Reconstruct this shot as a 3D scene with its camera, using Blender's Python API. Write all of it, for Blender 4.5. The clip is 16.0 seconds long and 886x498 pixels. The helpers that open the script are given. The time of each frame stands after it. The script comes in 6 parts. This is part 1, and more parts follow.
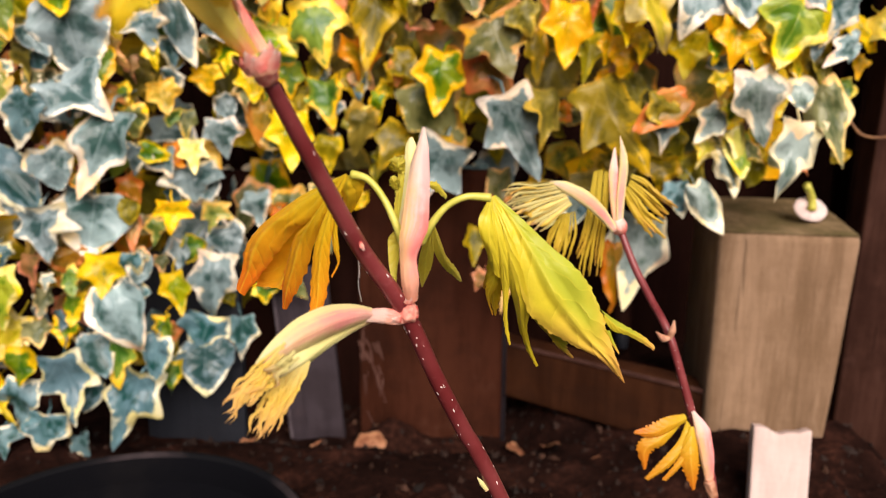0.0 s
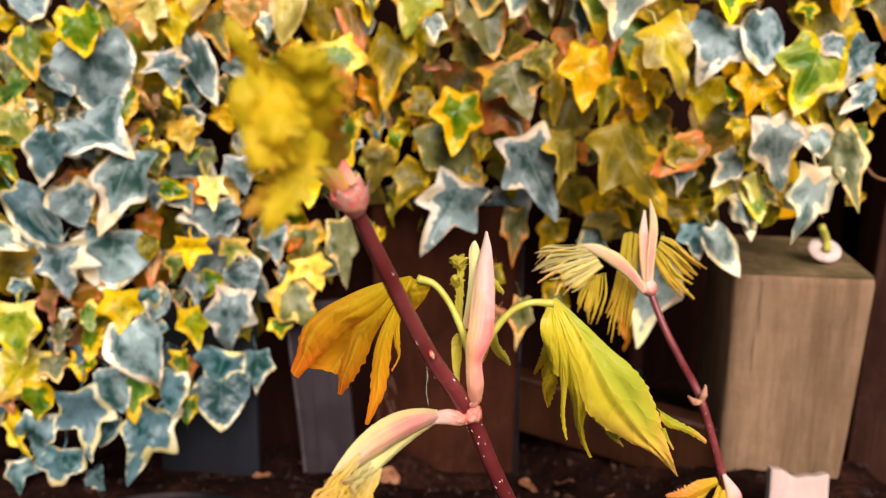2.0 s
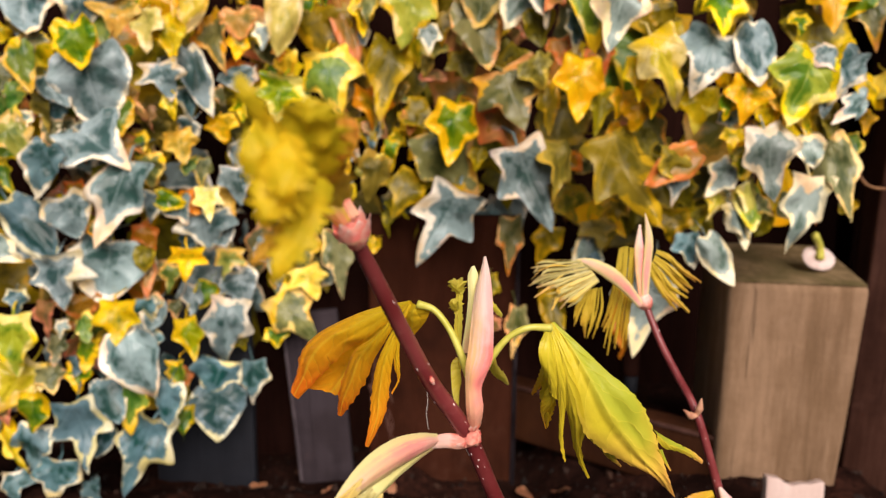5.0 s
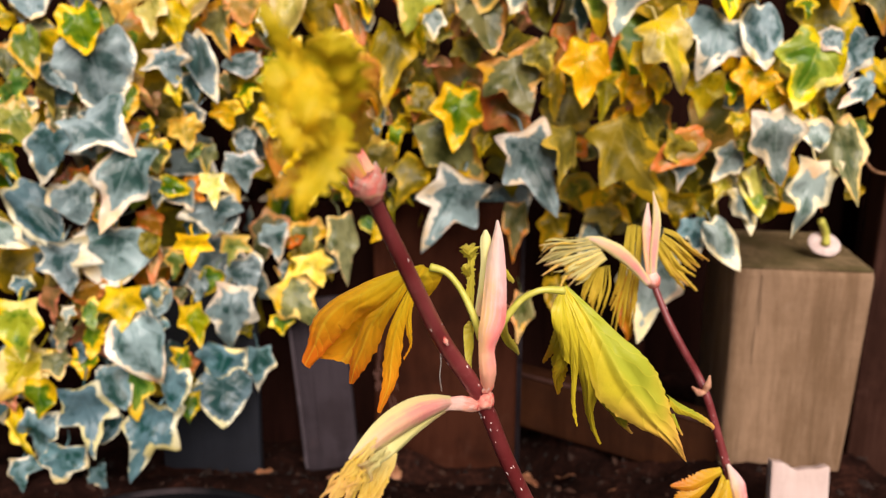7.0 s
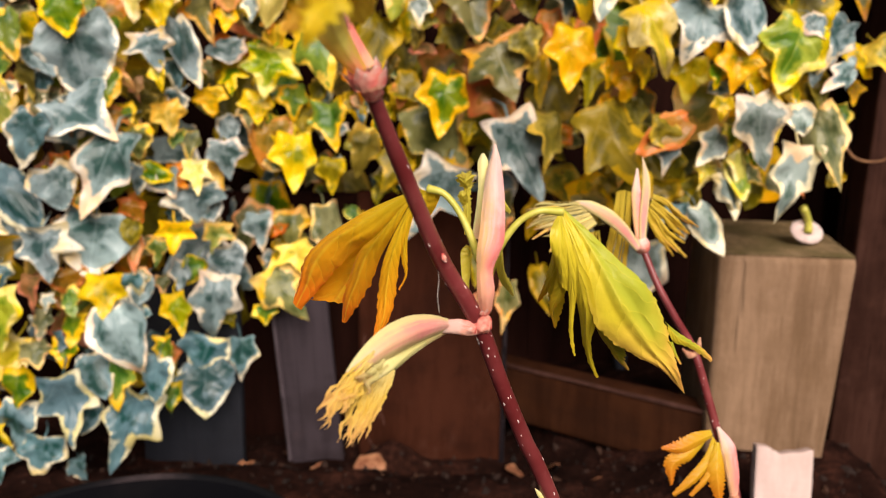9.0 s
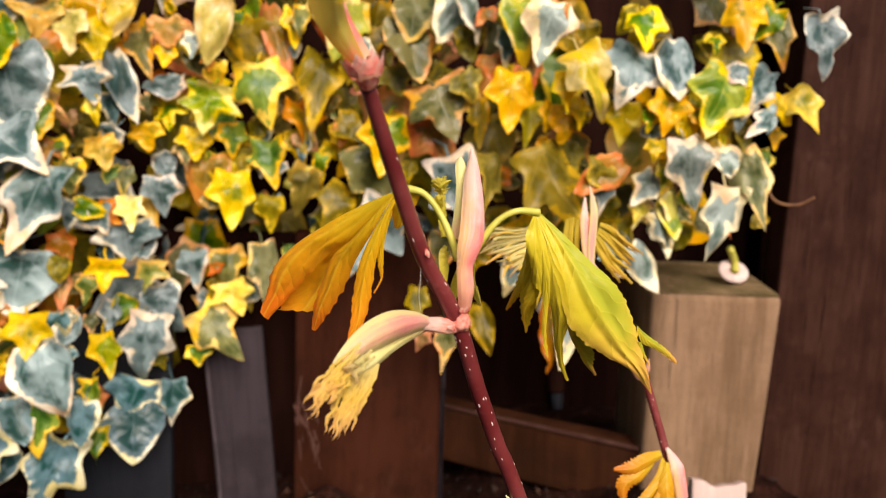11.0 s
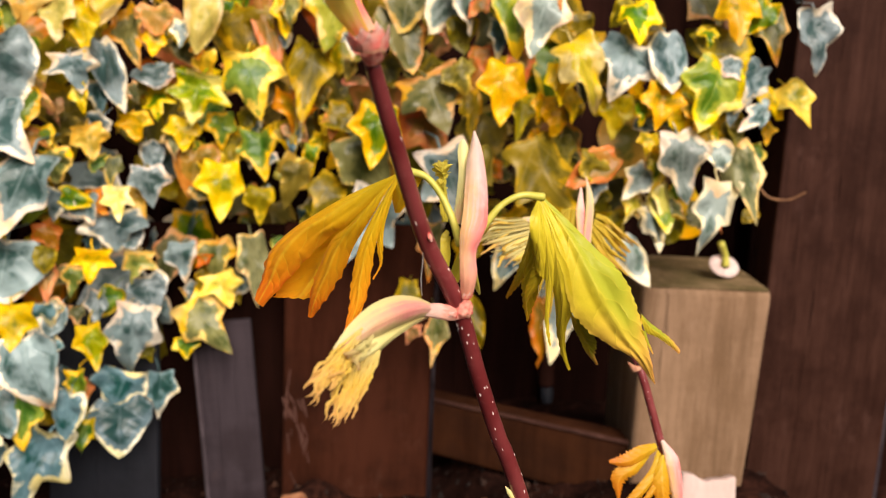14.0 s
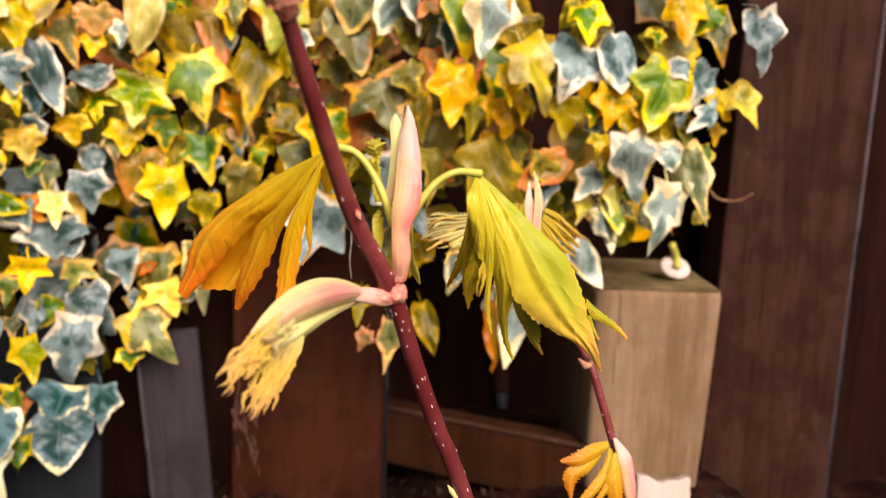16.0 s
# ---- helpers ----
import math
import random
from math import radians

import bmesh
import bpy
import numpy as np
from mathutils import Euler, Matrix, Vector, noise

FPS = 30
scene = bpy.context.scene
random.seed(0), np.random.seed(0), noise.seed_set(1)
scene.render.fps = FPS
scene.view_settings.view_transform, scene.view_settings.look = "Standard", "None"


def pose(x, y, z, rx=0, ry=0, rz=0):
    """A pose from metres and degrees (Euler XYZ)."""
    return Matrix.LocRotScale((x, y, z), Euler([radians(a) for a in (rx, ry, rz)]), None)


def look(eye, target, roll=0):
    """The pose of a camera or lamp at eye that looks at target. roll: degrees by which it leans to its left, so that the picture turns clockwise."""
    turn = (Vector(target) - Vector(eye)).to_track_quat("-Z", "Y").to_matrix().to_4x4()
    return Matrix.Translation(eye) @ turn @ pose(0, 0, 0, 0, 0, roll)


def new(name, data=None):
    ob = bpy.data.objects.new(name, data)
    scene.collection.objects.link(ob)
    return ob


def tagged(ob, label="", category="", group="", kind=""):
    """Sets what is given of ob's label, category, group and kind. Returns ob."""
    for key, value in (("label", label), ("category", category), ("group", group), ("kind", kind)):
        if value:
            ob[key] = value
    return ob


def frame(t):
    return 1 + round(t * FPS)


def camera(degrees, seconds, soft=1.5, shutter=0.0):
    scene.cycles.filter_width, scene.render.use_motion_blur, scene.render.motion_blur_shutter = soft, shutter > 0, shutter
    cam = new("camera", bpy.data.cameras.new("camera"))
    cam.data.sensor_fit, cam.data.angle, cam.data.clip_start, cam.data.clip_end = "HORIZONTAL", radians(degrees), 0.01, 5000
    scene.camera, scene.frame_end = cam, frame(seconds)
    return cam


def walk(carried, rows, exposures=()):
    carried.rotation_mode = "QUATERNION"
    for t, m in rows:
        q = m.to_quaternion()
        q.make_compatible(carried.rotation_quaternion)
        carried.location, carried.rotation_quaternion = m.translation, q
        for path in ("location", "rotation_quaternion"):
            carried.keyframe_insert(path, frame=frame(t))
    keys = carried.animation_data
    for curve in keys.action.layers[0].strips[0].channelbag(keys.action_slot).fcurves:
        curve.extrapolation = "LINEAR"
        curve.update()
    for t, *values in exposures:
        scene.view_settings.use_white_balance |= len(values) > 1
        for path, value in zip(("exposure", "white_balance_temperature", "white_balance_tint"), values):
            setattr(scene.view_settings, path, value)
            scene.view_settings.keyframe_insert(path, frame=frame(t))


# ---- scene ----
cam = camera(58.8, 16.0, soft=1.0)
cam.data.dof.use_dof = True
cam.data.dof.focus_distance = 0.19
cam.data.dof.aperture_fstop = 24.0
PATH = [
    (0, (0.02370, 0.02177, 0.33884), (-0.00001, 1.96951, -0.11475), 0.431),
    (0.5, (0.01845, 0.02038, 0.34050), (-0.01181, 1.96942, -0.10708), 0.518),
    (1, (0.01309, 0.02035, 0.34585), (-0.02239, 1.97309, -0.08490), 0.592),
    (1.5, (0.01109, 0.02062, 0.35126), (-0.02523, 1.97685, -0.06325), 0.758),
    (2, (0.01152, 0.02064, 0.35586), (-0.01941, 1.97864, -0.05068), 0.775),
    (2.5, (0.01173, 0.02110, 0.35916), (-0.01526, 1.98075, -0.03962), 0.864),
    (3, (0.01032, 0.02088, 0.35966), (-0.01761, 1.98040, -0.03971), 0.784),
    (3.5, (0.01033, 0.02035, 0.36017), (-0.01494, 1.98030, -0.03730), 0.748),
    (4, (0.01193, 0.02008, 0.36127), (-0.00436, 1.98098, -0.03190), 0.717),
    (6.5, (0.00827, 0.01850, 0.35672), (-0.01470, 1.97730, -0.04648), 0.474),
    (7, (0.00871, 0.01830, 0.35441), (-0.01624, 1.97536, -0.05704), 0.529),
    (7.5, (0.00699, 0.01908, 0.35050), (-0.01648, 1.97349, -0.07345), 0.737),
    (8, (0.00928, 0.01779, 0.35036), (-0.00439, 1.97295, -0.07055), 0.760),
    (8.5, (0.01041, 0.01791, 0.34648), (0.00241, 1.97116, -0.08336), 0.702),
    (9, (0.00585, 0.01725, 0.33747), (0.02702, 1.97780, -0.05728), 0.832),
    (9.5, (-0.00541, 0.01398, 0.33282), (0.12755, 1.98691, 0.03310), 2.065),
    (9.7, (-0.00343, 0.01054, 0.32973), (0.16712, 1.98435, 0.05589), 1.949),
    (12, (-0.00712, 0.01585, 0.32695), (0.19964, 1.98758, 0.06326), 1.995),
    (12.5, (-0.00946, 0.01586, 0.32584), (0.20573, 1.98607, 0.05752), 2.306),
    (13, (-0.00951, 0.01580, 0.32484), (0.21664, 1.98393, 0.05041), 2.631),
    (13.5, (-0.00576, 0.01777, 0.32490), (0.23103, 1.98367, 0.04358), 2.441),
    (14, (-0.00647, 0.01760, 0.32507), (0.22477, 1.98491, 0.04894), 2.350),
    (14.5, (-0.00388, 0.01854, 0.32598), (0.22930, 1.98586, 0.05160), 2.252),
    (15, (-0.00548, 0.02100, 0.32337), (0.23890, 1.98625, 0.04396), 2.416),
    (15.5, (-0.00176, 0.02306, 0.31632), (0.31567, 1.98054, 0.05652), 1.927),
    (16, (-0.00067, 0.02572, 0.31843), (0.33817, 1.98148, 0.07303), 2.095),
]
EXPOSURES = ((0.0, 0.46, 6200, 10), (1.5, 0.33, 6200, 10), (3.0, 0.31, 6200, 10), (4.0, 0.22, 6250, 10), (6.5, 0.26, 6200, 10), (7.5, 0.29, 6200, 10), (8.5, 0.34, 6250, 10), (9.5, 0.32, 6400, 10), (12.0, 0.42, 6450, 10), (14.5, 0.42, 6450, 10), (16.0, 0.50, 6500, 10))
walk(cam, [(t, look(eye, target, roll)) for t, eye, target, roll in PATH], EXPOSURES)

# ---------------------------------------------------------------- light
SUN_UP, SUN_FROM = 37.0, 167.0          # degrees above the horizon; compass direction it comes from (0 = +y)
world = bpy.data.worlds.new("sky")
scene.world = world
world.use_nodes = True
wt = world.node_tree
sky = wt.nodes.new("ShaderNodeTexSky")
sky.sky_type = "NISHITA"
sky.sun_disc = False
sky.sun_elevation, sky.sun_rotation = radians(SUN_UP), radians(SUN_FROM)
wt.links.new(sky.outputs[0], wt.nodes["Background"].inputs[0])
wt.nodes["Background"].inputs[1].default_value = 0.034
sun_data = bpy.data.lights.new("sun", "SUN")
sun_data.energy, sun_data.angle, sun_data.color = 5.0, radians(45), (1.0, 0.85, 0.74)
sun = new("sun", sun_data)
sa, se = radians(SUN_FROM), radians(SUN_UP)
sun_way = Vector((math.sin(sa) * math.cos(se), math.cos(sa) * math.cos(se), math.sin(se)))
sun.matrix_world = look(sun_way * 5, (0, 0, 0))


# ---------------------------------------------------------------- materials
class Mat:
    """A node material being built."""

    def __init__(self, name):
        self.m = bpy.data.materials.new(name)
        self.m.use_nodes = True
        self.t = self.m.node_tree
        self.b = self.t.nodes["Principled BSDF"]
        self.out = self.t.nodes["Material Output"]

    def n(self, kind, **props):
        node = self.t.nodes.new("ShaderNode" + kind)
        if "operation" in props:
            node.operation, node.use_clamp = props["operation"], props["use_clamp"]
        if "data_type" in props:
            node.data_type = props["data_type"]
        if "interpolation_type" in props:
            node.interpolation_type = props["interpolation_type"]
        if "attribute_name" in props:
            node.attribute_name = props["attribute_name"]
        if "noise_dimensions" in props:
            node.noise_dimensions = props["noise_dimensions"]
        return node

    def put(self, socket, value):
        if isinstance(value, bpy.types.NodeSocket):
            self.t.links.new(value, socket)
        elif isinstance(value, (tuple, list)) and len(value) == 3 and socket.type == "RGBA":
            socket.default_value = (*value, 1)
        else:
            socket.default_value = value

    def math(self, op, a, b=0.0, c=0.0, clamp=False):
        node = self.n("Math", operation=op, use_clamp=clamp)
        for s, v in zip(node.inputs, (a, b, c)):
            self.put(s, v)
        return node.outputs[0]

    def mix(self, f, a, b):
        node = self.n("Mix", data_type="RGBA")
        self.put(node.inputs[0], f)
        self.put(node.inputs[6], a)
        self.put(node.inputs[7], b)
        return node.outputs[2]

    def ramp(self, f, stops):
        node = self.n("ValToRGB")
        el = node.color_ramp.elements
        while len(el) < len(stops):
            el.new(0.5)
        for e, (p, c) in zip(el, stops):
            e.position, e.color = p, (*c, 1)
        self.put(node.inputs[0], f)
        return node.outputs[0]

    def span(self, f, a, b, lo=0.0, hi=1.0):
        node = self.n("MapRange", interpolation_type="SMOOTHSTEP")
        for s, v in zip(node.inputs, (f, a, b, lo, hi)):
            self.put(s, v)
        return node.outputs[0]

    def attr(self, name):
        return self.n("Attribute", attribute_name=name).outputs["Fac"]

    def noise(self, scale, detail=3.0, rough=0.55, vec=None, seeded=None):
        node = self.n("TexNoise", noise_dimensions="4D" if seeded is not None else "3D")
        if vec is not None:
            self.put(node.inputs["Vector"], vec)
        if seeded is not None:
            self.put(node.inputs["W"], seeded)
        self.put(node.inputs["Scale"], scale)
        self.put(node.inputs["Detail"], detail)
        self.put(node.inputs["Roughness"], rough)
        return node.outputs[0]

    def coords(self, which="Object", scale=(1, 1, 1)):
        c = self.n("TexCoord").outputs[which]
        if tuple(scale) == (1, 1, 1):
            return c
        mp = self.n("Mapping")
        self.put(mp.inputs["Vector"], c)
        mp.inputs["Scale"].default_value = scale
        return mp.outputs[0]

    def bump(self, height, strength, distance):
        node = self.n("Bump")
        self.put(node.inputs["Strength"], strength)
        self.put(node.inputs["Distance"], distance)
        self.put(node.inputs["Height"], height)
        self.put(self.b.inputs["Normal"], node.outputs[0])

    def shade(self, color, rough=0.5, spec=0.5, thin=0.0, thin_color=None, metal=0.0):
        self.put(self.b.inputs["Base Color"], color)
        self.put(self.b.inputs["Roughness"], rough)
        self.put(self.b.inputs["Specular IOR Level"], spec)
        self.b.inputs["Metallic"].default_value = metal
        if thin:
            tr = self.n("BsdfTranslucent")
            self.put(tr.inputs[0], color if thin_color is None else thin_color)
            mx = self.n("MixShader")
            mx.inputs[0].default_value = thin
            self.t.links.new(self.b.outputs[0], mx.inputs[1])
            self.t.links.new(tr.outputs[0], mx.inputs[2])
            self.t.links.new(mx.outputs[0], self.out.inputs[0])
        return self.m


def ivy_material(name, heart, heart2, margin, margin2, edge, rough=0.36, thin=0.12, blush=(0.5, 0.2, 0.1), blush_at=0.86, island=False):
    """Variegated ivy: a mottled heart with pale veins, a half-pale band and a pale margin of uneven width."""
    k = Mat(name)
    if island:
        seed = k.n("NewGeometry").outputs["Random Per Island"]
    else:
        seed = k.n("ObjectInfo").outputs["Random"]
    w = k.math("MULTIPLY", seed, 37.0)
    leaf = k.n("Attribute", attribute_name="leaf_place").outputs["Vector"]
    rim = k.attr("rim")
    at = k.n("SeparateXYZ")
    k.put(at.inputs[0], leaf)
    blot = k.noise(3.4, 3.0, 0.6, leaf, w)
    fine = k.noise(17.0, 3.0, 0.6, leaf, w)
    own = k.math("FRACT", k.math("MULTIPLY", seed, 13.7))
    shifted = k.math("ADD", rim, k.math("MULTIPLY_ADD", blot, 1.8, -0.90))
    shifted = k.math("ADD", shifted, k.math("MULTIPLY_ADD", own, 0.24, -0.12))
    shifted = k.math("ADD", shifted, k.math("MULTIPLY_ADD", fine, 0.34, -0.17))
    way = k.math("MULTIPLY", seed, 61.0)
    lean = k.math("ADD", k.math("MULTIPLY", k.math("SINE", way), at.outputs[0]), k.math("MULTIPLY", k.math("COSINE", way), k.math("ADD", at.outputs[1], 0.4)))
    shifted = k.math("ADD", shifted, k.math("MULTIPLY", lean, 0.65))
    at_edge = k.span(shifted, edge - 0.05, edge + 0.07)
    half = k.span(shifted, edge - 0.46, edge - 0.28)
    patch = k.span(k.noise(2.7, 4.0, 0.6, leaf, k.math("ADD", w, 9.0)), 0.42, 0.58)
    inner = k.mix(patch, heart, heart2)
    inner = k.mix(k.math("MULTIPLY", half, 0.5), inner, tuple(min(1.0, c * 1.30 + 0.015) for c in heart2))
    # veins: the midrib, and a pair to the side lobes and to the foot lobes
    across = k.math("ABSOLUTE", at.outputs[0])
    vein = k.span(across, 0.020, 0.004)
    for turn in (0.86, 1.75):
        off = k.math("ABSOLUTE", k.math("ADD", k.math("MULTIPLY", across, math.cos(turn)), k.math("MULTIPLY", at.outputs[1], math.sin(turn))))
        vein = k.math("MAXIMUM", vein, k.span(off, 0.017, 0.003))
    inner = k.mix(k.math("MULTIPLY", vein, 0.24), inner, tuple(min(1, c * 1.5 + 0.05) for c in heart2))
    outer = k.mix(k.span(k.noise(2.8, 2.0, 0.5, leaf, k.math("ADD", w, 15.0)), 0.42, 0.62), margin, margin2)
    outer = k.mix(k.math("MULTIPLY", k.span(fine, 0.45, 0.8), 0.6), outer, tuple(c * 0.7 for c in margin))
    pink = k.math("MULTIPLY", k.span(k.noise(1.6, 2.0, 0.5, leaf, k.math("ADD", w, 21.0)), blush_at - 0.22, blush_at), 0.62)
    outer = k.mix(pink, outer, blush)
    color = k.mix(at_edge, inner, outer)
    worn = k.span(k.math("ADD", rim, k.math("MULTIPLY_ADD", fine, 0.16, -0.08)), 0.93, 1.0)
    color = k.mix(k.math("MULTIPLY", worn, 0.35), color, tuple(0.6 * c for c in blush))
    hsv = k.n("HueSaturation")
    k.put(hsv.inputs["Color"], color)
    k.put(hsv.inputs["Hue"], k.math("MULTIPLY_ADD", seed, 0.034, 0.480))
    k.put(hsv.inputs["Saturation"], k.math("MULTIPLY_ADD", own, 0.30, 0.92))
    k.put(hsv.inputs["Value"], k.math("MULTIPLY_ADD", k.math("FRACT", k.math("MULTIPLY", seed, 7.3)), 0.46, 0.70))
    k.bump(k.math("ADD", k.math("MULTIPLY", fine, 0.5), k.math("MULTIPLY", vein, -0.5)), 0.5, 0.0012)
    return k.shade(hsv.outputs[0], k.math("MULTIPLY_ADD", fine, 0.25, rough - 0.15), 0.38, thin)


def ivy_set(island):
    tail = "_far" if island else ""
    return {
        "G": ivy_material("ivy_grey_cream" + tail, (0.040, 0.084, 0.078), (0.235, 0.302, 0.308), (0.92, 0.86, 0.70), (0.90, 0.74, 0.44), 0.80, 0.36, 0.08, (0.66, 0.38, 0.24), 0.74, island),
        "Y": ivy_material("ivy_green_yellow" + tail, (0.040, 0.120, 0.010), (0.150, 0.220, 0.016), (0.84, 0.54, 0.010), (0.92, 0.68, 0.10), 0.60, 0.38, 0.15, (0.62, 0.32, 0.05), 0.86, island),
        "F": ivy_material("ivy_yellow" + tail, (0.22, 0.22, 0.008), (0.72, 0.46, 0.008), (0.98, 0.58, 0.008), (0.98, 0.72, 0.10), 0.42, 0.38, 0.18, (0.85, 0.46, 0.05), 0.84, island),
        "H": ivy_material("ivy_olive_cream" + tail, (0.062, 0.076, 0.022), (0.190, 0.180, 0.070), (0.90, 0.66, 0.28), (0.82, 0.50, 0.09), 0.78, 0.40, 0.10, (0.70, 0.30, 0.13), 0.62, island),
        "D": ivy_material("ivy_deep_green" + tail, (0.015, 0.056, 0.050), (0.115, 0.190, 0.212), (0.84, 0.79, 0.58), (0.74, 0.64, 0.32), 0.84, 0.38, 0.08, (0.50, 0.26, 0.14), 0.82, island),
        "W": ivy_material("ivy_pale" + tail, (0.36, 0.34, 0.04), (0.62, 0.52, 0.10), (0.95, 0.80, 0.36), (0.94, 0.70, 0.12), 0.46, 0.36, 0.12, (0.78, 0.46, 0.22), 0.80, island),
        "C": ivy_material("ivy_white_edged" + tail, (0.100, 0.155, 0.120), (0.300, 0.360, 0.330), (0.96, 0.88, 0.62), (0.95, 0.80, 0.42), 0.57, 0.36, 0.10, (0.76, 0.46, 0.32), 0.76, island),
        "L": ivy_material("ivy_lime" + tail, (0.110, 0.200, 0.016), (0.360, 0.390, 0.040), (0.92, 0.66, 0.03), (0.96, 0.82, 0.30), 0.62, 0.38, 0.16, (0.70, 0.42, 0.08), 0.88, island),
        "P": ivy_material("ivy_blushed" + tail, (0.17, 0.13, 0.030), (0.36, 0.18, 0.04), (0.74, 0.32, 0.12), (0.78, 0.46, 0.18), 0.50, 0.42, 0.12, (0.60, 0.18, 0.06), 0.50, island),
        "O": ivy_material("ivy_olive" + tail, (0.110, 0.094, 0.004), (0.240, 0.185, 0.006), (0.50, 0.33, 0.008), (0.60, 0.42, 0.02), 0.74, 0.48, 0.14, (0.26, 0.12, 0.03), 0.80, island),
    }


IVY, IVY_FAR = ivy_set(False), ivy_set(True)


def timber(name, dark, light, grain=(60, 60, 5), rough=0.75, spec=0.3, stain=(0.2, 0.2, 0.12), stain_amount=0.3, relief=0.5, cracks=0.3, saw=0.2, scuff=(0.3, 0.2, 0.16), scuff_amount=0.0):
    """Sawn or painted wood with the grain along the local z, saw marks across it, fine cracks, stains and pale scuffs."""
    k = Mat(name)
    seed = k.math("MULTIPLY", k.n("ObjectInfo").outputs["Random"], 11.0)
    fibre = k.noise(1.0, 6.0, 0.7, k.coords("Object", (grain[0] * 2.2, grain[1] * 2.2, grain[2] * 2.0)), seed)
    rings = k.noise(1.0, 2.0, 0.5, k.coords("Object", (grain[0] * 0.6, grain[1] * 0.6, grain[2] * 0.5)), seed)
    marks = k.noise(1.0, 4.0, 0.65, k.coords("Object", (26, 26, 210)), seed)
    blot = k.noise(17.0, 5.0, 0.62, k.coords(), seed)
    speck = k.noise(120.0, 4.0, 0.65, k.coords(), seed)
    tone = k.math("ADD", k.math("MULTIPLY", fibre, 0.5), k.math("MULTIPLY", rings, 0.5 - 0.5 * saw))
    tone = k.math("ADD", tone, k.math("MULTIPLY", marks, 0.5 * saw))
    color = k.mix(k.span(tone, 0.38, 0.62), dark, light)
    color = k.mix(k.math("MULTIPLY", k.span(blot, 0.44, 0.66), stain_amount), color, stain)
    line = k.noise(1.0, 3.0, 0.6, k.coords("Object", (grain[0] * 3.2, grain[1] * 3.2, grain[2] * 0.8)), seed)
    split = k.span(line, 0.36, 0.28)
    color = k.mix(k.math("MULTIPLY", split, cracks), color, tuple(c * 0.3 for c in dark))
    if scuff_amount:
        rub = k.math("MULTIPLY", k.span(k.noise(1.0, 5.0, 0.7, k.coords("Object", (70, 70, 32)), seed), 0.50, 0.70), k.span(k.noise(11.0, 3.0, 0.6, k.coords(), k.math("ADD", seed, 5.0)), 0.50, 0.66))
        color = k.mix(k.math("MULTIPLY", rub, scuff_amount), color, scuff)
    relief_of = k.math("ADD", k.math("ADD", fibre, k.math("MULTIPLY", speck, 0.6)), k.math("MULTIPLY", split, -0.8))
    k.bump(k.math("ADD", relief_of, k.math("MULTIPLY", marks, saw)), relief, 0.0016)
    return k.shade(color, k.math("MULTIPLY_ADD", fibre, 0.2, rough - 0.1), spec)


M_POST = timber("weathered_pine", (0.146, 0.087, 0.047), (0.274, 0.173, 0.105), (45, 45, 6), 0.85, 0.08, (0.150, 0.088, 0.046), 0.5, 0.9, 0.5, 0.10, (0.31, 0.205, 0.14), 0.45)
M_POST_TOP = timber("mossy_end_grain", (0.100, 0.070, 0.032), (0.210, 0.145, 0.078), (60, 60, 60), 0.9, 0.06, (0.066, 0.058, 0.018), 0.6)
M_BROWN = timber("brown_stained_board", (0.028, 0.0108, 0.0068), (0.051, 0.0215, 0.0145), (80, 80, 9), 0.7, 0.06, (0.016, 0.0055, 0.0035), 0.6, 0.9, 0.6, 0.15, (0.095, 0.045, 0.034), 0.45)
M_RUST = timber("red_brown_board", (0.026, 0.0074, 0.0034), (0.046, 0.0142, 0.0072), (40, 40, 7), 0.85, 0.04, (0.014, 0.005, 0.003), 0.6, 0.5, 0.3, 0.1, (0.080, 0.034, 0.022), 0.4)
M_BEAM = timber("old_sleeper", (0.027, 0.0090, 0.0036), (0.047, 0.0165, 0.0068), (60, 60, 5), 0.85, 0.04, (0.020, 0.0080, 0.0045), 0.5)
M_GREY = timber("grey_slat", (0.024, 0.0180, 0.0215), (0.042, 0.0320, 0.0375), (50, 50, 5), 0.8, 0.08, (0.018, 0.012, 0.013), 0.5, 0.5, 0.3, 0.2, (0.10, 0.06, 0.055), 0.5)
M_SLATE = timber("slate_blue_panel", (0.0100, 0.0112, 0.0160), (0.0165, 0.0180, 0.0245), (50, 50, 6), 0.6, 0.25, (0.0080, 0.0075, 0.0090), 0.35)
M_WORN = timber("worn_edge", (0.090, 0.070, 0.080), (0.17, 0.135, 0.15), (60, 60, 8), 0.7, 0.2, (0.05, 0.03, 0.03), 0.5)
M_STREAK = timber("splintered_wood", (0.050, 0.021, 0.015), (0.085, 0.040, 0.030), (90, 90, 20), 0.85, 0.08, (0.04, 0.018, 0.012), 0.5)
# dark brown boards, taken near black: shade behind the ivy is in this colour
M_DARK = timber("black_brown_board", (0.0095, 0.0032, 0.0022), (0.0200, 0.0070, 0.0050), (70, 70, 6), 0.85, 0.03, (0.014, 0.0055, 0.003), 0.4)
M_PALE = timber("fresh_cut_wood", (0.48, 0.35, 0.31), (0.62, 0.48, 0.43), (50, 50, 9), 0.8, 0.15, (0.44, 0.30, 0.25), 0.4, 0.5, 0.15)


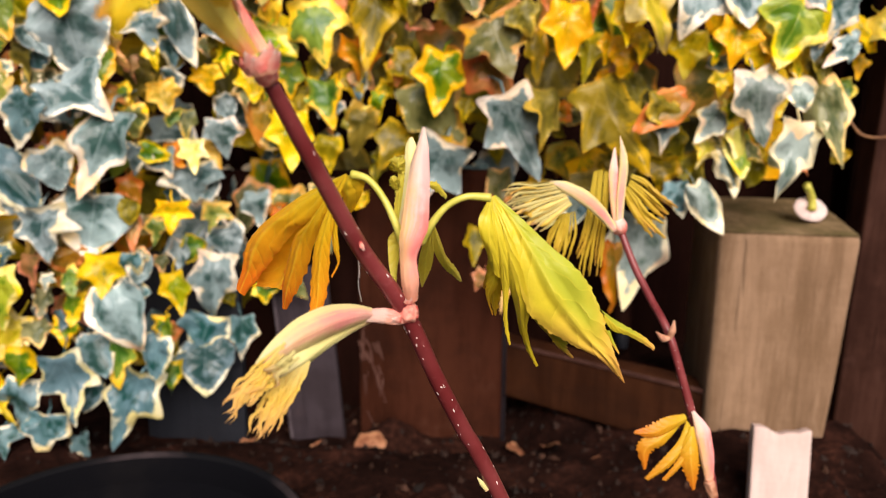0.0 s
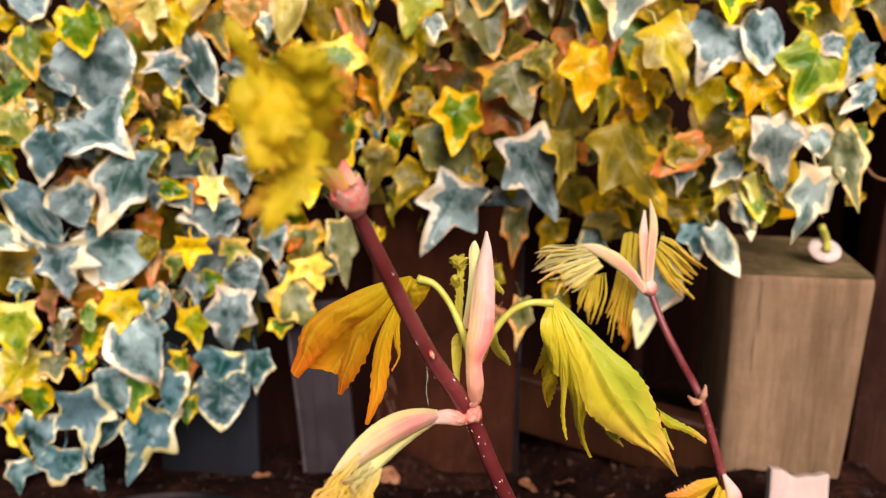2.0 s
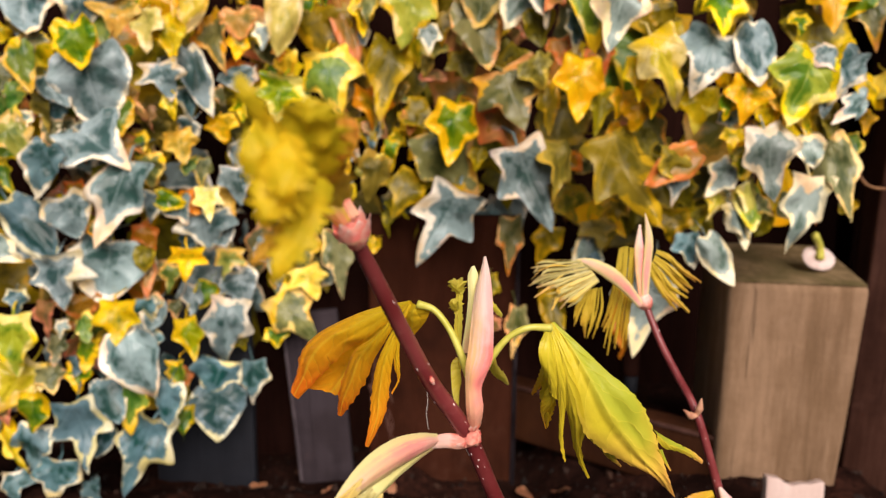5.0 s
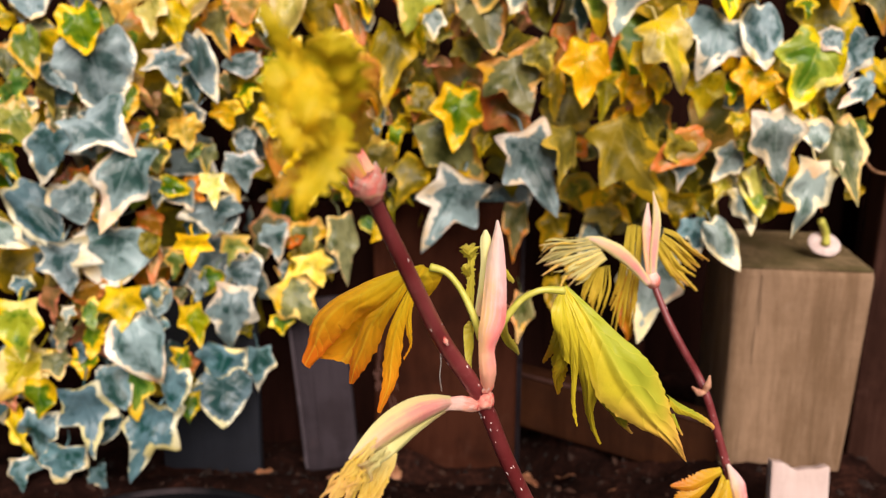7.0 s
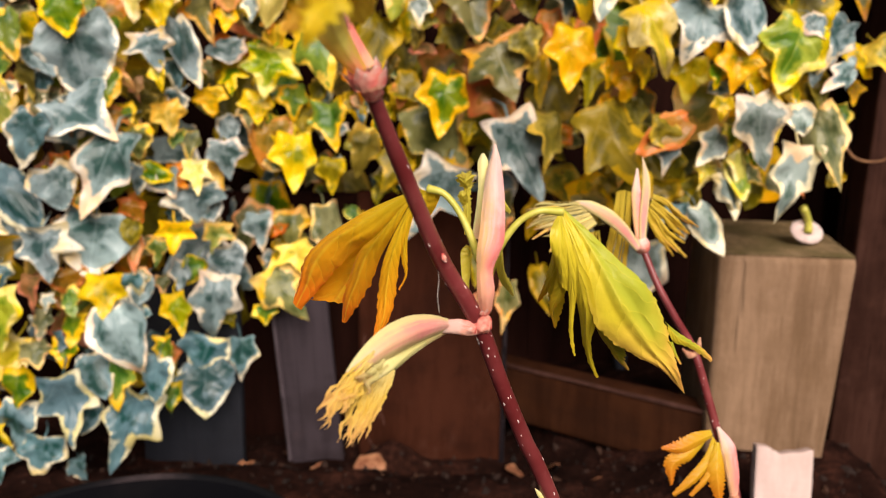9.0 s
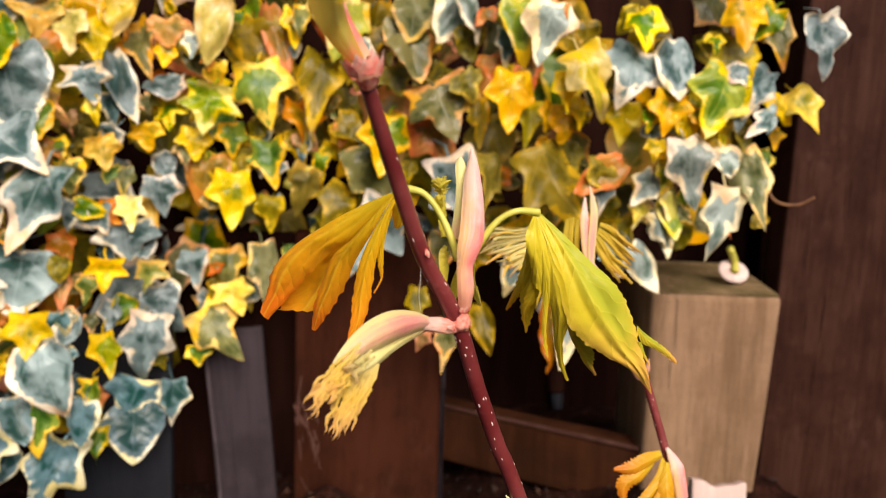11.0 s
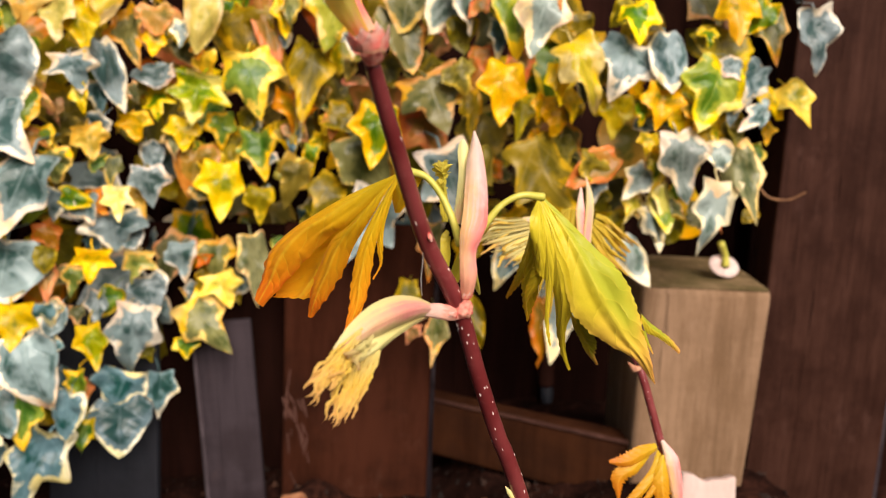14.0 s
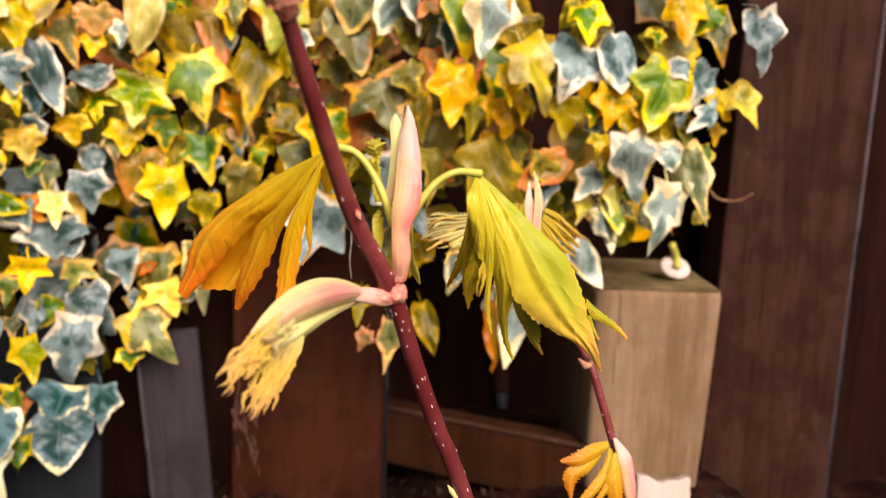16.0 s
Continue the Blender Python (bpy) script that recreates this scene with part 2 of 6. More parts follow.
def soil_material():
    k = Mat("dark_soil")
    big = k.noise(18.0, 5.0, 0.65, k.coords())
    grit = k.noise(160.0, 4.0, 0.7, k.coords())
    color = k.ramp(k.math("ADD", k.math("MULTIPLY", big, 0.6), k.math("MULTIPLY", grit, 0.4)),
                   [(0.35, (0.0040, 0.0017, 0.0013)), (0.52, (0.0150, 0.0060, 0.0042)), (0.7, (0.060, 0.022, 0.014))])
    k.bump(k.math("ADD", big, grit), 0.8, 0.004)
    return k.shade(color, 1.0, 0.03)


def crumb_material():
    k = Mat("soil_crumbs")
    r = k.n("NewGeometry").outputs["Random Per Island"]
    color = k.ramp(r, [(0.0, (0.005, 0.0025, 0.0015)), (0.7, (0.018, 0.008, 0.005)), (0.95, (0.040, 0.016, 0.008)), (1.0, (0.07, 0.032, 0.018))])
    g = k.noise(300.0, 3.0, 0.6, k.coords())
    k.bump(g, 0.5, 0.001)
    return k.shade(color, 0.85, 0.25)


def litter_material():
    k = Mat("dry_leaf")
    r = k.n("ObjectInfo").outputs["Random"]
    g = k.noise(90.0, 4.0, 0.6, k.coords())
    color = k.mix(k.span(g, 0.35, 0.7), k.ramp(r, [(0.0, (0.34, 0.14, 0.060)), (1.0, (0.16, 0.050, 0.022))]), (0.42, 0.20, 0.10))
    k.bump(g, 0.5, 0.001)
    return k.shade(color, 0.7, 0.3, 0.1)


def pot_material(name="black_plastic", gloss=0.02, pale=(0.008, 0.007, 0.007)):
    k = Mat(name)
    g = k.noise(70.0, 4.0, 0.6, k.coords())
    d = k.noise(9.0, 4.0, 0.6, k.coords())
    color = k.mix(k.span(d, 0.45, 0.75), (0.003, 0.003, 0.004), pale)
    k.bump(g, 0.15, 0.0008)
    return k.shade(color, k.math("MULTIPLY_ADD", d, 0.2, 0.75), gloss)


def bark_material():
    k = Mat("maple_bark")
    c = k.coords()
    g = k.noise(420.0, 4.0, 0.6, c)
    s = k.noise(60.0, 3.0, 0.5, c)
    color = k.mix(k.span(s, 0.35, 0.65), (0.140, 0.019, 0.020), (0.215, 0.043, 0.043))
    color = k.mix(k.math("MULTIPLY", k.span(g, 0.55, 0.8), 0.35), color, (0.34, 0.12, 0.11))
    k.bump(g, 0.25, 0.0003)
    return k.shade(color, k.math("MULTIPLY_ADD", s, 0.2, 0.27), 0.5)


def plain_organic(name, c1, c2, scale, rough=0.5, thin=0.0):
    k = Mat(name)
    g = k.noise(scale, 4.0, 0.6, k.coords())
    k.bump(g, 0.3, 0.0004)
    return k.shade(k.mix(k.span(g, 0.35, 0.68), c1, c2), rough, 0.45, thin)


def lobe_material(name, base, body, tip, thin=0.3, tip_at=0.7, rough=0.42, flank=None):
    """Young maple leaf: colour runs from the stalk to the lobe tips, with raised veins."""
    k = Mat(name)
    along, rim, side = k.attr("along"), k.attr("rim"), k.attr("side")
    place = k.coords()
    g = k.noise(260.0, 4.0, 0.6, place)
    broad = k.noise(55.0, 3.0, 0.55, place)
    f = k.math("ADD", along, k.math("MULTIPLY_ADD", broad, 0.5, -0.25))
    f = k.math("ADD", f, k.math("MULTIPLY", k.math("POWER", rim, 3.0), 0.14))
    color = k.ramp(f, [(0.05, base), (tip_at - 0.3, body), (tip_at, tuple(0.5 * (a + b) for a, b in zip(body, tip))), (min(1.0, tip_at + 0.26), tip)])
    rib = k.span(rim, 0.16, 0.0)
    color = k.mix(k.math("MULTIPLY", rib, 0.32), color, tuple(min(1.0, c * 1.35 + 0.04) for c in body))
    color = k.mix(k.math("MULTIPLY", k.span(k.noise(420.0, 5.0, 0.68, place), 0.45, 0.75), 0.16), color, tuple(c * 0.55 for c in body))
    if flank:
        color = k.mix(k.math("MULTIPLY", k.span(k.math("ADD", side, k.math("MULTIPLY_ADD", broad, 0.8, -0.4)), -0.25, 0.35), k.span(f, tip_at, tip_at - 0.3)), color, flank)
    slant = k.math("ADD", k.math("MULTIPLY", along, 26.0), k.math("MULTIPLY", rim, -5.0))
    slant = k.math("ADD", slant, k.math("MULTIPLY", broad, 14.0))
    veins = k.math("POWER", k.math("ABSOLUTE", k.math("SINE", slant)), 0.6)
    color = k.mix(k.math("MULTIPLY", k.span(veins, 0.45, 0.0), 0.28), color, tuple(min(1.0, c * 1.3 + 0.03) for c in body))
    k.bump(k.math("ADD", k.math("MULTIPLY", g, 0.7), k.math("MULTIPLY", veins, 0.34)), 0.6, 0.0006)
    return k.shade(color, k.math("MULTIPLY_ADD", g, 0.2, rough - 0.1), 0.35, thin)


def scale_material(name, foot, body, edge, tip, thin=0.18):
    """Bud scale: red foot, pink body, pale green-cream edges."""
    k = Mat(name)
    along, rim = k.attr("along"), k.attr("rim")
    place = k.coords("Object", (1, 1, 1))
    lines = k.n("CombineXYZ")
    k.put(lines.inputs[0], k.math("MULTIPLY", along, 2.2))
    k.put(lines.inputs[1], k.math("MULTIPLY", k.attr("side"), 5.5))
    g = k.math("ADD", k.math("MULTIPLY", k.noise(1.0, 4.0, 0.62, lines.outputs[0]), 0.6), k.math("MULTIPLY", k.noise(230.0, 4.0, 0.6, place), 0.4))
    f = k.math("ADD", along, k.math("MULTIPLY_ADD", g, 0.9, -0.45))
    color = k.ramp(f, [(0.0, foot), (0.22, body), (0.62, tuple(0.5 * (a + b) for a, b in zip(body, edge))), (0.95, tip)])
    color = k.mix(k.math("MULTIPLY", k.span(k.math("ADD", rim, k.math("MULTIPLY_ADD", g, 1.1, -0.55)), 0.30, 0.85), 0.85), color, edge)
    streak = k.noise(1.0, 3.0, 0.6, k.coords("Object", (900, 900, 90)))
    k.bump(k.math("ADD", g, streak), 0.4, 0.0005)
    return k.shade(color, k.math("MULTIPLY_ADD", g, 0.35, 0.4), 0.3, thin)


def bract_material(name, left, right, foot, tip, pale):
    """Upright bud scale: cream on one side, rose on the other, red foot and brown tip, fine lengthwise lines."""
    k = Mat(name)
    along, side = k.attr("along"), k.attr("side")
    lines = k.n("CombineXYZ")
    k.put(lines.inputs[0], k.math("MULTIPLY", along, 2.6))
    k.put(lines.inputs[1], k.math("MULTIPLY", side, 7.0))
    g = k.noise(1.0, 5.0, 0.65, lines.outputs[0])
    blot = k.noise(240.0, 4.0, 0.6, k.coords())
    f = k.math("ADD", k.math("MULTIPLY", side, 0.5), k.math("ADD", k.math("MULTIPLY", g, 0.6), k.math("MULTIPLY", blot, 0.5)))
    color = k.mix(k.span(f, 0.15, 0.75), left, right)
    color = k.mix(k.math("MULTIPLY", k.span(k.math("ADD", g, k.math("MULTIPLY", blot, 0.5)), 0.72, 0.95), 0.3), color, pale)
    h = k.math("ADD", along, k.math("MULTIPLY_ADD", blot, 0.36, -0.18))
    # paler upper part: the scale's lighter tint plus a whitish highlight painted in
    color = k.mix(k.math("MULTIPLY", k.span(h, 0.50, 0.75), 0.45), color, pale)
    color = k.mix(k.span(h, 0.30, 0.02), color, foot)
    color = k.mix(k.span(h, 0.80, 1.0), color, tip)
    k.bump(k.math("ADD", g, k.math("MULTIPLY", blot, 0.5)), 0.5, 0.0006)
    return k.shade(color, k.math("MULTIPLY_ADD", blot, 0.3, 0.42), 0.28, 0.15)


M_SOIL, M_CRUMB, M_LITTER, M_POT, M_BARK = soil_material(), crumb_material(), litter_material(), pot_material(), bark_material()
# greyer plastic: the highlight along the pot's rim, put into the colour
M_RIM_GLINT = pot_material("rim_highlight_plastic", 0.10, (0.085, 0.062, 0.064))
M_LENT = plain_organic("pale_lenticel", (0.75, 0.55, 0.50), (0.9, 0.78, 0.72), 500, 0.5)
M_PETIOLE = plain_organic("petiole_green", (0.52, 0.50, 0.06), (0.68, 0.62, 0.12), 300, 0.4, 0.15)
M_LIME = lobe_material("maple_leaf_lime", (0.78, 0.62, 0.035), (0.66, 0.54, 0.028), (0.88, 0.43, 0.10), 0.24, 0.79, 0.42, (0.46, 0.48, 0.034))
M_AMBER = lobe_material("maple_leaf_amber", (0.98, 0.70, 0.020), (0.98, 0.53, 0.010), (0.90, 0.21, 0.010), 0.20, 0.66)
M_GOLD = lobe_material("maple_leaf_gold", (0.68, 0.57, 0.030), (0.64, 0.48, 0.018), (0.78, 0.36, 0.014), 0.22, 0.82)
M_TUFT = lobe_material("maple_leaf_tuft", (0.86, 0.70, 0.24), (0.80, 0.55, 0.08), (0.78, 0.44, 0.14), 0.3, 0.8)
M_TASSEL = lobe_material("maple_leaf_tassel", (0.72, 0.62, 0.24), (0.62, 0.55, 0.20), (0.46, 0.24, 0.09), 0.3, 0.86)
M_FRILL = lobe_material("maple_leaf_frill", (0.88, 0.74, 0.08), (0.84, 0.70, 0.06), (0.88, 0.76, 0.14), 0.4, 0.86)
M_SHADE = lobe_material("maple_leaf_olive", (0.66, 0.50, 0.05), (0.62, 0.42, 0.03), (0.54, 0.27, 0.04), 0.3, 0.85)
M_TOP = plain_organic("maple_leaf_top", (0.72, 0.56, 0.006), (1.0, 0.70, 0.014), 200, 0.6, 0.5)
M_LOW = lobe_material("maple_leaf_low", (0.66, 0.46, 0.018), (0.66, 0.34, 0.012), (0.64, 0.19, 0.010), 0.28, 0.66)
M_ORANGE = lobe_material("maple_leaf_orange", (0.88, 0.60, 0.05), (0.86, 0.50, 0.03), (0.88, 0.34, 0.05), 0.5, 0.70)
M_PINK = scale_material("bud_scale_pink", (0.82, 0.50, 0.38), (0.78, 0.29, 0.25), (0.76, 0.68, 0.28), (0.76, 0.50, 0.38))
M_BRACT = bract_material("bud_scale_rose", (0.92, 0.56, 0.24), (0.92, 0.27, 0.24), (0.94, 0.46, 0.30), (0.88, 0.64, 0.54), (0.98, 0.82, 0.76))
M_CREAM = scale_material("bud_scale_cream", (0.78, 0.48, 0.26), (0.80, 0.72, 0.26), (0.82, 0.77, 0.34), (0.80, 0.68, 0.36))
M_NODE = bract_material("node_collar", (0.92, 0.46, 0.33), (0.86, 0.25, 0.19), (0.62, 0.07, 0.06), (0.95, 0.66, 0.54), (0.98, 0.80, 0.70))
M_CUP = bract_material("bud_cup", (0.92, 0.40, 0.30), (0.90, 0.22, 0.18), (0.85, 0.45, 0.28), (0.98, 0.80, 0.70), (0.96, 0.64, 0.52))
M_ROSE = scale_material("leaf_base_rose", (0.92, 0.42, 0.20), (0.84, 0.72, 0.14), (0.88, 0.62, 0.10), (0.82, 0.72, 0.06), 0.6)
M_HUSK = plain_organic("dry_husk", (0.34, 0.14, 0.075), (0.58, 0.31, 0.19), 260, 0.5)
M_VINE = plain_organic("ivy_stem", (0.13, 0.055, 0.02), (0.24, 0.11, 0.04), 120, 0.7)
M_RING = plain_organic("pale_shell", (0.50, 0.37, 0.33), (0.64, 0.51, 0.46), 120, 0.6)
M_SILK = plain_organic("silk", (0.5, 0.46, 0.42), (0.6, 0.56, 0.5), 300, 0.4)


# ---------------------------------------------------------------- mesh helpers
def mesh_of(name, bm, material, smooth=True):
    bmesh.ops.recalc_face_normals(bm, faces=bm.faces)
    me = bpy.data.meshes.new(name)
    bm.to_mesh(me)
    bm.free()
    if smooth:
        me.shade_smooth()
    for m in material if isinstance(material, (list, tuple)) else [material]:
        me.materials.append(m)
    return me


def part(name, bm, material, parent=None, label="", smooth=True):
    ob = new(name, mesh_of(name, bm, material, smooth))
    ob.parent = parent
    if label:
        tagged(ob, label)
    return ob


def thing(name, at, label, category, group="", kind=""):
    ob = new(name)
    ob.empty_display_size = 0.02
    ob.location = at
    bpy.context.view_layer.update()
    return tagged(ob, label, category, group, kind)


def under(ob, parent):
    """Hang a mesh that was built in world coordinates under its thing."""
    ob.parent = parent
    ob.matrix_parent_inverse = Matrix.Translation(parent.location).inverted() if parent.parent is None else Matrix.Identity(4)
    return ob


def spline(points, count):
    """A smooth line through the points."""
    p = [Vector(q) for q in points]
    p = [p[0] * 2 - p[1], *p, p[-1] * 2 - p[-2]]
    out = []
    for i in range(count + 1):
        u = i / count * (len(p) - 3)
        k = min(int(u), len(p) - 4)
        t = u - k
        a, b, c, d = p[k:k + 4]
        out.append(0.5 * (2 * b + (c - a) * t + (2 * a - 5 * b + 4 * c - d) * t * t + (3 * b - a - 3 * c + d) * t ** 3))
    return out


def spread(values, f):
    u = f * (len(values) - 1)
    k = min(int(u), len(values) - 2)
    return values[k] + (values[k + 1] - values[k]) * (u - k)


def layers(bm):
    return [bm.verts.layers.float.get(n) or bm.verts.layers.float.new(n) for n in ("along", "rim", "side")]


def tube(bm, points, radii, count=24, seg=12, flat=1.0, face=(0, -1, 0), rough=0.0, lumps=40.0):
    """A tapered round or flattened rod along a smooth line; face: the way its flat side looks."""
    al, rm, sd = layers(bm)
    line = spline(points, count)
    rings = []
    for i, p in enumerate(line):
        f = i / count
        way = (line[min(i + 1, count)] - line[max(i - 1, 0)]).normalized()
        n = Vector(face) - way * way.dot(Vector(face))
        n.normalize()
        s = way.cross(n)
        r = spread(radii, f)
        ring = []
        for j in range(seg):
            a = 2 * math.pi * j / seg
            k = 1 + rough * noise.noise(p * lumps * 10 + Vector((j * 1.3, 0, 0)))
            v = bm.verts.new(p + (s * math.cos(a) + n * math.sin(a) * flat) * r * k)
            v[al], v[rm], v[sd] = f, abs(math.cos(a)), math.cos(a)
            ring.append(v)
        rings.append(ring)
    for a, b in zip(rings, rings[1:]):
        for j in range(seg):
            bm.faces.new((a[j], a[(j + 1) % seg], b[(j + 1) % seg], b[j]))
    bm.faces.new(rings[0][::-1])
    bm.faces.new(rings[-1])
    return line


def lobe(bm, a, b, c, width, face=(0, -1, 0.2), fold=0.25, serr=0.2, teeth=11, tail=0.1, ragged=0.5, start=0.3, peak=0.55, rows=30, wob=0.0, seed=0.0, crinkle=0.05):
    """One lobe of a maple leaf: a toothed, creased blade from a over b to c that ends in a thin tail."""
    al, rm, sd = layers(bm)
    a, b, c = Vector(a), Vector(b), Vector(c)
    line = []
    for i in range(rows + 1):
        t = i / rows
        p = a * (1 - t) ** 2 + b * 2 * t * (1 - t) + c * t * t
        if wob:
            p = p + Vector((noise.noise(Vector((t * 6, seed, 1))), noise.noise(Vector((t * 6, seed, 5))), noise.noise(Vector((t * 6, seed, 9))))) * wob * t
        line.append(p)
    cols = (-1, -0.72, -0.36, 0, 0.36, 0.72, 1)
    grid = []
    for i, p in enumerate(line):
        t = i / rows
        way = (line[min(i + 1, rows)] - line[max(i - 1, 0)]).normalized()
        n = Vector(face) - way * way.dot(Vector(face))
        n.normalize()
        s = way.cross(n)
        up = min(1.0, t / peak)
        w = start + (1 - start) * math.sin(up * math.pi / 2)
        if t > peak:
            q = (t - peak) / (1 - peak)
            w *= max(0.0, 1 - q ** 1.7)
        w = max(w, 0.045 if t > 0.5 else 0.0)
        if t > 1 - tail:
            w = max(min(w, 0.17), 0.11) * (1.02 - (t - 1 + tail) / tail * 0.75)
        row = []
        for s_ in cols:
            x = s_
            if abs(s_) == 1:
                saw = (t * teeth * (1 + 0.15 * math.sin(seed * 9)) + (0.37 if s_ > 0 else 0.0) + seed) % 1.0
                x *= 1 + serr * (saw - 0.45) * min(1.0, max(0.0, (t - ragged) * 5)) * (1.8 if t > 1 - tail else 1.0)
                x *= 1 + 0.35 * serr * noise.noise(Vector((t * 17, s_ * 3, seed * 5))) * min(1.0, max(0.0, (t - ragged) * 4))
            h = -fold * (math.sqrt(x * x + 0.06) - 0.24)
            h += crinkle * noise.noise(Vector((x * 2.4, t * 9, seed * 3.1)))
            v = bm.verts.new(p + s * x * w * width * 0.5 + n * h * w * width * 0.5)
            v[al], v[rm], v[sd] = t, abs(s_), s_
            row.append(v)
        grid.append(row)
    for r0, r1 in zip(grid, grid[1:]):
        for j in range(len(cols) - 1):
            bm.faces.new((r0[j], r0[j + 1], r1[j + 1], r1[j]))


def box_bm(size, bevel=0.003, cuts=0, wobble=0.0, seed=0.0, taper=(1, 1)):
    """A bevelled board: size x, y, z, standing on z = 0."""
    bm = bmesh.new()
    bmesh.ops.create_cube(bm, size=1)
    for v in bm.verts:
        v.co = Vector((v.co.x * size[0] * (taper[0] if v.co.z > 0 else 1), v.co.y * size[1] * (taper[1] if v.co.z > 0 else 1), (v.co.z + 0.5) * size[2]))
    if cuts:
        bmesh.ops.subdivide_edges(bm, edges=bm.edges[:], cuts=cuts, use_grid_fill=True)
    bmesh.ops.bevel(bm, geom=[e for e in bm.edges if len(e.link_faces) == 2 and e.calc_face_angle(0) > 1.0], offset=bevel, segments=2, affect="EDGES", profile=0.6)
    if wobble:
        for v in bm.verts:
            v.co += noise.noise_vector(v.co * 22 + Vector((seed, seed, 0))) * wobble
    return bm


# ---------------------------------------------------------------- ground
def ease(a, b, v):
    t = min(1.0, max(0.0, (v - a) / (b - a)))
    return t * t * (3 - 2 * t)


def soil_height(x, y):
    """Crumbly bed that dips towards the boards and is banked up against the post."""
    p = Vector((x, y, 0))
    h = 0.010 * noise.noise(p * 9) + 0.007 * noise.noise(p * 30) + 0.004 * noise.noise(p * 80)
    h -= 0.034 * ease(0.67, 0.75, y) * (1 - ease(0.09, 0.14, x))
    h -= 0.050 * ease(0.375, 0.43, x) * ease(0.55, 0.68, y)
    h += 0.030 * math.exp(-((x + 0.036) / 0.026) ** 2 - ((y - 0.757) / 0.022) ** 2)
    h += 0.034 * math.exp(-((x - 0.33) / 0.13) ** 4 - ((y - 0.67) / 0.07) ** 2)
    return h - 0.004


def build_ground():
    def steps(lo, hi, fine):
        inner = [lo + (hi - lo) * i / fine for i in range(fine + 1)]
        out, d = [], 0.05
        while d < 300:
            out.append(d)
            d *= 1.7
        return [lo - d for d in reversed(out)] + inner + [hi + d for d in out]
    xs, ys = steps(-0.7, 0.9, 150), steps(0.1, 1.15, 110)
    bm = bmesh.new()
    grid = []
    for y in ys:
        row = []
        for x in xs:
            near = 1.0 if -0.72 < x < 0.92 and 0.05 < y < 1.2 else 0.0
            row.append(bm.verts.new((x, y, soil_height(x, y) if near else -0.02)))
        grid.append(row)
    for a, b in zip(grid, grid[1:]):
        for i in range(len(xs) - 1):
            bm.faces.new((a[i], a[i + 1], b[i + 1], b[i]))
    ob = part("ground", bm, M_SOIL)
    tagged(ob, "dark brown bare garden soil with crumbs and bark", "soil", kind="structure")
    return ob


ground = build_ground()


def build_crumbs():
    rnd = random.Random(5)
    verts, faces = [], []
    for i in range(2600):
        x, y = rnd.uniform(-0.35, 0.55), rnd.uniform(0.34, 0.86)
        if (x + 0.17) ** 2 + (y - 0.408) ** 2 < 0.125 ** 2:
            continue
        r = 0.0012 + 0.0045 * rnd.random() ** 3
        base = len(verts)
        turn = Euler((rnd.random() * 6, rnd.random() * 6, rnd.random() * 6)).to_matrix()
        stretch = Vector((rnd.uniform(0.7, 1.7), rnd.uniform(0.6, 1.1), rnd.uniform(0.4, 0.9)))
        z = soil_height(x, y) + 0.003
        for v in ((1, 0, 0), (-1, 0, 0), (0, 1, 0), (0, -1, 0), (0, 0, 1), (0, 0, -1)):
            q = turn @ Vector((v[0] * stretch.x, v[1] * stretch.y, v[2] * stretch.z)) * r
            verts.append((x + q.x, y + q.y, z - 0.003 + q.z))
        for f in ((0, 2, 4), (2, 1, 4), (1, 3, 4), (3, 0, 4), (2, 0, 5), (1, 2, 5), (3, 1, 5), (0, 3, 5)):
            faces.append([base + k for k in f])
    me = bpy.data.meshes.new("soil_crumbs")
    me.from_pydata(verts, [], faces)
    me.materials.append(M_CRUMB)
    tagged(new("soil_crumbs", me), "loose brown soil crumbs and small grit on the bed", "soil", kind="stuff")


build_crumbs()


# ---------------------------------------------------------------- fence and timber
def board(name, at, size, material, parent, turn=0.0, lean=0.0, wobble=0.0006, taper=(1, 1), seed=0.0, nod=0.0):
    ob = part(name, box_bm(size, 0.0025, 3, wobble, seed, taper), material)
    ob.matrix_world = pose(*at, nod, lean, turn)
    if parent:
        under(ob, parent)
    return ob


def build_fence():
    fence = thing("fence", (0.1, 0.96, -0.01), "dark brown close-boarded fence behind the ivy, coloured darker for the shade there", "fence", kind="structure")
    for i in range(17):
        x = -1.25 + i * 0.13
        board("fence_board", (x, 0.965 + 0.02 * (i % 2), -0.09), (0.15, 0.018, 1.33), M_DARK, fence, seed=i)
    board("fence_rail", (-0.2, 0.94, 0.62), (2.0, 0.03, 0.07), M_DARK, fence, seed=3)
    return fence


build_fence()

fence_post = thing("fence_post", (0.494, 0.80, -0.01), "broad dark brown painted upright fence board", "fence post")
board("upright", (0.4865, 0.785, -0.09), (0.150, 0.035, 1.33), M_BROWN, fence_post, lean=1.4, seed=11)
board("worn_edge", (0.5632, 0.7685, -0.09), (0.0035, 0.005, 1.33), M_WORN, fence_post, lean=1.4, seed=12)
side_panel = thing("side_fence", (0.78, 0.84, -0.01), "dark brown stained fence panel beside the upright", "fence")
for i in range(3):
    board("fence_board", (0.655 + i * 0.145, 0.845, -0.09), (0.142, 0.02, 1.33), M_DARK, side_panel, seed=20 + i)


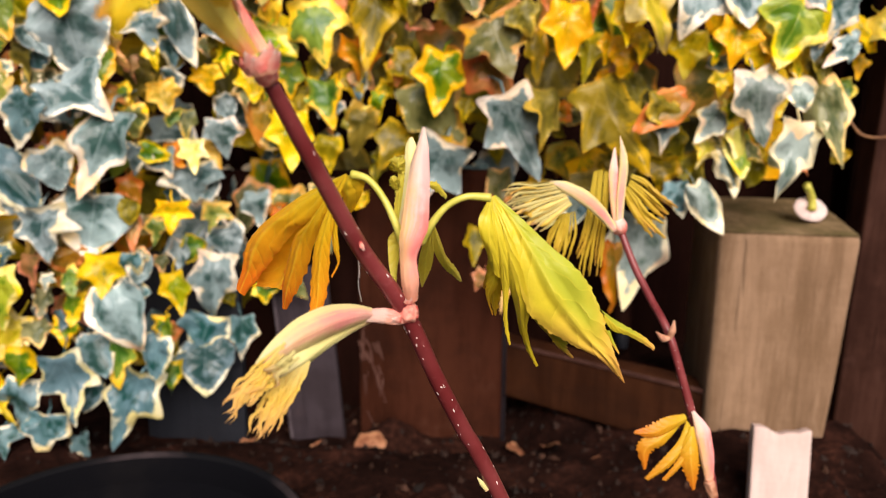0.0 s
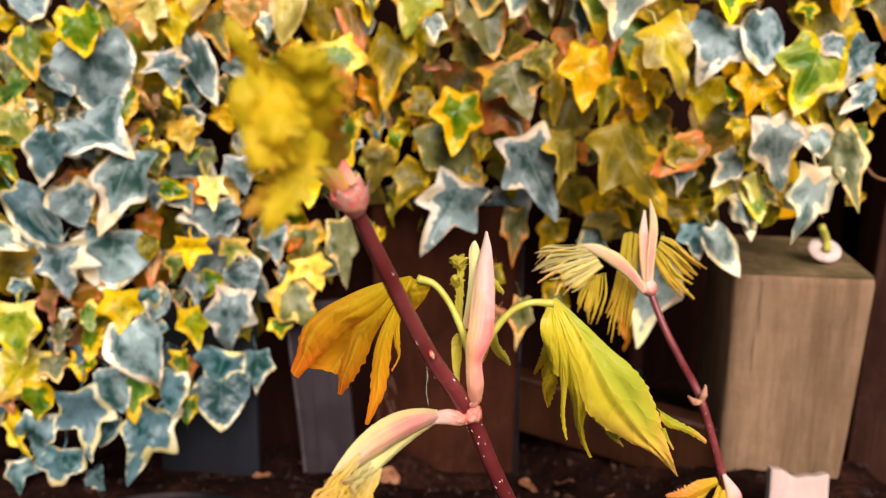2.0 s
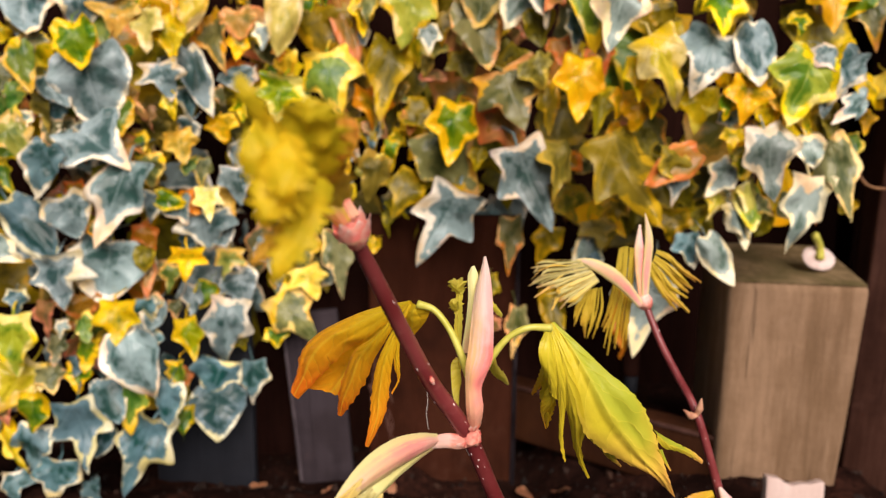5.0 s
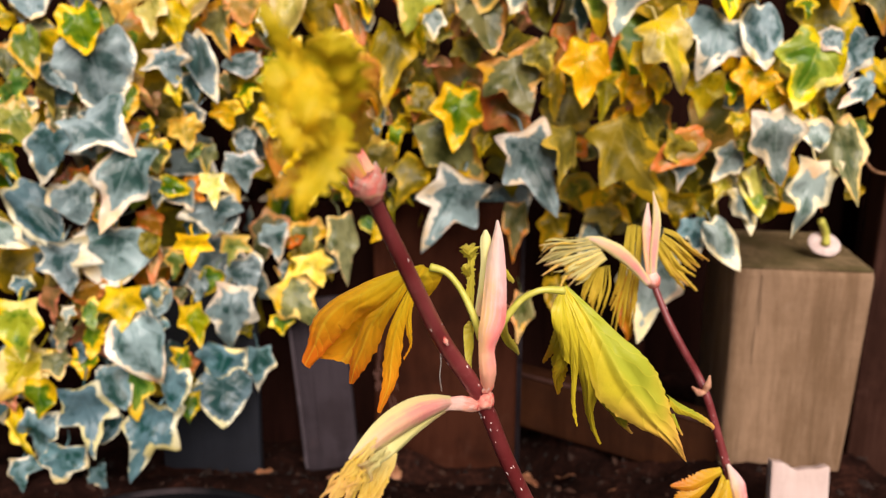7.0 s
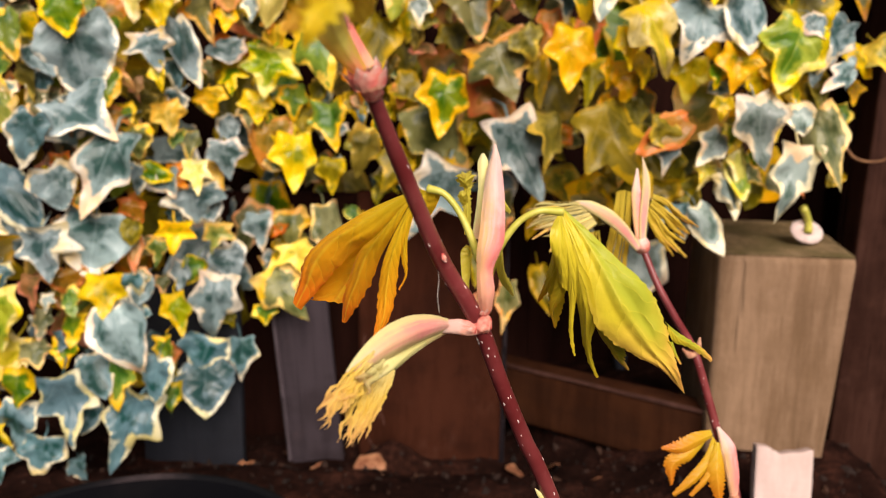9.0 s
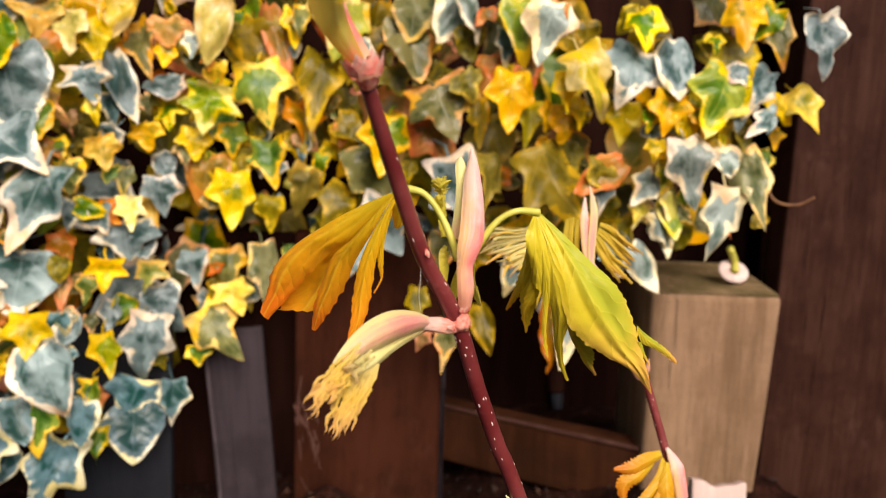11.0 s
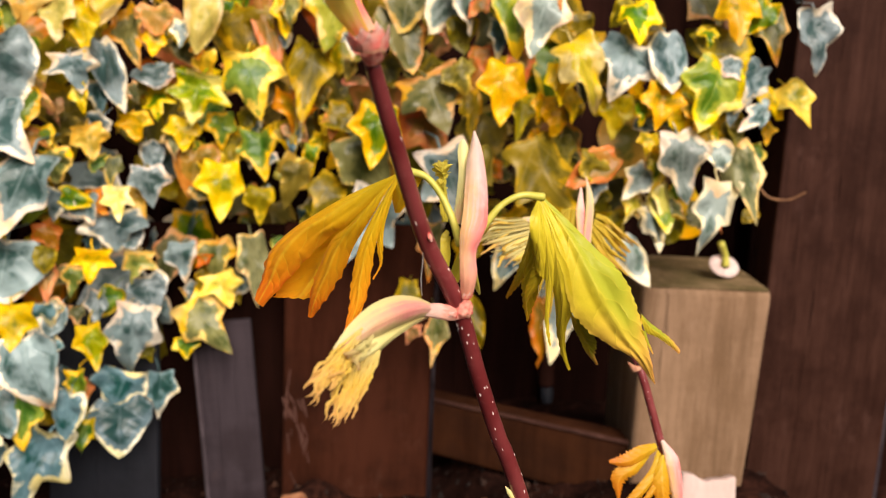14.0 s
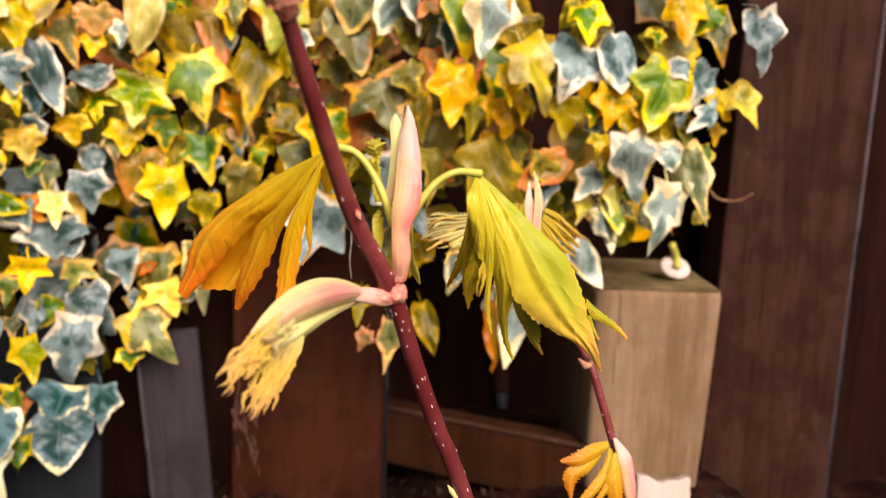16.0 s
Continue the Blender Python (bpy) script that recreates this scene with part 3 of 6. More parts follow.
def build_post():
    post = thing("timber_post", (0.308, 0.712, 0), "short weathered pale brown square timber post stub", "post")
    bm = box_bm((0.113, 0.118, 0.205), 0.006, 5, 0.0009, 2.0)
    for v in bm.verts:
        v.co.x -= 0.012 * max(0.0, v.co.x / 0.0565) * max(0.0, 1 - v.co.z / 0.205)
        v.co.z += max(0.0, (v.co.z - 0.15) / 0.055) * (v.co.y + 0.059) * 0.10
    body = part("post_body", bm, M_POST)
    body.matrix_world = pose(0.309, 0.717, 0, 0, 0, -6)
    under(body, post)
    bm = box_bm((0.108, 0.113, 0.0022), 0.0008, 5, 0.0003, 4.0)
    for v in bm.verts:
        v.co.z += (v.co.y + 0.059) * 0.10
    top = part("post_top", bm, M_POST_TOP, label="mossy darkened end grain")
    top.matrix_world = pose(0.309, 0.717, 0.2042, 0, 0, -6)
    under(top, post)


build_post()

sleeper = thing("sleeper", (0.165, 0.74, 0), "low red-brown timber edging board lying on the soil", "timber")
sl = part("edging", box_bm((0.26, 0.03, 0.060), 0.003, 4, 0.0008, 7.0), M_BEAM)
sl.matrix_world = pose(0.152, 0.762, 0.0, 0, 0, -35.3)
under(sl, sleeper)
strip = part("worn_edge", box_bm((0.258, 0.0036, 0.0036), 0.001, 6, 0.0005, 9.0), M_STREAK, label="paler worn top edge")
strip.matrix_world = pose(0.152, 0.762, 0.0, 0, 0, -35.3) @ pose(0, -0.0150, 0.0575)
under(strip, sleeper)

brown_slab = thing("brown_board", (0.01, 0.74, -0.005), "wide red-brown upright board under the ivy", "board")
board("board_face", (0.005, 0.787, -0.07), (0.150, 0.022, 0.31), M_RUST, brown_slab, seed=31)
board("board_edge", (0.0775, 0.7735, -0.07), (0.004, 0.006, 0.31), M_GREY, brown_slab, seed=33)


def worn_patch(parent, material):
    """Pale splintered streaks along the board's weathered edge."""
    rnd = random.Random(12)
    bm = bmesh.new()
    for i in range(26):
        f = rnd.random()
        x, z = -0.066 + 0.020 * f + rnd.gauss(0, 0.006), 0.082 - 0.075 * f + rnd.gauss(0, 0.012)
        l, w = rnd.uniform(0.004, 0.012), rnd.uniform(0.0006, 0.0016)
        lean = rnd.uniform(-0.25, 0.55)
        ring = []
        for k in range(8):
            a = 2 * math.pi * k / 8
            u, v = w * math.cos(a) * rnd.uniform(0.6, 1.4), l * math.sin(a) * rnd.uniform(0.7, 1.2)
            ring.append(bm.verts.new((x + u - v * lean, 0.7757, z + v)))
        top = bm.verts.new((x, 0.7750, z))
        for k in range(8):
            bm.faces.new((top, ring[k], ring[(k + 1) % 8]))
    tagged(under(part("worn_patch", bm, material), parent), "pale pinkish splintered streaks", kind="stuff")


worn_patch(brown_slab, M_STREAK)
dark_slab = thing("dark_board", (-0.16, 0.79, -0.005), "near-black upright board behind the grey slat", "board")
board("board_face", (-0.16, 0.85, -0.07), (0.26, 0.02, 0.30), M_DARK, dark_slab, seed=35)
grey_slat = thing("grey_slat", (-0.11, 0.735, -0.005), "narrow weathered grey slat leaning under the ivy", "slat")
board("slat_face", (-0.1104, 0.775, -0.07), (0.056, 0.012, 0.215), M_GREY, grey_slat, lean=-5, seed=37)
board("worn_edge", (-0.1372, 0.7685, -0.0722), (0.0030, 0.004, 0.214), M_WORN, grey_slat, lean=-5, seed=38)
slate = thing("slate_panel", (-0.22, 0.72, -0.005), "slate blue-grey panel standing behind the pot", "panel")
board("panel_face", (-0.235, 0.765, -0.08), (0.10, 0.014, 0.24), M_SLATE, slate, seed=39)

offcut = thing("wood_offcut", (0.275, 0.575, 0), "pale fresh-cut wood offcut leaning by the post", "offcut")
bm = box_bm((0.04242, 0.010, 0.090), 0.0008, 14, 0.0006, 3.0)
for v in bm.verts:
    if v.co.z > 0.075:
        v.co.z += 0.003 * math.exp(-((v.co.x + 0.026) / 0.012) ** 2) - 0.0035 * math.exp(-(v.co.x / 0.010) ** 2) + 0.0008 * math.sin(v.co.x * 400)
oc = part("block", bm, M_PALE)
oc.matrix_world = Matrix.Translation((0.2742, 0.5750, 0.0733)) @ pose(0, 0, 0, -12, 2, -4) @ pose(0, 0, -0.090)
under(oc, offcut)


def build_ring():
    ring = thing("shell_ring", (0.335, 0.70, 0.21), "small cream oval shell ring resting on the post top", "ring")
    bm = bmesh.new()
    al, rm, sd = layers(bm)
    n, rings = 40, []
    for rad, z in ((0.0040, 0.0), (0.0044, 0.0012), (0.0095, 0.0017), (0.0142, 0.0012), (0.0150, 0.0003), (0.0142, -0.0008), (0.0046, -0.0008)):
        row = []
        for i in range(n):
            a = 2 * math.pi * i / n
            r = rad * (1 + 0.06 * math.sin(a * 2 + 1) + 0.04 * noise.noise(Vector((math.cos(a) * 2, math.sin(a) * 2, 3))))
            row.append(bm.verts.new((r * math.cos(a), r * math.sin(a) * 0.82, z)))
        rings.append(row)
    rings.append(rings[0])
    for p, q in zip(rings, rings[1:]):
        for i in range(n):
            bm.faces.new((p[i], p[(i + 1) % n], q[(i + 1) % n], q[i]))
    ob = part("shell", bm, M_RING)
    ob.matrix_world = pose(0.3300, 0.690, 0.2215, 58, 10, 4) @ Matrix.Scale(0.98, 4)
    under(ob, ring)
    bm = bmesh.new()
    tube(bm, [(0.3222, 0.6840, 0.2432), (0.3301, 0.6900, 0.2317), (0.3316, 0.6900, 0.2211)], (0.0034, 0.0032, 0.0036), 10, 10)
    under(part("stalk", bm, M_PETIOLE, label="yellow-green stalk"), ring)


build_ring()


# ---------------------------------------------------------------- pot
def build_pot():
    pot = thing("plant_pot", (-0.17, 0.408, 0), "round black plastic plant pot with a rolled rim", "plant pot")
    def lathe(profile, name, material):
        bm = bmesh.new()
        n, rings = 96, []
        for r, z in profile:
            rings.append([bm.verts.new((-0.17 + r * math.cos(2 * math.pi * i / n), 0.408 + r * math.sin(2 * math.pi * i / n), z)) for i in range(n)])
        for p, q in zip(rings, rings[1:]):
            for i in range(n):
                bm.faces.new((p[i], p[(i + 1) % n], q[(i + 1) % n], q[i]))
        ob = part(name, bm, material)
        return under(ob, pot)
    lathe([(0.010, 0.002), (0.092, 0.002), (0.096, 0.0), (0.110, 0.058), (0.104, 0.058), (0.090, 0.006), (0.010, 0.006)], "pot_wall", M_POT)
    lathe([(0.104, 0.058), (0.1105, 0.056), (0.1165, 0.058), (0.1175, 0.066), (0.1165, 0.0725), (0.1135, 0.0740), (0.1095, 0.0735), (0.1065, 0.070), (0.104, 0.058)], "rim", M_POT)
    # thin paler ring added on top of the rim as its painted highlight
    lathe([(0.1092, 0.0732), (0.1146, 0.0732), (0.1140, 0.0752), (0.1122, 0.0757), (0.1100, 0.0750), (0.1092, 0.0732)], "rim_bead", M_RIM_GLINT)
    bm = bmesh.new()
    n = 44
    grid = {}
    for i in range(n + 1):
        for j in range(n + 1):
            x, y = (i / n - 0.5) * 0.208, (j / n - 0.5) * 0.208
            if x * x + y * y <= 0.1035 ** 2:
                p = Vector((x, y, 0))
                grid[i, j] = bm.verts.new((-0.17 + x, 0.408 + y, 0.038 + 0.005 * noise.noise(p * 40) + 0.003 * noise.noise(p * 110)))
    for (i, j) in list(grid):
        q = [(i, j), (i + 1, j), (i + 1, j + 1), (i, j + 1)]
        if all(k in grid for k in q):
            bm.faces.new([grid[k] for k in q])
    under(part("potting_soil", bm, M_SOIL), pot)


build_pot()


# ---------------------------------------------------------------- leaf litter
def dry_leaf(x, y, size, turn, seed):
    bm = bmesh.new()
    n, rings = 18, []
    mid = bm.verts.new((0, 0, 0.2 * size))
    for k in (0.5, 1.0):
        row = []
        for i in range(n):
            a = 2 * math.pi * i / n
            r = size * 0.5 * k * (0.85 + 0.35 * noise.noise(Vector((math.cos(a) * 1.6, math.sin(a) * 1.6, seed))))
            z = size * (0.22 * noise.noise(Vector((math.cos(a) * k, math.sin(a) * k, seed + 4))) + 0.2 - 0.12 * k)
            row.append(bm.verts.new((r * math.cos(a) * 1.3, r * math.sin(a), z)))
        rings.append(row)
    for i in range(n):
        bm.faces.new((mid, rings[0][i], rings[0][(i + 1) % n]))
        bm.faces.new((rings[0][i], rings[1][i], rings[1][(i + 1) % n], rings[0][(i + 1) % n]))
    ob = part("dry_leaf", bm, M_LITTER)
    z = soil_height(x, y)
    ob.matrix_world = pose(x, y, z + 0.002, 30, 8 * math.sin(seed * 3), turn)
    tagged(ob, "curled dry tan leaf fragment lying on soil", "dead leaf", "leaf litter")


dry_leaf(-0.054, 0.732, 0.030, 20, 1.0)
dry_leaf(-0.175, 0.733, 0.022, 67, 2.3)
dry_leaf(0.091, 0.746, 0.024, 114, 3.6)
dry_leaf(0.122, 0.714, 0.022, 161, 4.9)
dry_leaf(0.155, 0.669, 0.009, 208, 6.2)
dry_leaf(-0.100, 0.687, 0.012, 255, 7.5)

# ---------------------------------------------------------------- ivy
ivy = thing("ivy", (0.0, 0.80, 0.0), "dense variegated ivy with cream and yellow edged leaves", "ivy")


FORMS = {   # sinus, side lobe, lower sinus, foot lobe; half widths of a leaf 1 long and 1 wide, stalk at the origin, tip to -y
    "s": ((0.19, -0.50), (0.50, -0.44), (0.31, -0.12), (0.38, 0.09)),
    "m": ((0.23, -0.52), (0.50, -0.37), (0.36, -0.08), (0.35, 0.12)),
    "b": ((0.36, -0.55), (0.50, -0.30), (0.44, -0.04), (0.31, 0.15)),
    "n": ((0.42, -0.56), (0.50, -0.34), (0.45, -0.06), (0.26, 0.11)),
}


def ivy_outline(form, rnd, steps):
    """The rim of one leaf as a closed ring of points, tip first, down one side and up the other."""
    sides = []
    for sign in (1, -1):
        keys = [Vector((0.0, -1.0))]
        for i, (x, y) in enumerate(FORMS[form]):
            keys.append(Vector((sign * x * rnd.uniform(0.90, 1.10), y + rnd.uniform(-0.05, 0.05))))
        keys.append(Vector((sign * 0.05, 0.05)))
        pts = []
        bulge = (0.10, 0.07, 0.05, 0.04, 0.05)
        share = (0.30, 0.22, 0.18, 0.16, 0.14)
        for k in range(5):
            a, b = keys[k], keys[k + 1]
            n = max(2, round(steps * share[k]))
            out = Vector((-(b - a).y, (b - a).x)) * -sign
            c = (a + b) / 2 + out * bulge[k] * (0.4 + rnd.random() * 1.2) * (1 if k != 1 else 0.6)
            for j in range(n):
                f = j / n
                pts.append(a * (1 - f) ** 2 + c * 2 * f * (1 - f) + b * f * f)
        sides.append(pts)
    ring = sides[0] + [Vector((0.0, 0.02))] + sides[1][:0:-1]
    sharp = {0}
    smooth = [p.copy() for p in ring]
    for i, p in enumerate(ring):
        if i not in sharp:
            smooth[i] = p * 0.6 + (ring[i - 1] + ring[(i + 1) % len(ring)]) * 0.2
    return smooth


def ivy_leaf_data(form, rnd, steps, rings):
    """Vertices, faces and the colour guides of one leaf: rim runs from 0 inside to 1 at the edge by true distance."""
    ring = ivy_outline(form, rnd, steps)
    mid, n = Vector((0.0, -0.24)), len(ring)
    fold, droop, cup, twist, seed = rnd.uniform(-0.20, 0.34), rnd.uniform(-0.05, 0.65), rnd.uniform(-0.7, 0.4), rnd.uniform(-0.4, 0.4), rnd.uniform(0, 50)
    verts, faces, rim, place = [], [], [], []

    def add(p, k):
        d = min((p - q).length for q in ring) if k < 1 else 0.0
        z = fold * abs(p.x) - droop * max(0.0, -p.y - 0.2) ** 2 + cup * p.x * p.x + twist * p.x * p.y
        z += 0.22 * noise.noise(Vector((p.x * 2.4, p.y * 2.4, seed))) + 0.045 * noise.noise(Vector((p.x * 7, p.y * 7, seed)))
        z += 0.11 * k ** 4 * noise.noise(Vector((p.x * 4.5, p.y * 4.5, seed + 9)))
        verts.append((p.x, p.y, z)), rim.append(1 - min(1.0, d / 0.25)), place.append((p.x, p.y, seed))
    add(mid, 0.0)
    for k in rings:
        for q in ring:
            add(mid.lerp(q, k), k)
    for i in range(n):
        faces.append((0, 1 + i, 1 + (i + 1) % n))
    for k in range(len(rings) - 1):
        a, b = 1 + k * n, 1 + (k + 1) * n
        for i in range(n):
            faces.append((a + i, b + i, b + (i + 1) % n, a + (i + 1) % n))
    return verts, faces, rim, place


def ivy_mesh(name, verts, faces, rim, place):
    me = bpy.data.meshes.new(name)
    me.from_pydata(verts, [], faces)
    me.attributes.new("rim", "FLOAT", "POINT").data.foreach_set("value", rim)
    me.attributes.new("leaf_place", "FLOAT_VECTOR", "POINT").data.foreach_set("vector", [c for p in place for c in p])
    me.shade_smooth()
    return me


def with_stalk(data, rnd):
    """Adds the thin stalk that runs back from the leaf's foot."""
    verts, faces, rim, place = data
    base, foot = len(verts), Vector((0, 0.0, -0.03))
    line = [foot, foot + Vector((rnd.uniform(-0.08, 0.08), 0.20, -0.12)), foot + Vector((rnd.uniform(-0.15, 0.15), 0.34, -0.42))]
    for p in line:
        for j in range(4):
            a = math.pi / 2 * j
            verts.append((p.x + 0.02 * math.cos(a), p.y, p.z + 0.02 * math.sin(a)))
            rim.append(0.4), place.append((p.x, p.y, 0.0))
    for k in (0, 4):
        for j in range(4):
            faces.append((base + k + j, base + k + (j + 1) % 4, base + k + 4 + (j + 1) % 4, base + k + 4 + j))
    return data


leaf_rnd = random.Random(41)
LEAF_MESHES = {f: [ivy_mesh("ivy_leaf", *with_stalk(ivy_leaf_data(f, leaf_rnd, 34, (0.3, 0.55, 0.74, 0.86, 0.94, 1.0)), leaf_rnd)) for _ in range(count)] for f, count in (("s", 7), ("m", 12), ("b", 7), ("n", 6))}
for kindred in LEAF_MESHES.values():
    for me in kindred:
        me.materials.append(IVY["G"])
leaf_count = 0


def leaf_pose(x, y, z, length, width, angle, up, turn):
    """The stalk's end; up: how far the face looks up; turn: how far it looks to +x; angle: the tip from straight down towards +x; degrees."""
    n = Vector((math.sin(radians(turn)) * math.cos(radians(up)), -math.cos(radians(turn)) * math.cos(radians(up)), math.sin(radians(up))))
    tip = Vector((math.sin(radians(angle)), 0, -math.cos(radians(angle))))
    tip = (tip - n * tip.dot(n)).normalized()
    side = (-tip).cross(n)
    m = Matrix((side, -tip, n)).transposed().to_4x4()
    return Matrix.Translation((x, y, z)) @ m @ Matrix.Diagonal((width, length, 0.5 * (width + length), 1))


def leaf(x, y, z, length, width, angle, up, turn, kind, form):
    global leaf_count
    rnd = random.Random(leaf_count * 7 + 3)
    ob = new("leaf", LEAF_MESHES[form][rnd.randrange(len(LEAF_MESHES[form]))])
    leaf_count += 1
    ob.parent = ivy
    ob.matrix_parent_inverse = Matrix.Translation(ivy.location).inverted()
    ob.matrix_basis = leaf_pose(x, y, z, length, width, angle, up, turn)
    ob.material_slots[0].link = "OBJECT"
    ob.material_slots[0].material = IVY[kind]
    return ob


leaf(-0.331, 0.669, 0.444, 0.044, 0.044, 6, 18, -7, "G", "b")
leaf(-0.290, 0.674, 0.450, 0.044, 0.072, -1, 8, 19, "G", "m")
leaf(-0.289, 0.656, 0.409, 0.037, 0.036, 12, 4, 0, "Y", "b")
leaf(-0.280, 0.692, 0.416, 0.039, 0.023, 22, 31, -22, "Y", "m")
leaf(-0.283, 0.670, 0.387, 0.066, 0.070, 3, 6, 0, "G", "b")
leaf(-0.317, 0.669, 0.370, 0.031, 0.031, 30, 21, 6, "G", "b")
leaf(-0.321, 0.679, 0.346, 0.020, 0.025, 13, 5, -6, "D", "m")
leaf(-0.334, 0.661, 0.388, 0.039, 0.025, 19, 25, -2, "Y", "b")
leaf(-0.332, 0.673, 0.400, 0.021, 0.030, 17, 26, -18, "H", "m")
leaf(-0.358, 0.673, 0.353, 0.031, 0.046, 33, 11, -20, "Y", "m")
leaf(-0.356, 0.662, 0.334, 0.043, 0.038, 30, 19, 22, "L", "m")
leaf(-0.361, 0.676, 0.382, 0.033, 0.026, 8, 22, 14, "H", "m")
leaf(-0.339, 0.668, 0.340, 0.017, 0.014, -7, 16, 13, "C", "m")
leaf(-0.328, 0.675, 0.353, 0.031, 0.021, 5, 7, -11, "O", "m")
leaf(-0.264, 0.685, 0.432, 0.030, 0.042, -6, 24, 12, "F", "m")
leaf(-0.241, 0.682, 0.422, 0.033, 0.031, -1, 17, -21, "W", "m")
leaf(-0.227, 0.691, 0.418, 0.038, 0.036, 13, 12, -15, "F", "m")
leaf(-0.232, 0.693, 0.437, 0.033, 0.031, 6, 12, 16, "F", "m")
leaf(-0.206, 0.704, 0.444, 0.044, 0.030, -18, 10, 20, "W", "n")
leaf(-0.205, 0.733, 0.420, 0.053, 0.033, 25, 30, -23, "H", "m")
leaf(-0.215, 0.709, 0.392, 0.060, 0.028, 18, 10, 30, "G", "n")
leaf(-0.231, 0.683, 0.380, 0.033, 0.043, 17, 15, -0, "G", "s")
leaf(-0.225, 0.681, 0.355, 0.023, 0.015, 8, 5, -4, "F", "m")
leaf(-0.270, 0.698, 0.357, 0.038, 0.022, 46, 31, -20, "P", "m")
leaf(-0.262, 0.680, 0.351, 0.032, 0.022, 4, 22, -20, "Y", "n")
leaf(-0.220, 0.716, 0.361, 0.028, 0.026, 2, 21, 21, "D", "m")
leaf(-0.250, 0.700, 0.342, 0.020, 0.020, 10, 10, -26, "P", "m")
leaf(-0.223, 0.690, 0.323, 0.028, 0.035, 14, 7, 2, "F", "m")
leaf(-0.312, 0.649, 0.311, 0.043, 0.036, -15, 14, -8, "D", "b")
leaf(-0.296, 0.671, 0.324, 0.052, 0.063, 50, 38, 10, "G", "m")
leaf(-0.258, 0.668, 0.298, 0.075, 0.058, -20, 8, 0, "G", "s")
leaf(-0.248, 0.690, 0.304, 0.028, 0.040, -0, 5, -22, "H", "b")
leaf(-0.357, 0.663, 0.265, 0.062, 0.038, 36, 12, 10, "D", "n")
leaf(-0.312, 0.665, 0.268, 0.035, 0.041, 20, 19, 22, "G", "b")
leaf(-0.377, 0.657, 0.235, 0.039, 0.025, 62, 17, -5, "C", "n")
leaf(-0.366, 0.679, 0.296, 0.029, 0.021, 24, 23, -21, "Y", "m")
leaf(-0.258, 0.693, 0.321, 0.022, 0.027, 5, 21, -17, "Y", "b")
leaf(-0.285, 0.683, 0.295, 0.018, 0.025, 19, 22, 24, "O", "m")
leaf(-0.308, 0.681, 0.280, 0.024, 0.024, 9, 6, 3, "P", "m")
leaf(-0.318, 0.679, 0.271, 0.031, 0.023, 53, 22, -18, "Y", "n")
leaf(-0.247, 0.695, 0.270, 0.025, 0.027, -10, 12, 26, "G", "m")
leaf(-0.232, 0.708, 0.264, 0.027, 0.030, 29, 34, -20, "G", "m")
leaf(-0.205, 0.710, 0.273, 0.031, 0.029, 0, 25, 23, "W", "s")
leaf(-0.211, 0.711, 0.251, 0.033, 0.060, 6, 11, 6, "G", "m")
leaf(-0.259, 0.693, 0.243, 0.027, 0.027, 24, 5, -7, "P", "m")
leaf(-0.211, 0.718, 0.298, 0.026, 0.022, -2, 24, 5, "H", "m")
leaf(-0.320, 0.659, 0.220, 0.046, 0.056, 9, 10, 0, "G", "s")
leaf(-0.284, 0.683, 0.228, 0.055, 0.064, -11, 10, 6, "G", "b")
leaf(-0.274, 0.664, 0.179, 0.036, 0.048, 2, 8, 0, "F", "s")
leaf(-0.340, 0.677, 0.176, 0.032, 0.026, 11, 27, -21, "P", "m")
leaf(-0.309, 0.676, 0.183, 0.023, 0.040, -2, 14, 19, "P", "b")
leaf(-0.321, 0.662, 0.164, 0.016, 0.015, 1, 22, -3, "C", "m")
leaf(-0.357, 0.652, 0.169, 0.052, 0.052, 0, 10, 6, "L", "m")
leaf(-0.361, 0.669, 0.188, 0.021, 0.022, -4, 16, 25, "D", "m")
leaf(-0.310, 0.675, 0.165, 0.027, 0.026, 31, 21, -25, "Y", "m")
leaf(-0.331, 0.670, 0.148, 0.027, 0.023, 8, 28, -9, "H", "m")
leaf(-0.308, 0.678, 0.141, 0.029, 0.031, 2, 17, -15, "Y", "m")
leaf(-0.266, 0.666, 0.150, 0.066, 0.052, 16, 8, 0, "G", "b")
leaf(-0.262, 0.695, 0.174, 0.034, 0.029, 18, 17, -9, "D", "m")
leaf(-0.228, 0.702, 0.154, 0.040, 0.029, 10, 7, 7, "L", "m")
leaf(-0.238, 0.703, 0.171, 0.018, 0.016, 2, 7, 15, "H", "m")
leaf(-0.220, 0.694, 0.221, 0.029, 0.037, -7, 5, 15, "F", "s")
leaf(-0.235, 0.697, 0.206, 0.025, 0.021, -7, 28, -0, "Y", "m")
leaf(-0.189, 0.712, 0.217, 0.028, 0.035, 1, 25, -13, "L", "s")
leaf(-0.190, 0.714, 0.169, 0.065, 0.055, -10, 8, 0, "G", "s")
leaf(-0.185, 0.724, 0.194, 0.029, 0.038, 17, 26, -4, "G", "b")
leaf(-0.152, 0.740, 0.167, 0.060, 0.052, 40, 18, 10, "H", "m")
leaf(-0.155, 0.742, 0.135, 0.021, 0.029, 4, 11, 24, "Y", "m")
leaf(-0.128, 0.749, 0.193, 0.033, 0.044, 23, 16, -7, "F", "s")
leaf(-0.097, 0.742, 0.229, 0.064, 0.034, 6, 12, 14, "H", "m")
leaf(-0.227, 0.725, 0.180, 0.032, 0.022, 5, 30, -7, "G", "m")
leaf(-0.264, 0.706, 0.212, 0.039, 0.015, 16, 24, -17, "P", "n")
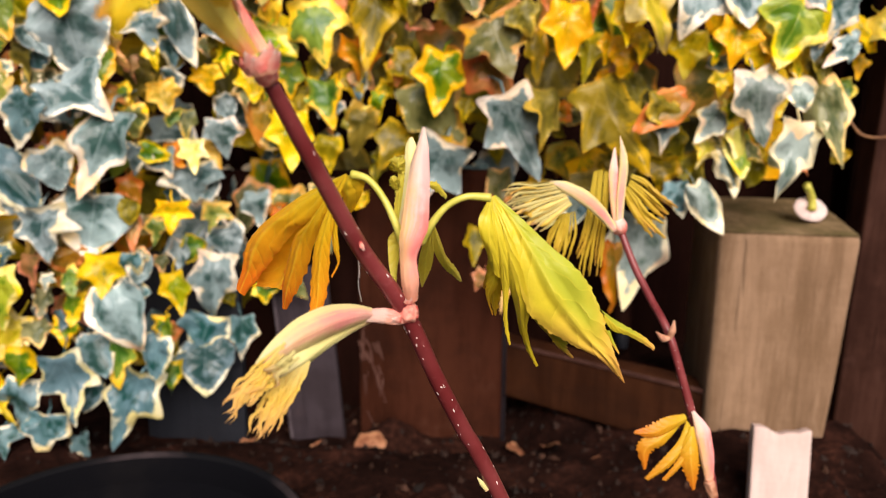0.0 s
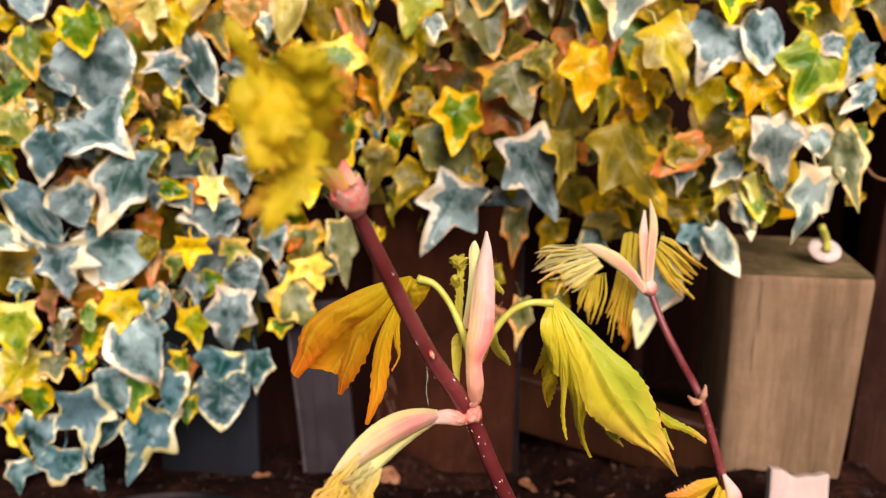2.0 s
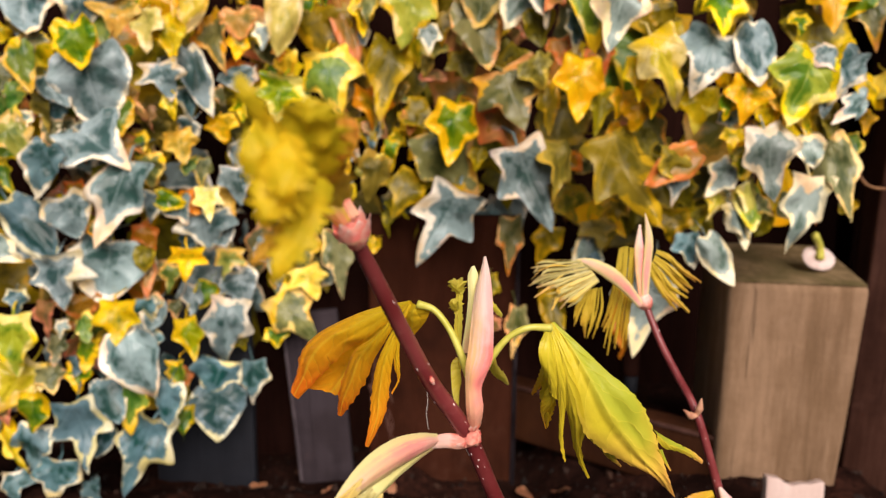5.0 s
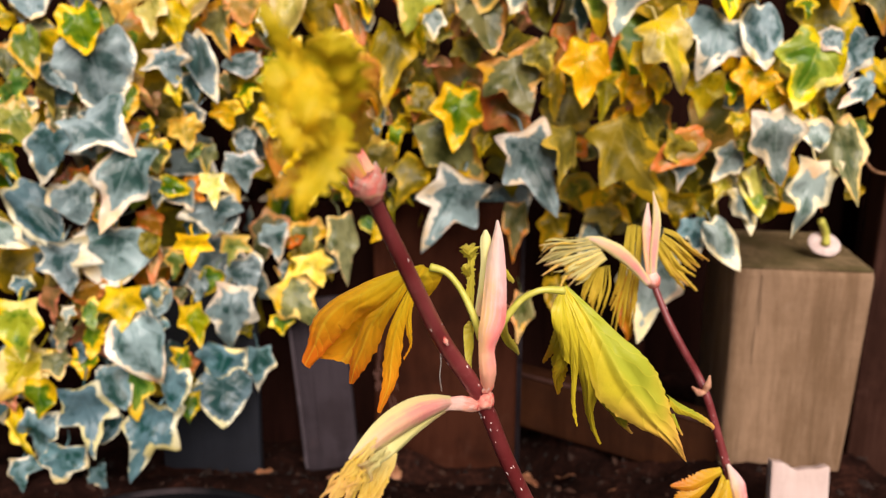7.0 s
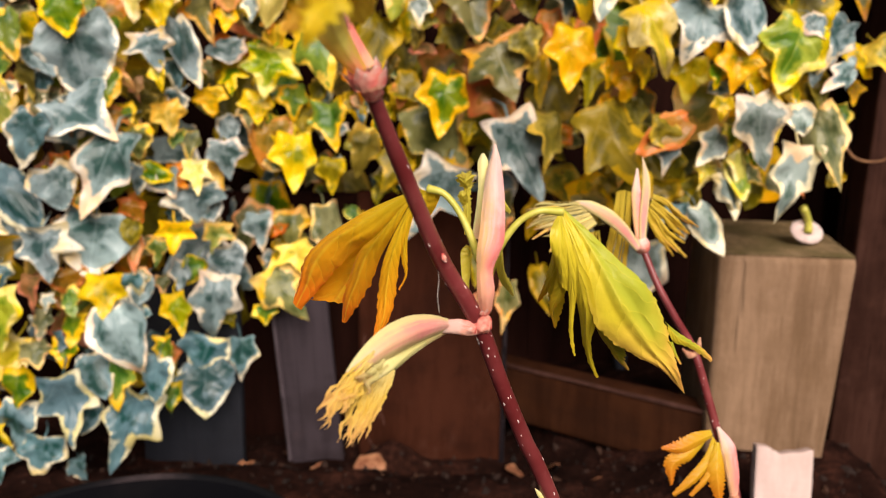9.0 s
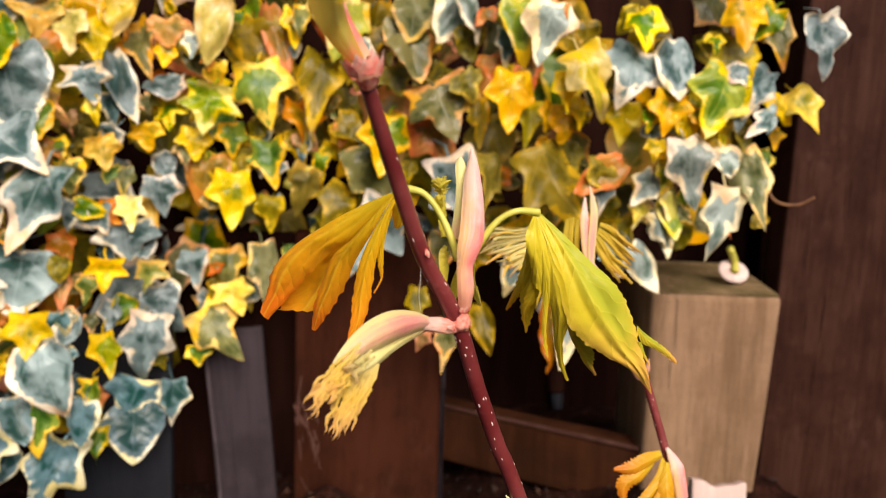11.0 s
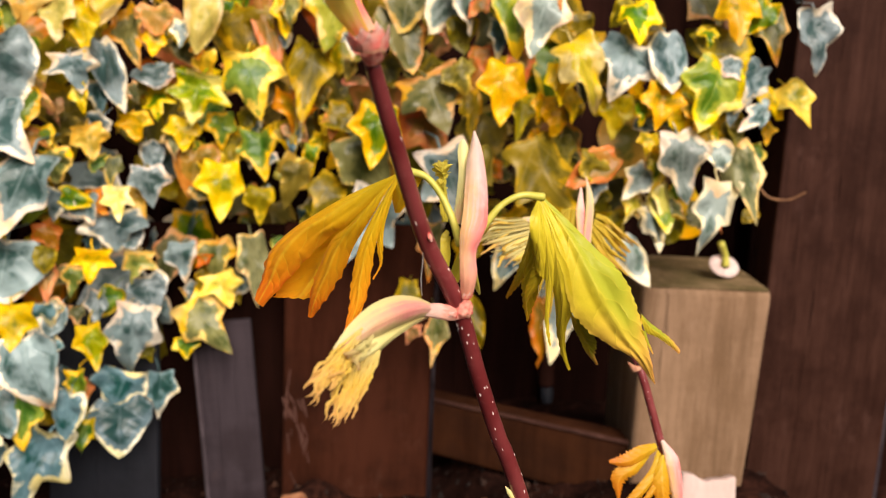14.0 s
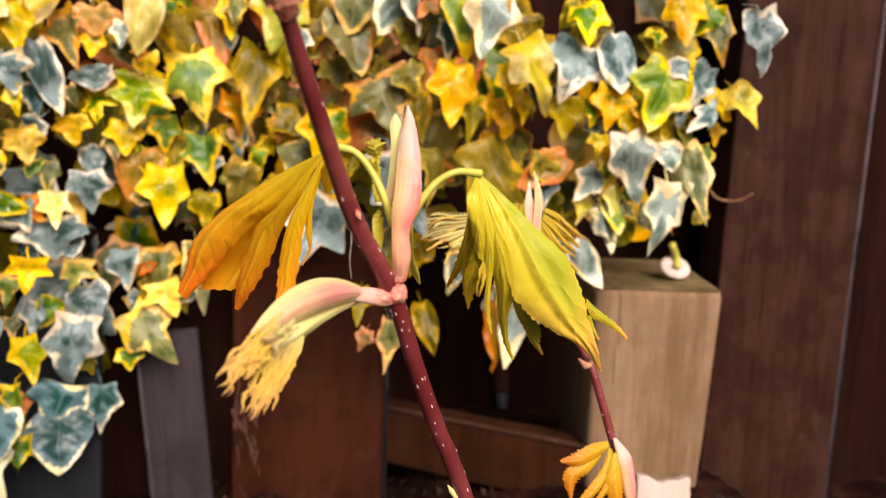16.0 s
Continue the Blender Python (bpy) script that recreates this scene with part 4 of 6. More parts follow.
leaf(-0.259, 0.699, 0.177, 0.024, 0.026, 18, 29, -13, "H", "m")
leaf(-0.206, 0.719, 0.078, 0.046, 0.057, 4, 34, 0, "D", "b")
leaf(-0.202, 0.719, 0.108, 0.040, 0.053, -24, 6, 25, "D", "m")
leaf(-0.178, 0.739, 0.101, 0.042, 0.032, -3, 9, 23, "D", "m")
leaf(-0.296, 0.677, 0.105, 0.042, 0.033, 21, 34, 6, "D", "b")
leaf(-0.272, 0.676, 0.106, 0.053, 0.030, -2, 4, -23, "Y", "m")
leaf(-0.311, 0.655, 0.092, 0.062, 0.051, 11, 8, 0, "D", "s")
leaf(-0.235, 0.676, 0.102, 0.040, 0.031, -6, 10, -6, "D", "b")
leaf(-0.253, 0.673, 0.070, 0.079, 0.057, -21, 8, 0, "D", "s")
leaf(-0.357, 0.674, 0.121, 0.053, 0.046, -37, 22, 24, "W", "b")
leaf(-0.351, 0.658, 0.098, 0.033, 0.040, 13, 15, -19, "Y", "b")
leaf(-0.384, 0.669, 0.083, 0.019, 0.019, 19, 21, -19, "P", "m")
leaf(-0.353, 0.664, 0.064, 0.047, 0.039, -11, 7, 3, "D", "m")
leaf(-0.388, 0.676, 0.056, 0.052, 0.027, 42, 25, -23, "F", "m")
leaf(-0.335, 0.663, 0.033, 0.038, 0.044, -13, 18, 11, "D", "m")
leaf(-0.376, 0.662, 0.022, 0.029, 0.034, 11, 27, -6, "D", "m")
leaf(-0.317, 0.681, 0.005, 0.028, 0.022, 29, 31, -17, "D", "m")
leaf(-0.341, 0.670, 0.118, 0.024, 0.030, 13, 25, 14, "H", "m")
leaf(-0.316, 0.680, 0.117, 0.025, 0.030, -1, 30, -0, "Y", "m")
leaf(-0.235, 0.695, 0.116, 0.029, 0.028, 11, 7, -23, "Y", "m")
leaf(-0.231, 0.698, 0.072, 0.031, 0.025, 5, 20, -17, "Y", "m")
leaf(-0.064, 0.737, 0.444, 0.036, 0.024, 11, 23, -22, "H", "m")
leaf(-0.023, 0.709, 0.448, 0.053, 0.052, -12, 12, 0, "L", "m")
leaf(-0.011, 0.711, 0.414, 0.027, 0.023, 8, 27, -14, "C", "m")
leaf(0.000, 0.718, 0.425, 0.028, 0.028, 2, 4, -17, "O", "m")
leaf(0.027, 0.706, 0.428, 0.057, 0.045, 12, 18, 3, "H", "b")
leaf(0.039, 0.707, 0.453, 0.046, 0.043, -8, 16, -17, "H", "b")
leaf(0.074, 0.698, 0.455, 0.057, 0.033, -31, 18, 23, "C", "n")
leaf(0.075, 0.677, 0.450, 0.041, 0.024, 15, 20, 23, "C", "n")
leaf(0.081, 0.688, 0.424, 0.029, 0.030, 3, 5, 26, "O", "b")
leaf(0.068, 0.693, 0.419, 0.017, 0.014, 2, 31, 2, "P", "m")
leaf(0.109, 0.672, 0.421, 0.031, 0.023, -1, 20, 2, "D", "m")
leaf(0.098, 0.686, 0.402, 0.021, 0.026, 9, 31, -23, "P", "m")
leaf(0.115, 0.660, 0.443, 0.051, 0.036, 8, 23, 2, "L", "b")
leaf(0.126, 0.661, 0.401, 0.030, 0.030, 9, 13, 12, "P", "m")
leaf(0.139, 0.635, 0.439, 0.049, 0.046, -12, 14, 0, "C", "m")
leaf(0.154, 0.607, 0.400, 0.056, 0.047, 26, 10, 0, "W", "s")
leaf(0.111, 0.647, 0.384, 0.048, 0.043, -3, 10, 0, "F", "m")
leaf(0.052, 0.685, 0.377, 0.054, 0.071, 20, 12, 0, "H", "s")
leaf(0.045, 0.704, 0.350, 0.054, 0.060, 34, 14, 0, "P", "m")
leaf(0.014, 0.692, 0.348, 0.052, 0.047, -7, 10, 0, "Y", "m")
leaf(0.018, 0.727, 0.393, 0.031, 0.034, 22, 26, -21, "O", "m")
leaf(0.075, 0.678, 0.386, 0.026, 0.033, 25, 25, -2, "O", "m")
leaf(0.149, 0.623, 0.384, 0.033, 0.022, -2, 19, 7, "F", "m")
leaf(0.143, 0.642, 0.361, 0.022, 0.021, -12, 6, 5, "F", "m")
leaf(0.155, 0.640, 0.353, 0.022, 0.029, -6, 15, 20, "F", "m")
leaf(0.092, 0.684, 0.366, 0.043, 0.024, -2, 11, 17, "O", "m")
leaf(0.131, 0.663, 0.362, 0.038, 0.027, -10, 26, 6, "O", "m")
leaf(0.203, 0.613, 0.403, 0.050, 0.056, -20, 16, -8, "G", "m")
leaf(0.204, 0.614, 0.434, 0.039, 0.035, 7, 30, -24, "Y", "m")
leaf(0.223, 0.598, 0.408, 0.043, 0.030, 9, 12, -10, "G", "n")
leaf(0.265, 0.593, 0.386, 0.052, 0.054, -19, 14, 0, "L", "m")
leaf(0.271, 0.593, 0.394, 0.027, 0.021, 28, 22, 6, "G", "m")
leaf(0.282, 0.599, 0.371, 0.028, 0.023, -9, 24, -5, "G", "m")
leaf(0.286, 0.614, 0.351, 0.027, 0.023, 14, 6, -16, "O", "n")
leaf(0.273, 0.611, 0.417, 0.034, 0.049, -4, 22, -17, "O", "b")
leaf(0.197, 0.619, 0.363, 0.033, 0.034, -4, 6, -8, "F", "m")
leaf(0.224, 0.602, 0.368, 0.031, 0.035, -8, 18, 2, "F", "m")
leaf(0.240, 0.603, 0.355, 0.027, 0.023, 20, 5, 14, "F", "m")
leaf(0.211, 0.602, 0.357, 0.016, 0.018, -4, 14, 15, "Y", "m")
leaf(0.218, 0.619, 0.346, 0.018, 0.022, 3, 4, 24, "G", "m")
leaf(0.184, 0.630, 0.393, 0.033, 0.023, -17, 22, 25, "O", "m")
leaf(0.166, 0.637, 0.366, 0.032, 0.022, -17, 34, 17, "F", "m")
leaf(-0.007, 0.720, 0.323, 0.069, 0.064, 38, 14, 0, "H", "m")
leaf(0.065, 0.664, 0.314, 0.073, 0.064, 23, 8, 0, "G", "s")
leaf(0.017, 0.708, 0.271, 0.074, 0.065, -29, 10, 0, "G", "s")
leaf(-0.053, 0.731, 0.300, 0.045, 0.038, -21, 7, -8, "O", "m")
leaf(-0.022, 0.721, 0.285, 0.045, 0.039, -31, 11, 15, "O", "m")
leaf(-0.061, 0.741, 0.332, 0.031, 0.019, 3, 10, -14, "D", "m")
leaf(-0.044, 0.733, 0.314, 0.028, 0.017, -0, 7, -20, "Y", "m")
leaf(0.099, 0.670, 0.320, 0.061, 0.036, -19, 32, 25, "O", "m")
leaf(-0.024, 0.729, 0.340, 0.019, 0.026, -10, 15, 13, "P", "m")
leaf(0.137, 0.646, 0.323, 0.081, 0.066, 22, 30, 0, "O", "s")
leaf(0.164, 0.664, 0.329, 0.029, 0.023, 17, 18, 1, "O", "m")
leaf(0.193, 0.612, 0.319, 0.048, 0.026, -50, 34, 0, "P", "b")
leaf(0.183, 0.626, 0.303, 0.029, 0.022, -2, 15, 7, "G", "m")
leaf(0.212, 0.591, 0.335, 0.018, 0.017, -3, 20, -16, "F", "m")
leaf(0.147, 0.713, 0.248, 0.028, 0.034, -2, 17, 23, "O", "m")
leaf(0.202, 0.638, 0.271, 0.019, 0.033, 12, 5, -21, "O", "m")
leaf(-0.118, 0.752, 0.320, 0.040, 0.038, 18, 28, -23, "O", "m")
leaf(-0.139, 0.749, 0.311, 0.031, 0.032, -1, 12, 18, "Y", "m")
leaf(-0.164, 0.745, 0.326, 0.033, 0.031, 9, 22, -15, "H", "m")
leaf(-0.162, 0.721, 0.375, 0.037, 0.026, -87, 40, -10, "G", "n")
leaf(-0.139, 0.723, 0.370, 0.043, 0.056, -8, 10, 0, "L", "s")
leaf(-0.101, 0.727, 0.390, 0.057, 0.060, 14, 10, 0, "Y", "m")
leaf(-0.107, 0.755, 0.432, 0.045, 0.061, -2, 6, -12, "O", "b")
leaf(-0.092, 0.750, 0.442, 0.063, 0.027, 15, 14, 10, "P", "n")
leaf(-0.135, 0.735, 0.446, 0.059, 0.034, -10, 13, 16, "W", "n")
leaf(-0.072, 0.748, 0.440, 0.041, 0.024, -1, 33, 15, "F", "m")
leaf(-0.045, 0.739, 0.400, 0.072, 0.043, -12, 31, 22, "O", "m")
leaf(-0.063, 0.749, 0.361, 0.045, 0.047, 1, 30, 22, "P", "m")
leaf(-0.178, 0.734, 0.357, 0.033, 0.031, 18, 33, -21, "Y", "s")
leaf(-0.196, 0.724, 0.336, 0.023, 0.034, 7, 14, -13, "F", "m")
leaf(-0.156, 0.738, 0.333, 0.030, 0.034, 4, 22, -0, "F", "m")
leaf(-0.124, 0.739, 0.339, 0.031, 0.032, 3, 14, 18, "Y", "m")
leaf(-0.137, 0.738, 0.392, 0.028, 0.025, 8, 16, -15, "F", "m")
leaf(-0.179, 0.735, 0.427, 0.027, 0.034, 8, 12, -2, "P", "b")
leaf(-0.178, 0.733, 0.406, 0.023, 0.023, -4, 22, 4, "F", "m")
leaf(-0.155, 0.728, 0.415, 0.023, 0.019, 3, 17, -16, "C", "m")
leaf(-0.143, 0.733, 0.397, 0.014, 0.014, 7, 16, -9, "P", "m")
leaf(-0.144, 0.743, 0.309, 0.046, 0.043, -11, 9, 2, "P", "b")
leaf(-0.123, 0.735, 0.294, 0.051, 0.045, -1, 10, 11, "F", "m")
leaf(-0.091, 0.743, 0.323, 0.044, 0.042, 14, 24, -19, "Y", "m")
leaf(-0.067, 0.744, 0.336, 0.034, 0.033, 13, 23, -8, "O", "m")
leaf(-0.185, 0.731, 0.289, 0.033, 0.039, 7, 17, 6, "G", "m")
leaf(-0.131, 0.758, 0.223, 0.035, 0.041, -0, 27, 20, "H", "m")
leaf(-0.160, 0.749, 0.221, 0.036, 0.034, 11, 26, -15, "G", "m")
leaf(-0.089, 0.740, 0.274, 0.032, 0.031, 1, 20, -9, "O", "m")
leaf(-0.061, 0.731, 0.300, 0.032, 0.036, 5, 5, 3, "O", "m")
leaf(0.299, 0.598, 0.389, 0.040, 0.027, -30, 18, 19, "G", "m")
leaf(0.309, 0.600, 0.359, 0.035, 0.022, -54, 14, 17, "G", "m")
leaf(0.324, 0.603, 0.377, 0.039, 0.034, 28, 19, -21, "F", "m")
leaf(0.330, 0.582, 0.429, 0.044, 0.038, 11, 12, 0, "G", "m")
leaf(0.279, 0.603, 0.443, 0.043, 0.038, 0, 26, -11, "F", "m")
leaf(0.307, 0.607, 0.433, 0.042, 0.028, 11, 20, -22, "H", "m")
leaf(0.235, 0.590, 0.335, 0.052, 0.043, 13, 12, 0, "C", "m")
leaf(0.232, 0.604, 0.296, 0.037, 0.018, 20, 4, 22, "W", "n")
leaf(0.276, 0.601, 0.299, 0.058, 0.044, -11, 8, 0, "C", "s")
leaf(0.289, 0.606, 0.327, 0.063, 0.036, 20, 5, -18, "H", "m")
leaf(0.231, 0.616, 0.280, 0.038, 0.029, 11, 9, -21, "C", "m")
leaf(0.277, 0.616, 0.350, 0.035, 0.011, -22, 29, 26, "F", "n")
leaf(0.290, 0.615, 0.352, 0.029, 0.017, 4, 23, -5, "O", "n")
leaf(0.174, 0.727, 0.179, 0.065, 0.033, -1, 10, 20, "P", "n")
leaf(0.046, 0.722, 0.195, 0.036, 0.025, -4, 31, 0, "O", "m")
leaf(0.072, 0.717, 0.164, 0.048, 0.023, -4, 8, 10, "H", "m")
leaf(0.101, 0.718, 0.180, 0.047, 0.024, 17, 15, -12, "O", "n")
leaf(0.052, 0.706, 0.159, 0.020, 0.018, -22, 14, -6, "P", "m")
leaf(0.135, 0.713, 0.233, 0.044, 0.023, -14, 9, 6, "C", "n")
leaf(0.197, 0.727, 0.200, 0.083, 0.065, -10, 10, -8, "C", "m")
leaf(0.220, 0.610, 0.308, 0.031, 0.026, -37, 18, -7, "C", "m")
leaf(0.219, 0.622, 0.286, 0.026, 0.022, -34, 8, 19, "W", "m")
leaf(0.225, 0.612, 0.279, 0.041, 0.026, 22, 4, 0, "C", "s")
leaf(0.234, 0.616, 0.290, 0.035, 0.021, 13, 31, -22, "L", "n")
leaf(0.239, 0.609, 0.283, 0.023, 0.019, 47, 21, 6, "H", "m")
leaf(0.208, 0.616, 0.251, 0.043, 0.024, 32, 5, -6, "C", "n")
leaf(0.198, 0.636, 0.250, 0.028, 0.029, 10, 25, -2, "D", "m")
leaf(0.178, 0.655, 0.294, 0.045, 0.032, 20, 26, -18, "O", "m")
leaf(0.186, 0.634, 0.269, 0.026, 0.032, 0, 11, -20, "O", "m")
leaf(0.167, 0.603, 0.314, 0.040, 0.027, 81, 19, 22, "O", "m")
leaf(0.224, 0.604, 0.315, 0.016, 0.021, -0, 22, 14, "L", "m")
leaf(0.066, 0.719, 0.247, 0.051, 0.030, -3, 16, 13, "H", "m")
leaf(0.102, 0.719, 0.240, 0.038, 0.030, -21, 7, -11, "O", "m")
leaf(0.138, 0.709, 0.248, 0.026, 0.035, 10, 24, 12, "O", "m")
leaf(0.138, 0.717, 0.225, 0.026, 0.031, -12, 17, -21, "D", "m")
leaf(0.263, 0.585, 0.331, 0.023, 0.023, 17, 12, -15, "C", "n")


def ivy_floor(x):
    """The lower edge of the foliage along the fence."""
    keys = ((-0.9, 0.0), (-0.27, 0.03), (-0.2, 0.08), (-0.14, 0.13), (-0.08, 0.165), (0.0, 0.185), (0.1, 0.18), (0.2, 0.20), (0.27, 0.225), (0.36, 0.235), (0.40, 0.27), (0.43, 0.40))
    for (a, p), (b, q) in zip(keys, keys[1:]):
        if x <= b:
            return p + (q - p) * max(0.0, (x - a) / (b - a))
    return 0.45


def ivy_face(x, z):
    def sm(a, b, v):
        t = min(1.0, max(0.0, (v - a) / (b - a)))
        return t * t * (3 - 2 * t)
    y = 0.70 + 0.05 * math.exp(-((x + 0.12) / 0.1) ** 2) + 0.03 * math.exp(-((x - 0.13) / 0.08) ** 2)
    y -= 0.10 * sm(0.02, 0.17, x) * sm(0.27, 0.36, z)
    y -= 0.03 * sm(0.2, 0.3, x) * (1 - sm(0.27, 0.36, z))
    return y - 0.03 * sm(-0.15, -0.3, x)


def kind_at(x, z, rnd):
    """Grey-cream leaves to the lower -x side, yellow ones towards +x and the top."""
    f = 0.66 + x * 1.3 + (z - 0.3) * 1.3
    r = rnd.random()
    deep = math.exp(-((x - 0.06) / 0.10) ** 2) * (1 if z > 0.25 else 0)
    if r < 0.34 + 0.3 * deep:
        return "O"
    if r < 0.42 + 0.34 * deep:
        return "P"
    return ("Y" if r < 0.66 else "H" if r < 0.8 else "F") if rnd.random() < f else ("D" if r < 0.62 and z < 0.25 else "G" if r < 0.84 else "H" if r < 0.92 else "Y")


def build_small_leaves():
    """Smaller young leaves between the large ones."""
    rnd = random.Random(23)
    made = 0
    while made < 150:
        x, z = rnd.uniform(-0.40, 0.36), rnd.uniform(0.02, 0.46)
        if z < ivy_floor(x) + (0.055 if 0.0 < x < 0.25 else 0.02) or x > 0.330 + 0.40 * max(0.0, 0.36 - z):
            continue
        size = rnd.uniform(0.015, 0.031)
        leaf(x, ivy_face(x, z) + rnd.uniform(0.0, 0.035), z, size, size * rnd.uniform(0.7, 1.1), rnd.gauss(0, 35), rnd.uniform(-5, 50), rnd.uniform(-40, 40), kind_at(x, z, rnd), rnd.choice("smmbbn"))
        made += 1


build_small_leaves()


def build_far_foliage():
    """The mass of leaves deeper in the ivy, one mesh."""
    rnd = random.Random(77)
    samples = [ivy_leaf_data(rnd.choice("smmbn"), rnd, 14, (0.5, 0.84, 1.0)) for _ in range(10)]
    order = list(IVY_FAR)
    verts, faces, rim, place, slots = [], [], [], [], []
    for i in range(620):
        x, z = rnd.uniform(-0.62, 0.45), rnd.uniform(0.0, 0.62)
        if x > 0.330 + 0.40 * max(0.0, 0.36 - z):
            continue
        depth = 0.068 + 0.10 * rnd.random() ** 0.9
        outside = x < -0.40 or z > 0.47
        if z < ivy_floor(x) + 0.012 + 0.2 * max(0.0, depth - 0.05):
            continue
        if outside:
            depth = rnd.uniform(-0.01, 0.08)
        size = rnd.uniform(0.034, 0.066)
        kind = kind_at(x, z, rnd)
        m = leaf_pose(x, ivy_face(x, z) + depth, z + 0.4 * size, size, size * rnd.uniform(0.7, 1.1), rnd.uniform(-55, 55), rnd.uniform(-10, 45), rnd.uniform(-45, 45))
        v, f, r, pl = samples[rnd.randrange(len(samples))]
        base = len(verts)
        verts.extend(tuple(m @ Vector(q)) for q in v)
        faces.extend(tuple(base + k for k in q) for q in f)
        slots.extend([order.index(kind)] * len(f))
        rim.extend(r)
        place.extend((q[0], q[1], q[2] + i * 0.61) for q in pl)
    me = ivy_mesh("foliage", verts, faces, rim, place)
    for k in order:
        me.materials.append(IVY_FAR[k])
    me.polygons.foreach_set("material_index", slots)
    tagged(under(new("foliage", me), ivy), "inner mass of smaller shaded ivy leaves", kind="stuff")


build_far_foliage()


def vine(points, r):
    bm = bmesh.new()
    tube(bm, points, (r, r * 0.9, r * 0.7), 40, 8, rough=0.15)
    under(part("vine", bm, M_VINE), ivy)


vine([(0.30, 0.68, 0.60), (0.298, 0.665, 0.45), (0.30, 0.66, 0.395), (0.285, 0.69, 0.33), (0.26, 0.72, 0.25)], 0.0035)
vine([(0.345, 0.69, 0.60), (0.33, 0.68, 0.46), (0.312, 0.68, 0.40), (0.29, 0.70, 0.34)], 0.0022)
vine([(-0.35, 0.78, 0.60), (-0.33, 0.74, 0.35), (-0.30, 0.73, 0.15), (-0.31, 0.75, 0.0)], 0.0032)
vine([(0.3550, 0.6900, 0.2957), (0.3641, 0.6850, 0.2852), (0.3801, 0.6800, 0.2841), (0.3924, 0.6750, 0.2914)], 0.0014)


# ---------------------------------------------------------------- maple
maple = thing("maple_sapling", (0.135, 0.288, 0.0), "young Japanese maple sapling with red stems and unfolding yellow-green leaves", "maple sapling")


def grow(name, bm, material, label="", parent=None):
    """A part of the maple, built in world coordinates."""
    ob = part(name, bm, material, label=label)
    if parent is None:
        return under(ob, maple)
    ob.parent = parent
    return ob


def stem(points, radii, label):
    bm = bmesh.new()
    line = tube(bm, points, radii, 90, 16, rough=0.03, lumps=14)
    return grow("stem", bm, M_BARK, label), line


def lenticels(line, radii, spots, seed, holder):
    """Pale raised pores along a stem."""
    rnd = random.Random(seed)
    bm = bmesh.new()
    for i in range(spots):
        f = rnd.uniform(0.42, 0.80) if rnd.random() < 0.9 else rnd.uniform(0.05, 0.42)
        k = int(f * (len(line) - 2))
        p, way = line[k].lerp(line[k + 1], rnd.random()), (line[k + 1] - line[k]).normalized()
        n = (Vector((0, -1, 0)) - way * way.dot(Vector((0, -1, 0)))).normalized()
        s = way.cross(n)
        a = rnd.uniform(-1.5, 1.5)
        out = n * math.cos(a) + s * math.sin(a)
        r = spread(radii, f)
        c = p + out * r * 0.97
        across = way.cross(out)
        l, w = rnd.uniform(0.00025, 0.00065), rnd.uniform(0.00010, 0.00020)
        top = bm.verts.new(c + out * 0.00016)
        ring = [bm.verts.new(c + way * l * math.cos(2 * math.pi * j / 8) + across * w * math.sin(2 * math.pi * j / 8)) for j in range(8)]
        for j in range(8):
            bm.faces.new((top, ring[j], ring[(j + 1) % 8]))
    ob = grow("lenticels", bm, M_LENT, "pale raised pores", holder)
    tagged(ob, kind="stuff")


def pod(name, points, radii, material, flat=0.6, label="", face=(0, -1, 0.2), count=36):
    bm = bmesh.new()
    tube(bm, points, radii, count, 18, flat, face, 0.30 if "collar" in name or "husk" in name else 0.05, 34)
    return grow(name, bm, material, label)


def knob(at, r, stretch, seed, label):
    """A lumpy swollen joint of the stem."""
    bm = bmesh.new()
    layers(bm)
    bmesh.ops.create_uvsphere(bm, u_segments=36, v_segments=24, radius=1)
    al, rm, sd = layers(bm)
    for v in bm.verts:
        d = v.co.copy()
        k = 1 + 0.16 * noise.noise(d * 1.7 + Vector((seed, 0, 0))) + 0.10 * noise.noise(d * 4 + Vector((0, seed, 0))) + 0.05 * noise.noise(d * 9)
        v.co = Vector(at) + Vector((d.x * stretch[0], d.y * stretch[1], d.z * stretch[2])) * r * k
        v[al], v[rm], v[sd] = 0.28 + 0.3 * noise.noise(d * 3 + Vector((seed, 2, 0))), 0.5, noise.noise(d * 2.5)
    return grow("node", bm, M_NODE, label)


def petiole(points, radii, material=None):
    bm = bmesh.new()
    tube(bm, points, radii, 30, 10)
    return grow("petiole", bm, material or M_PETIOLE)


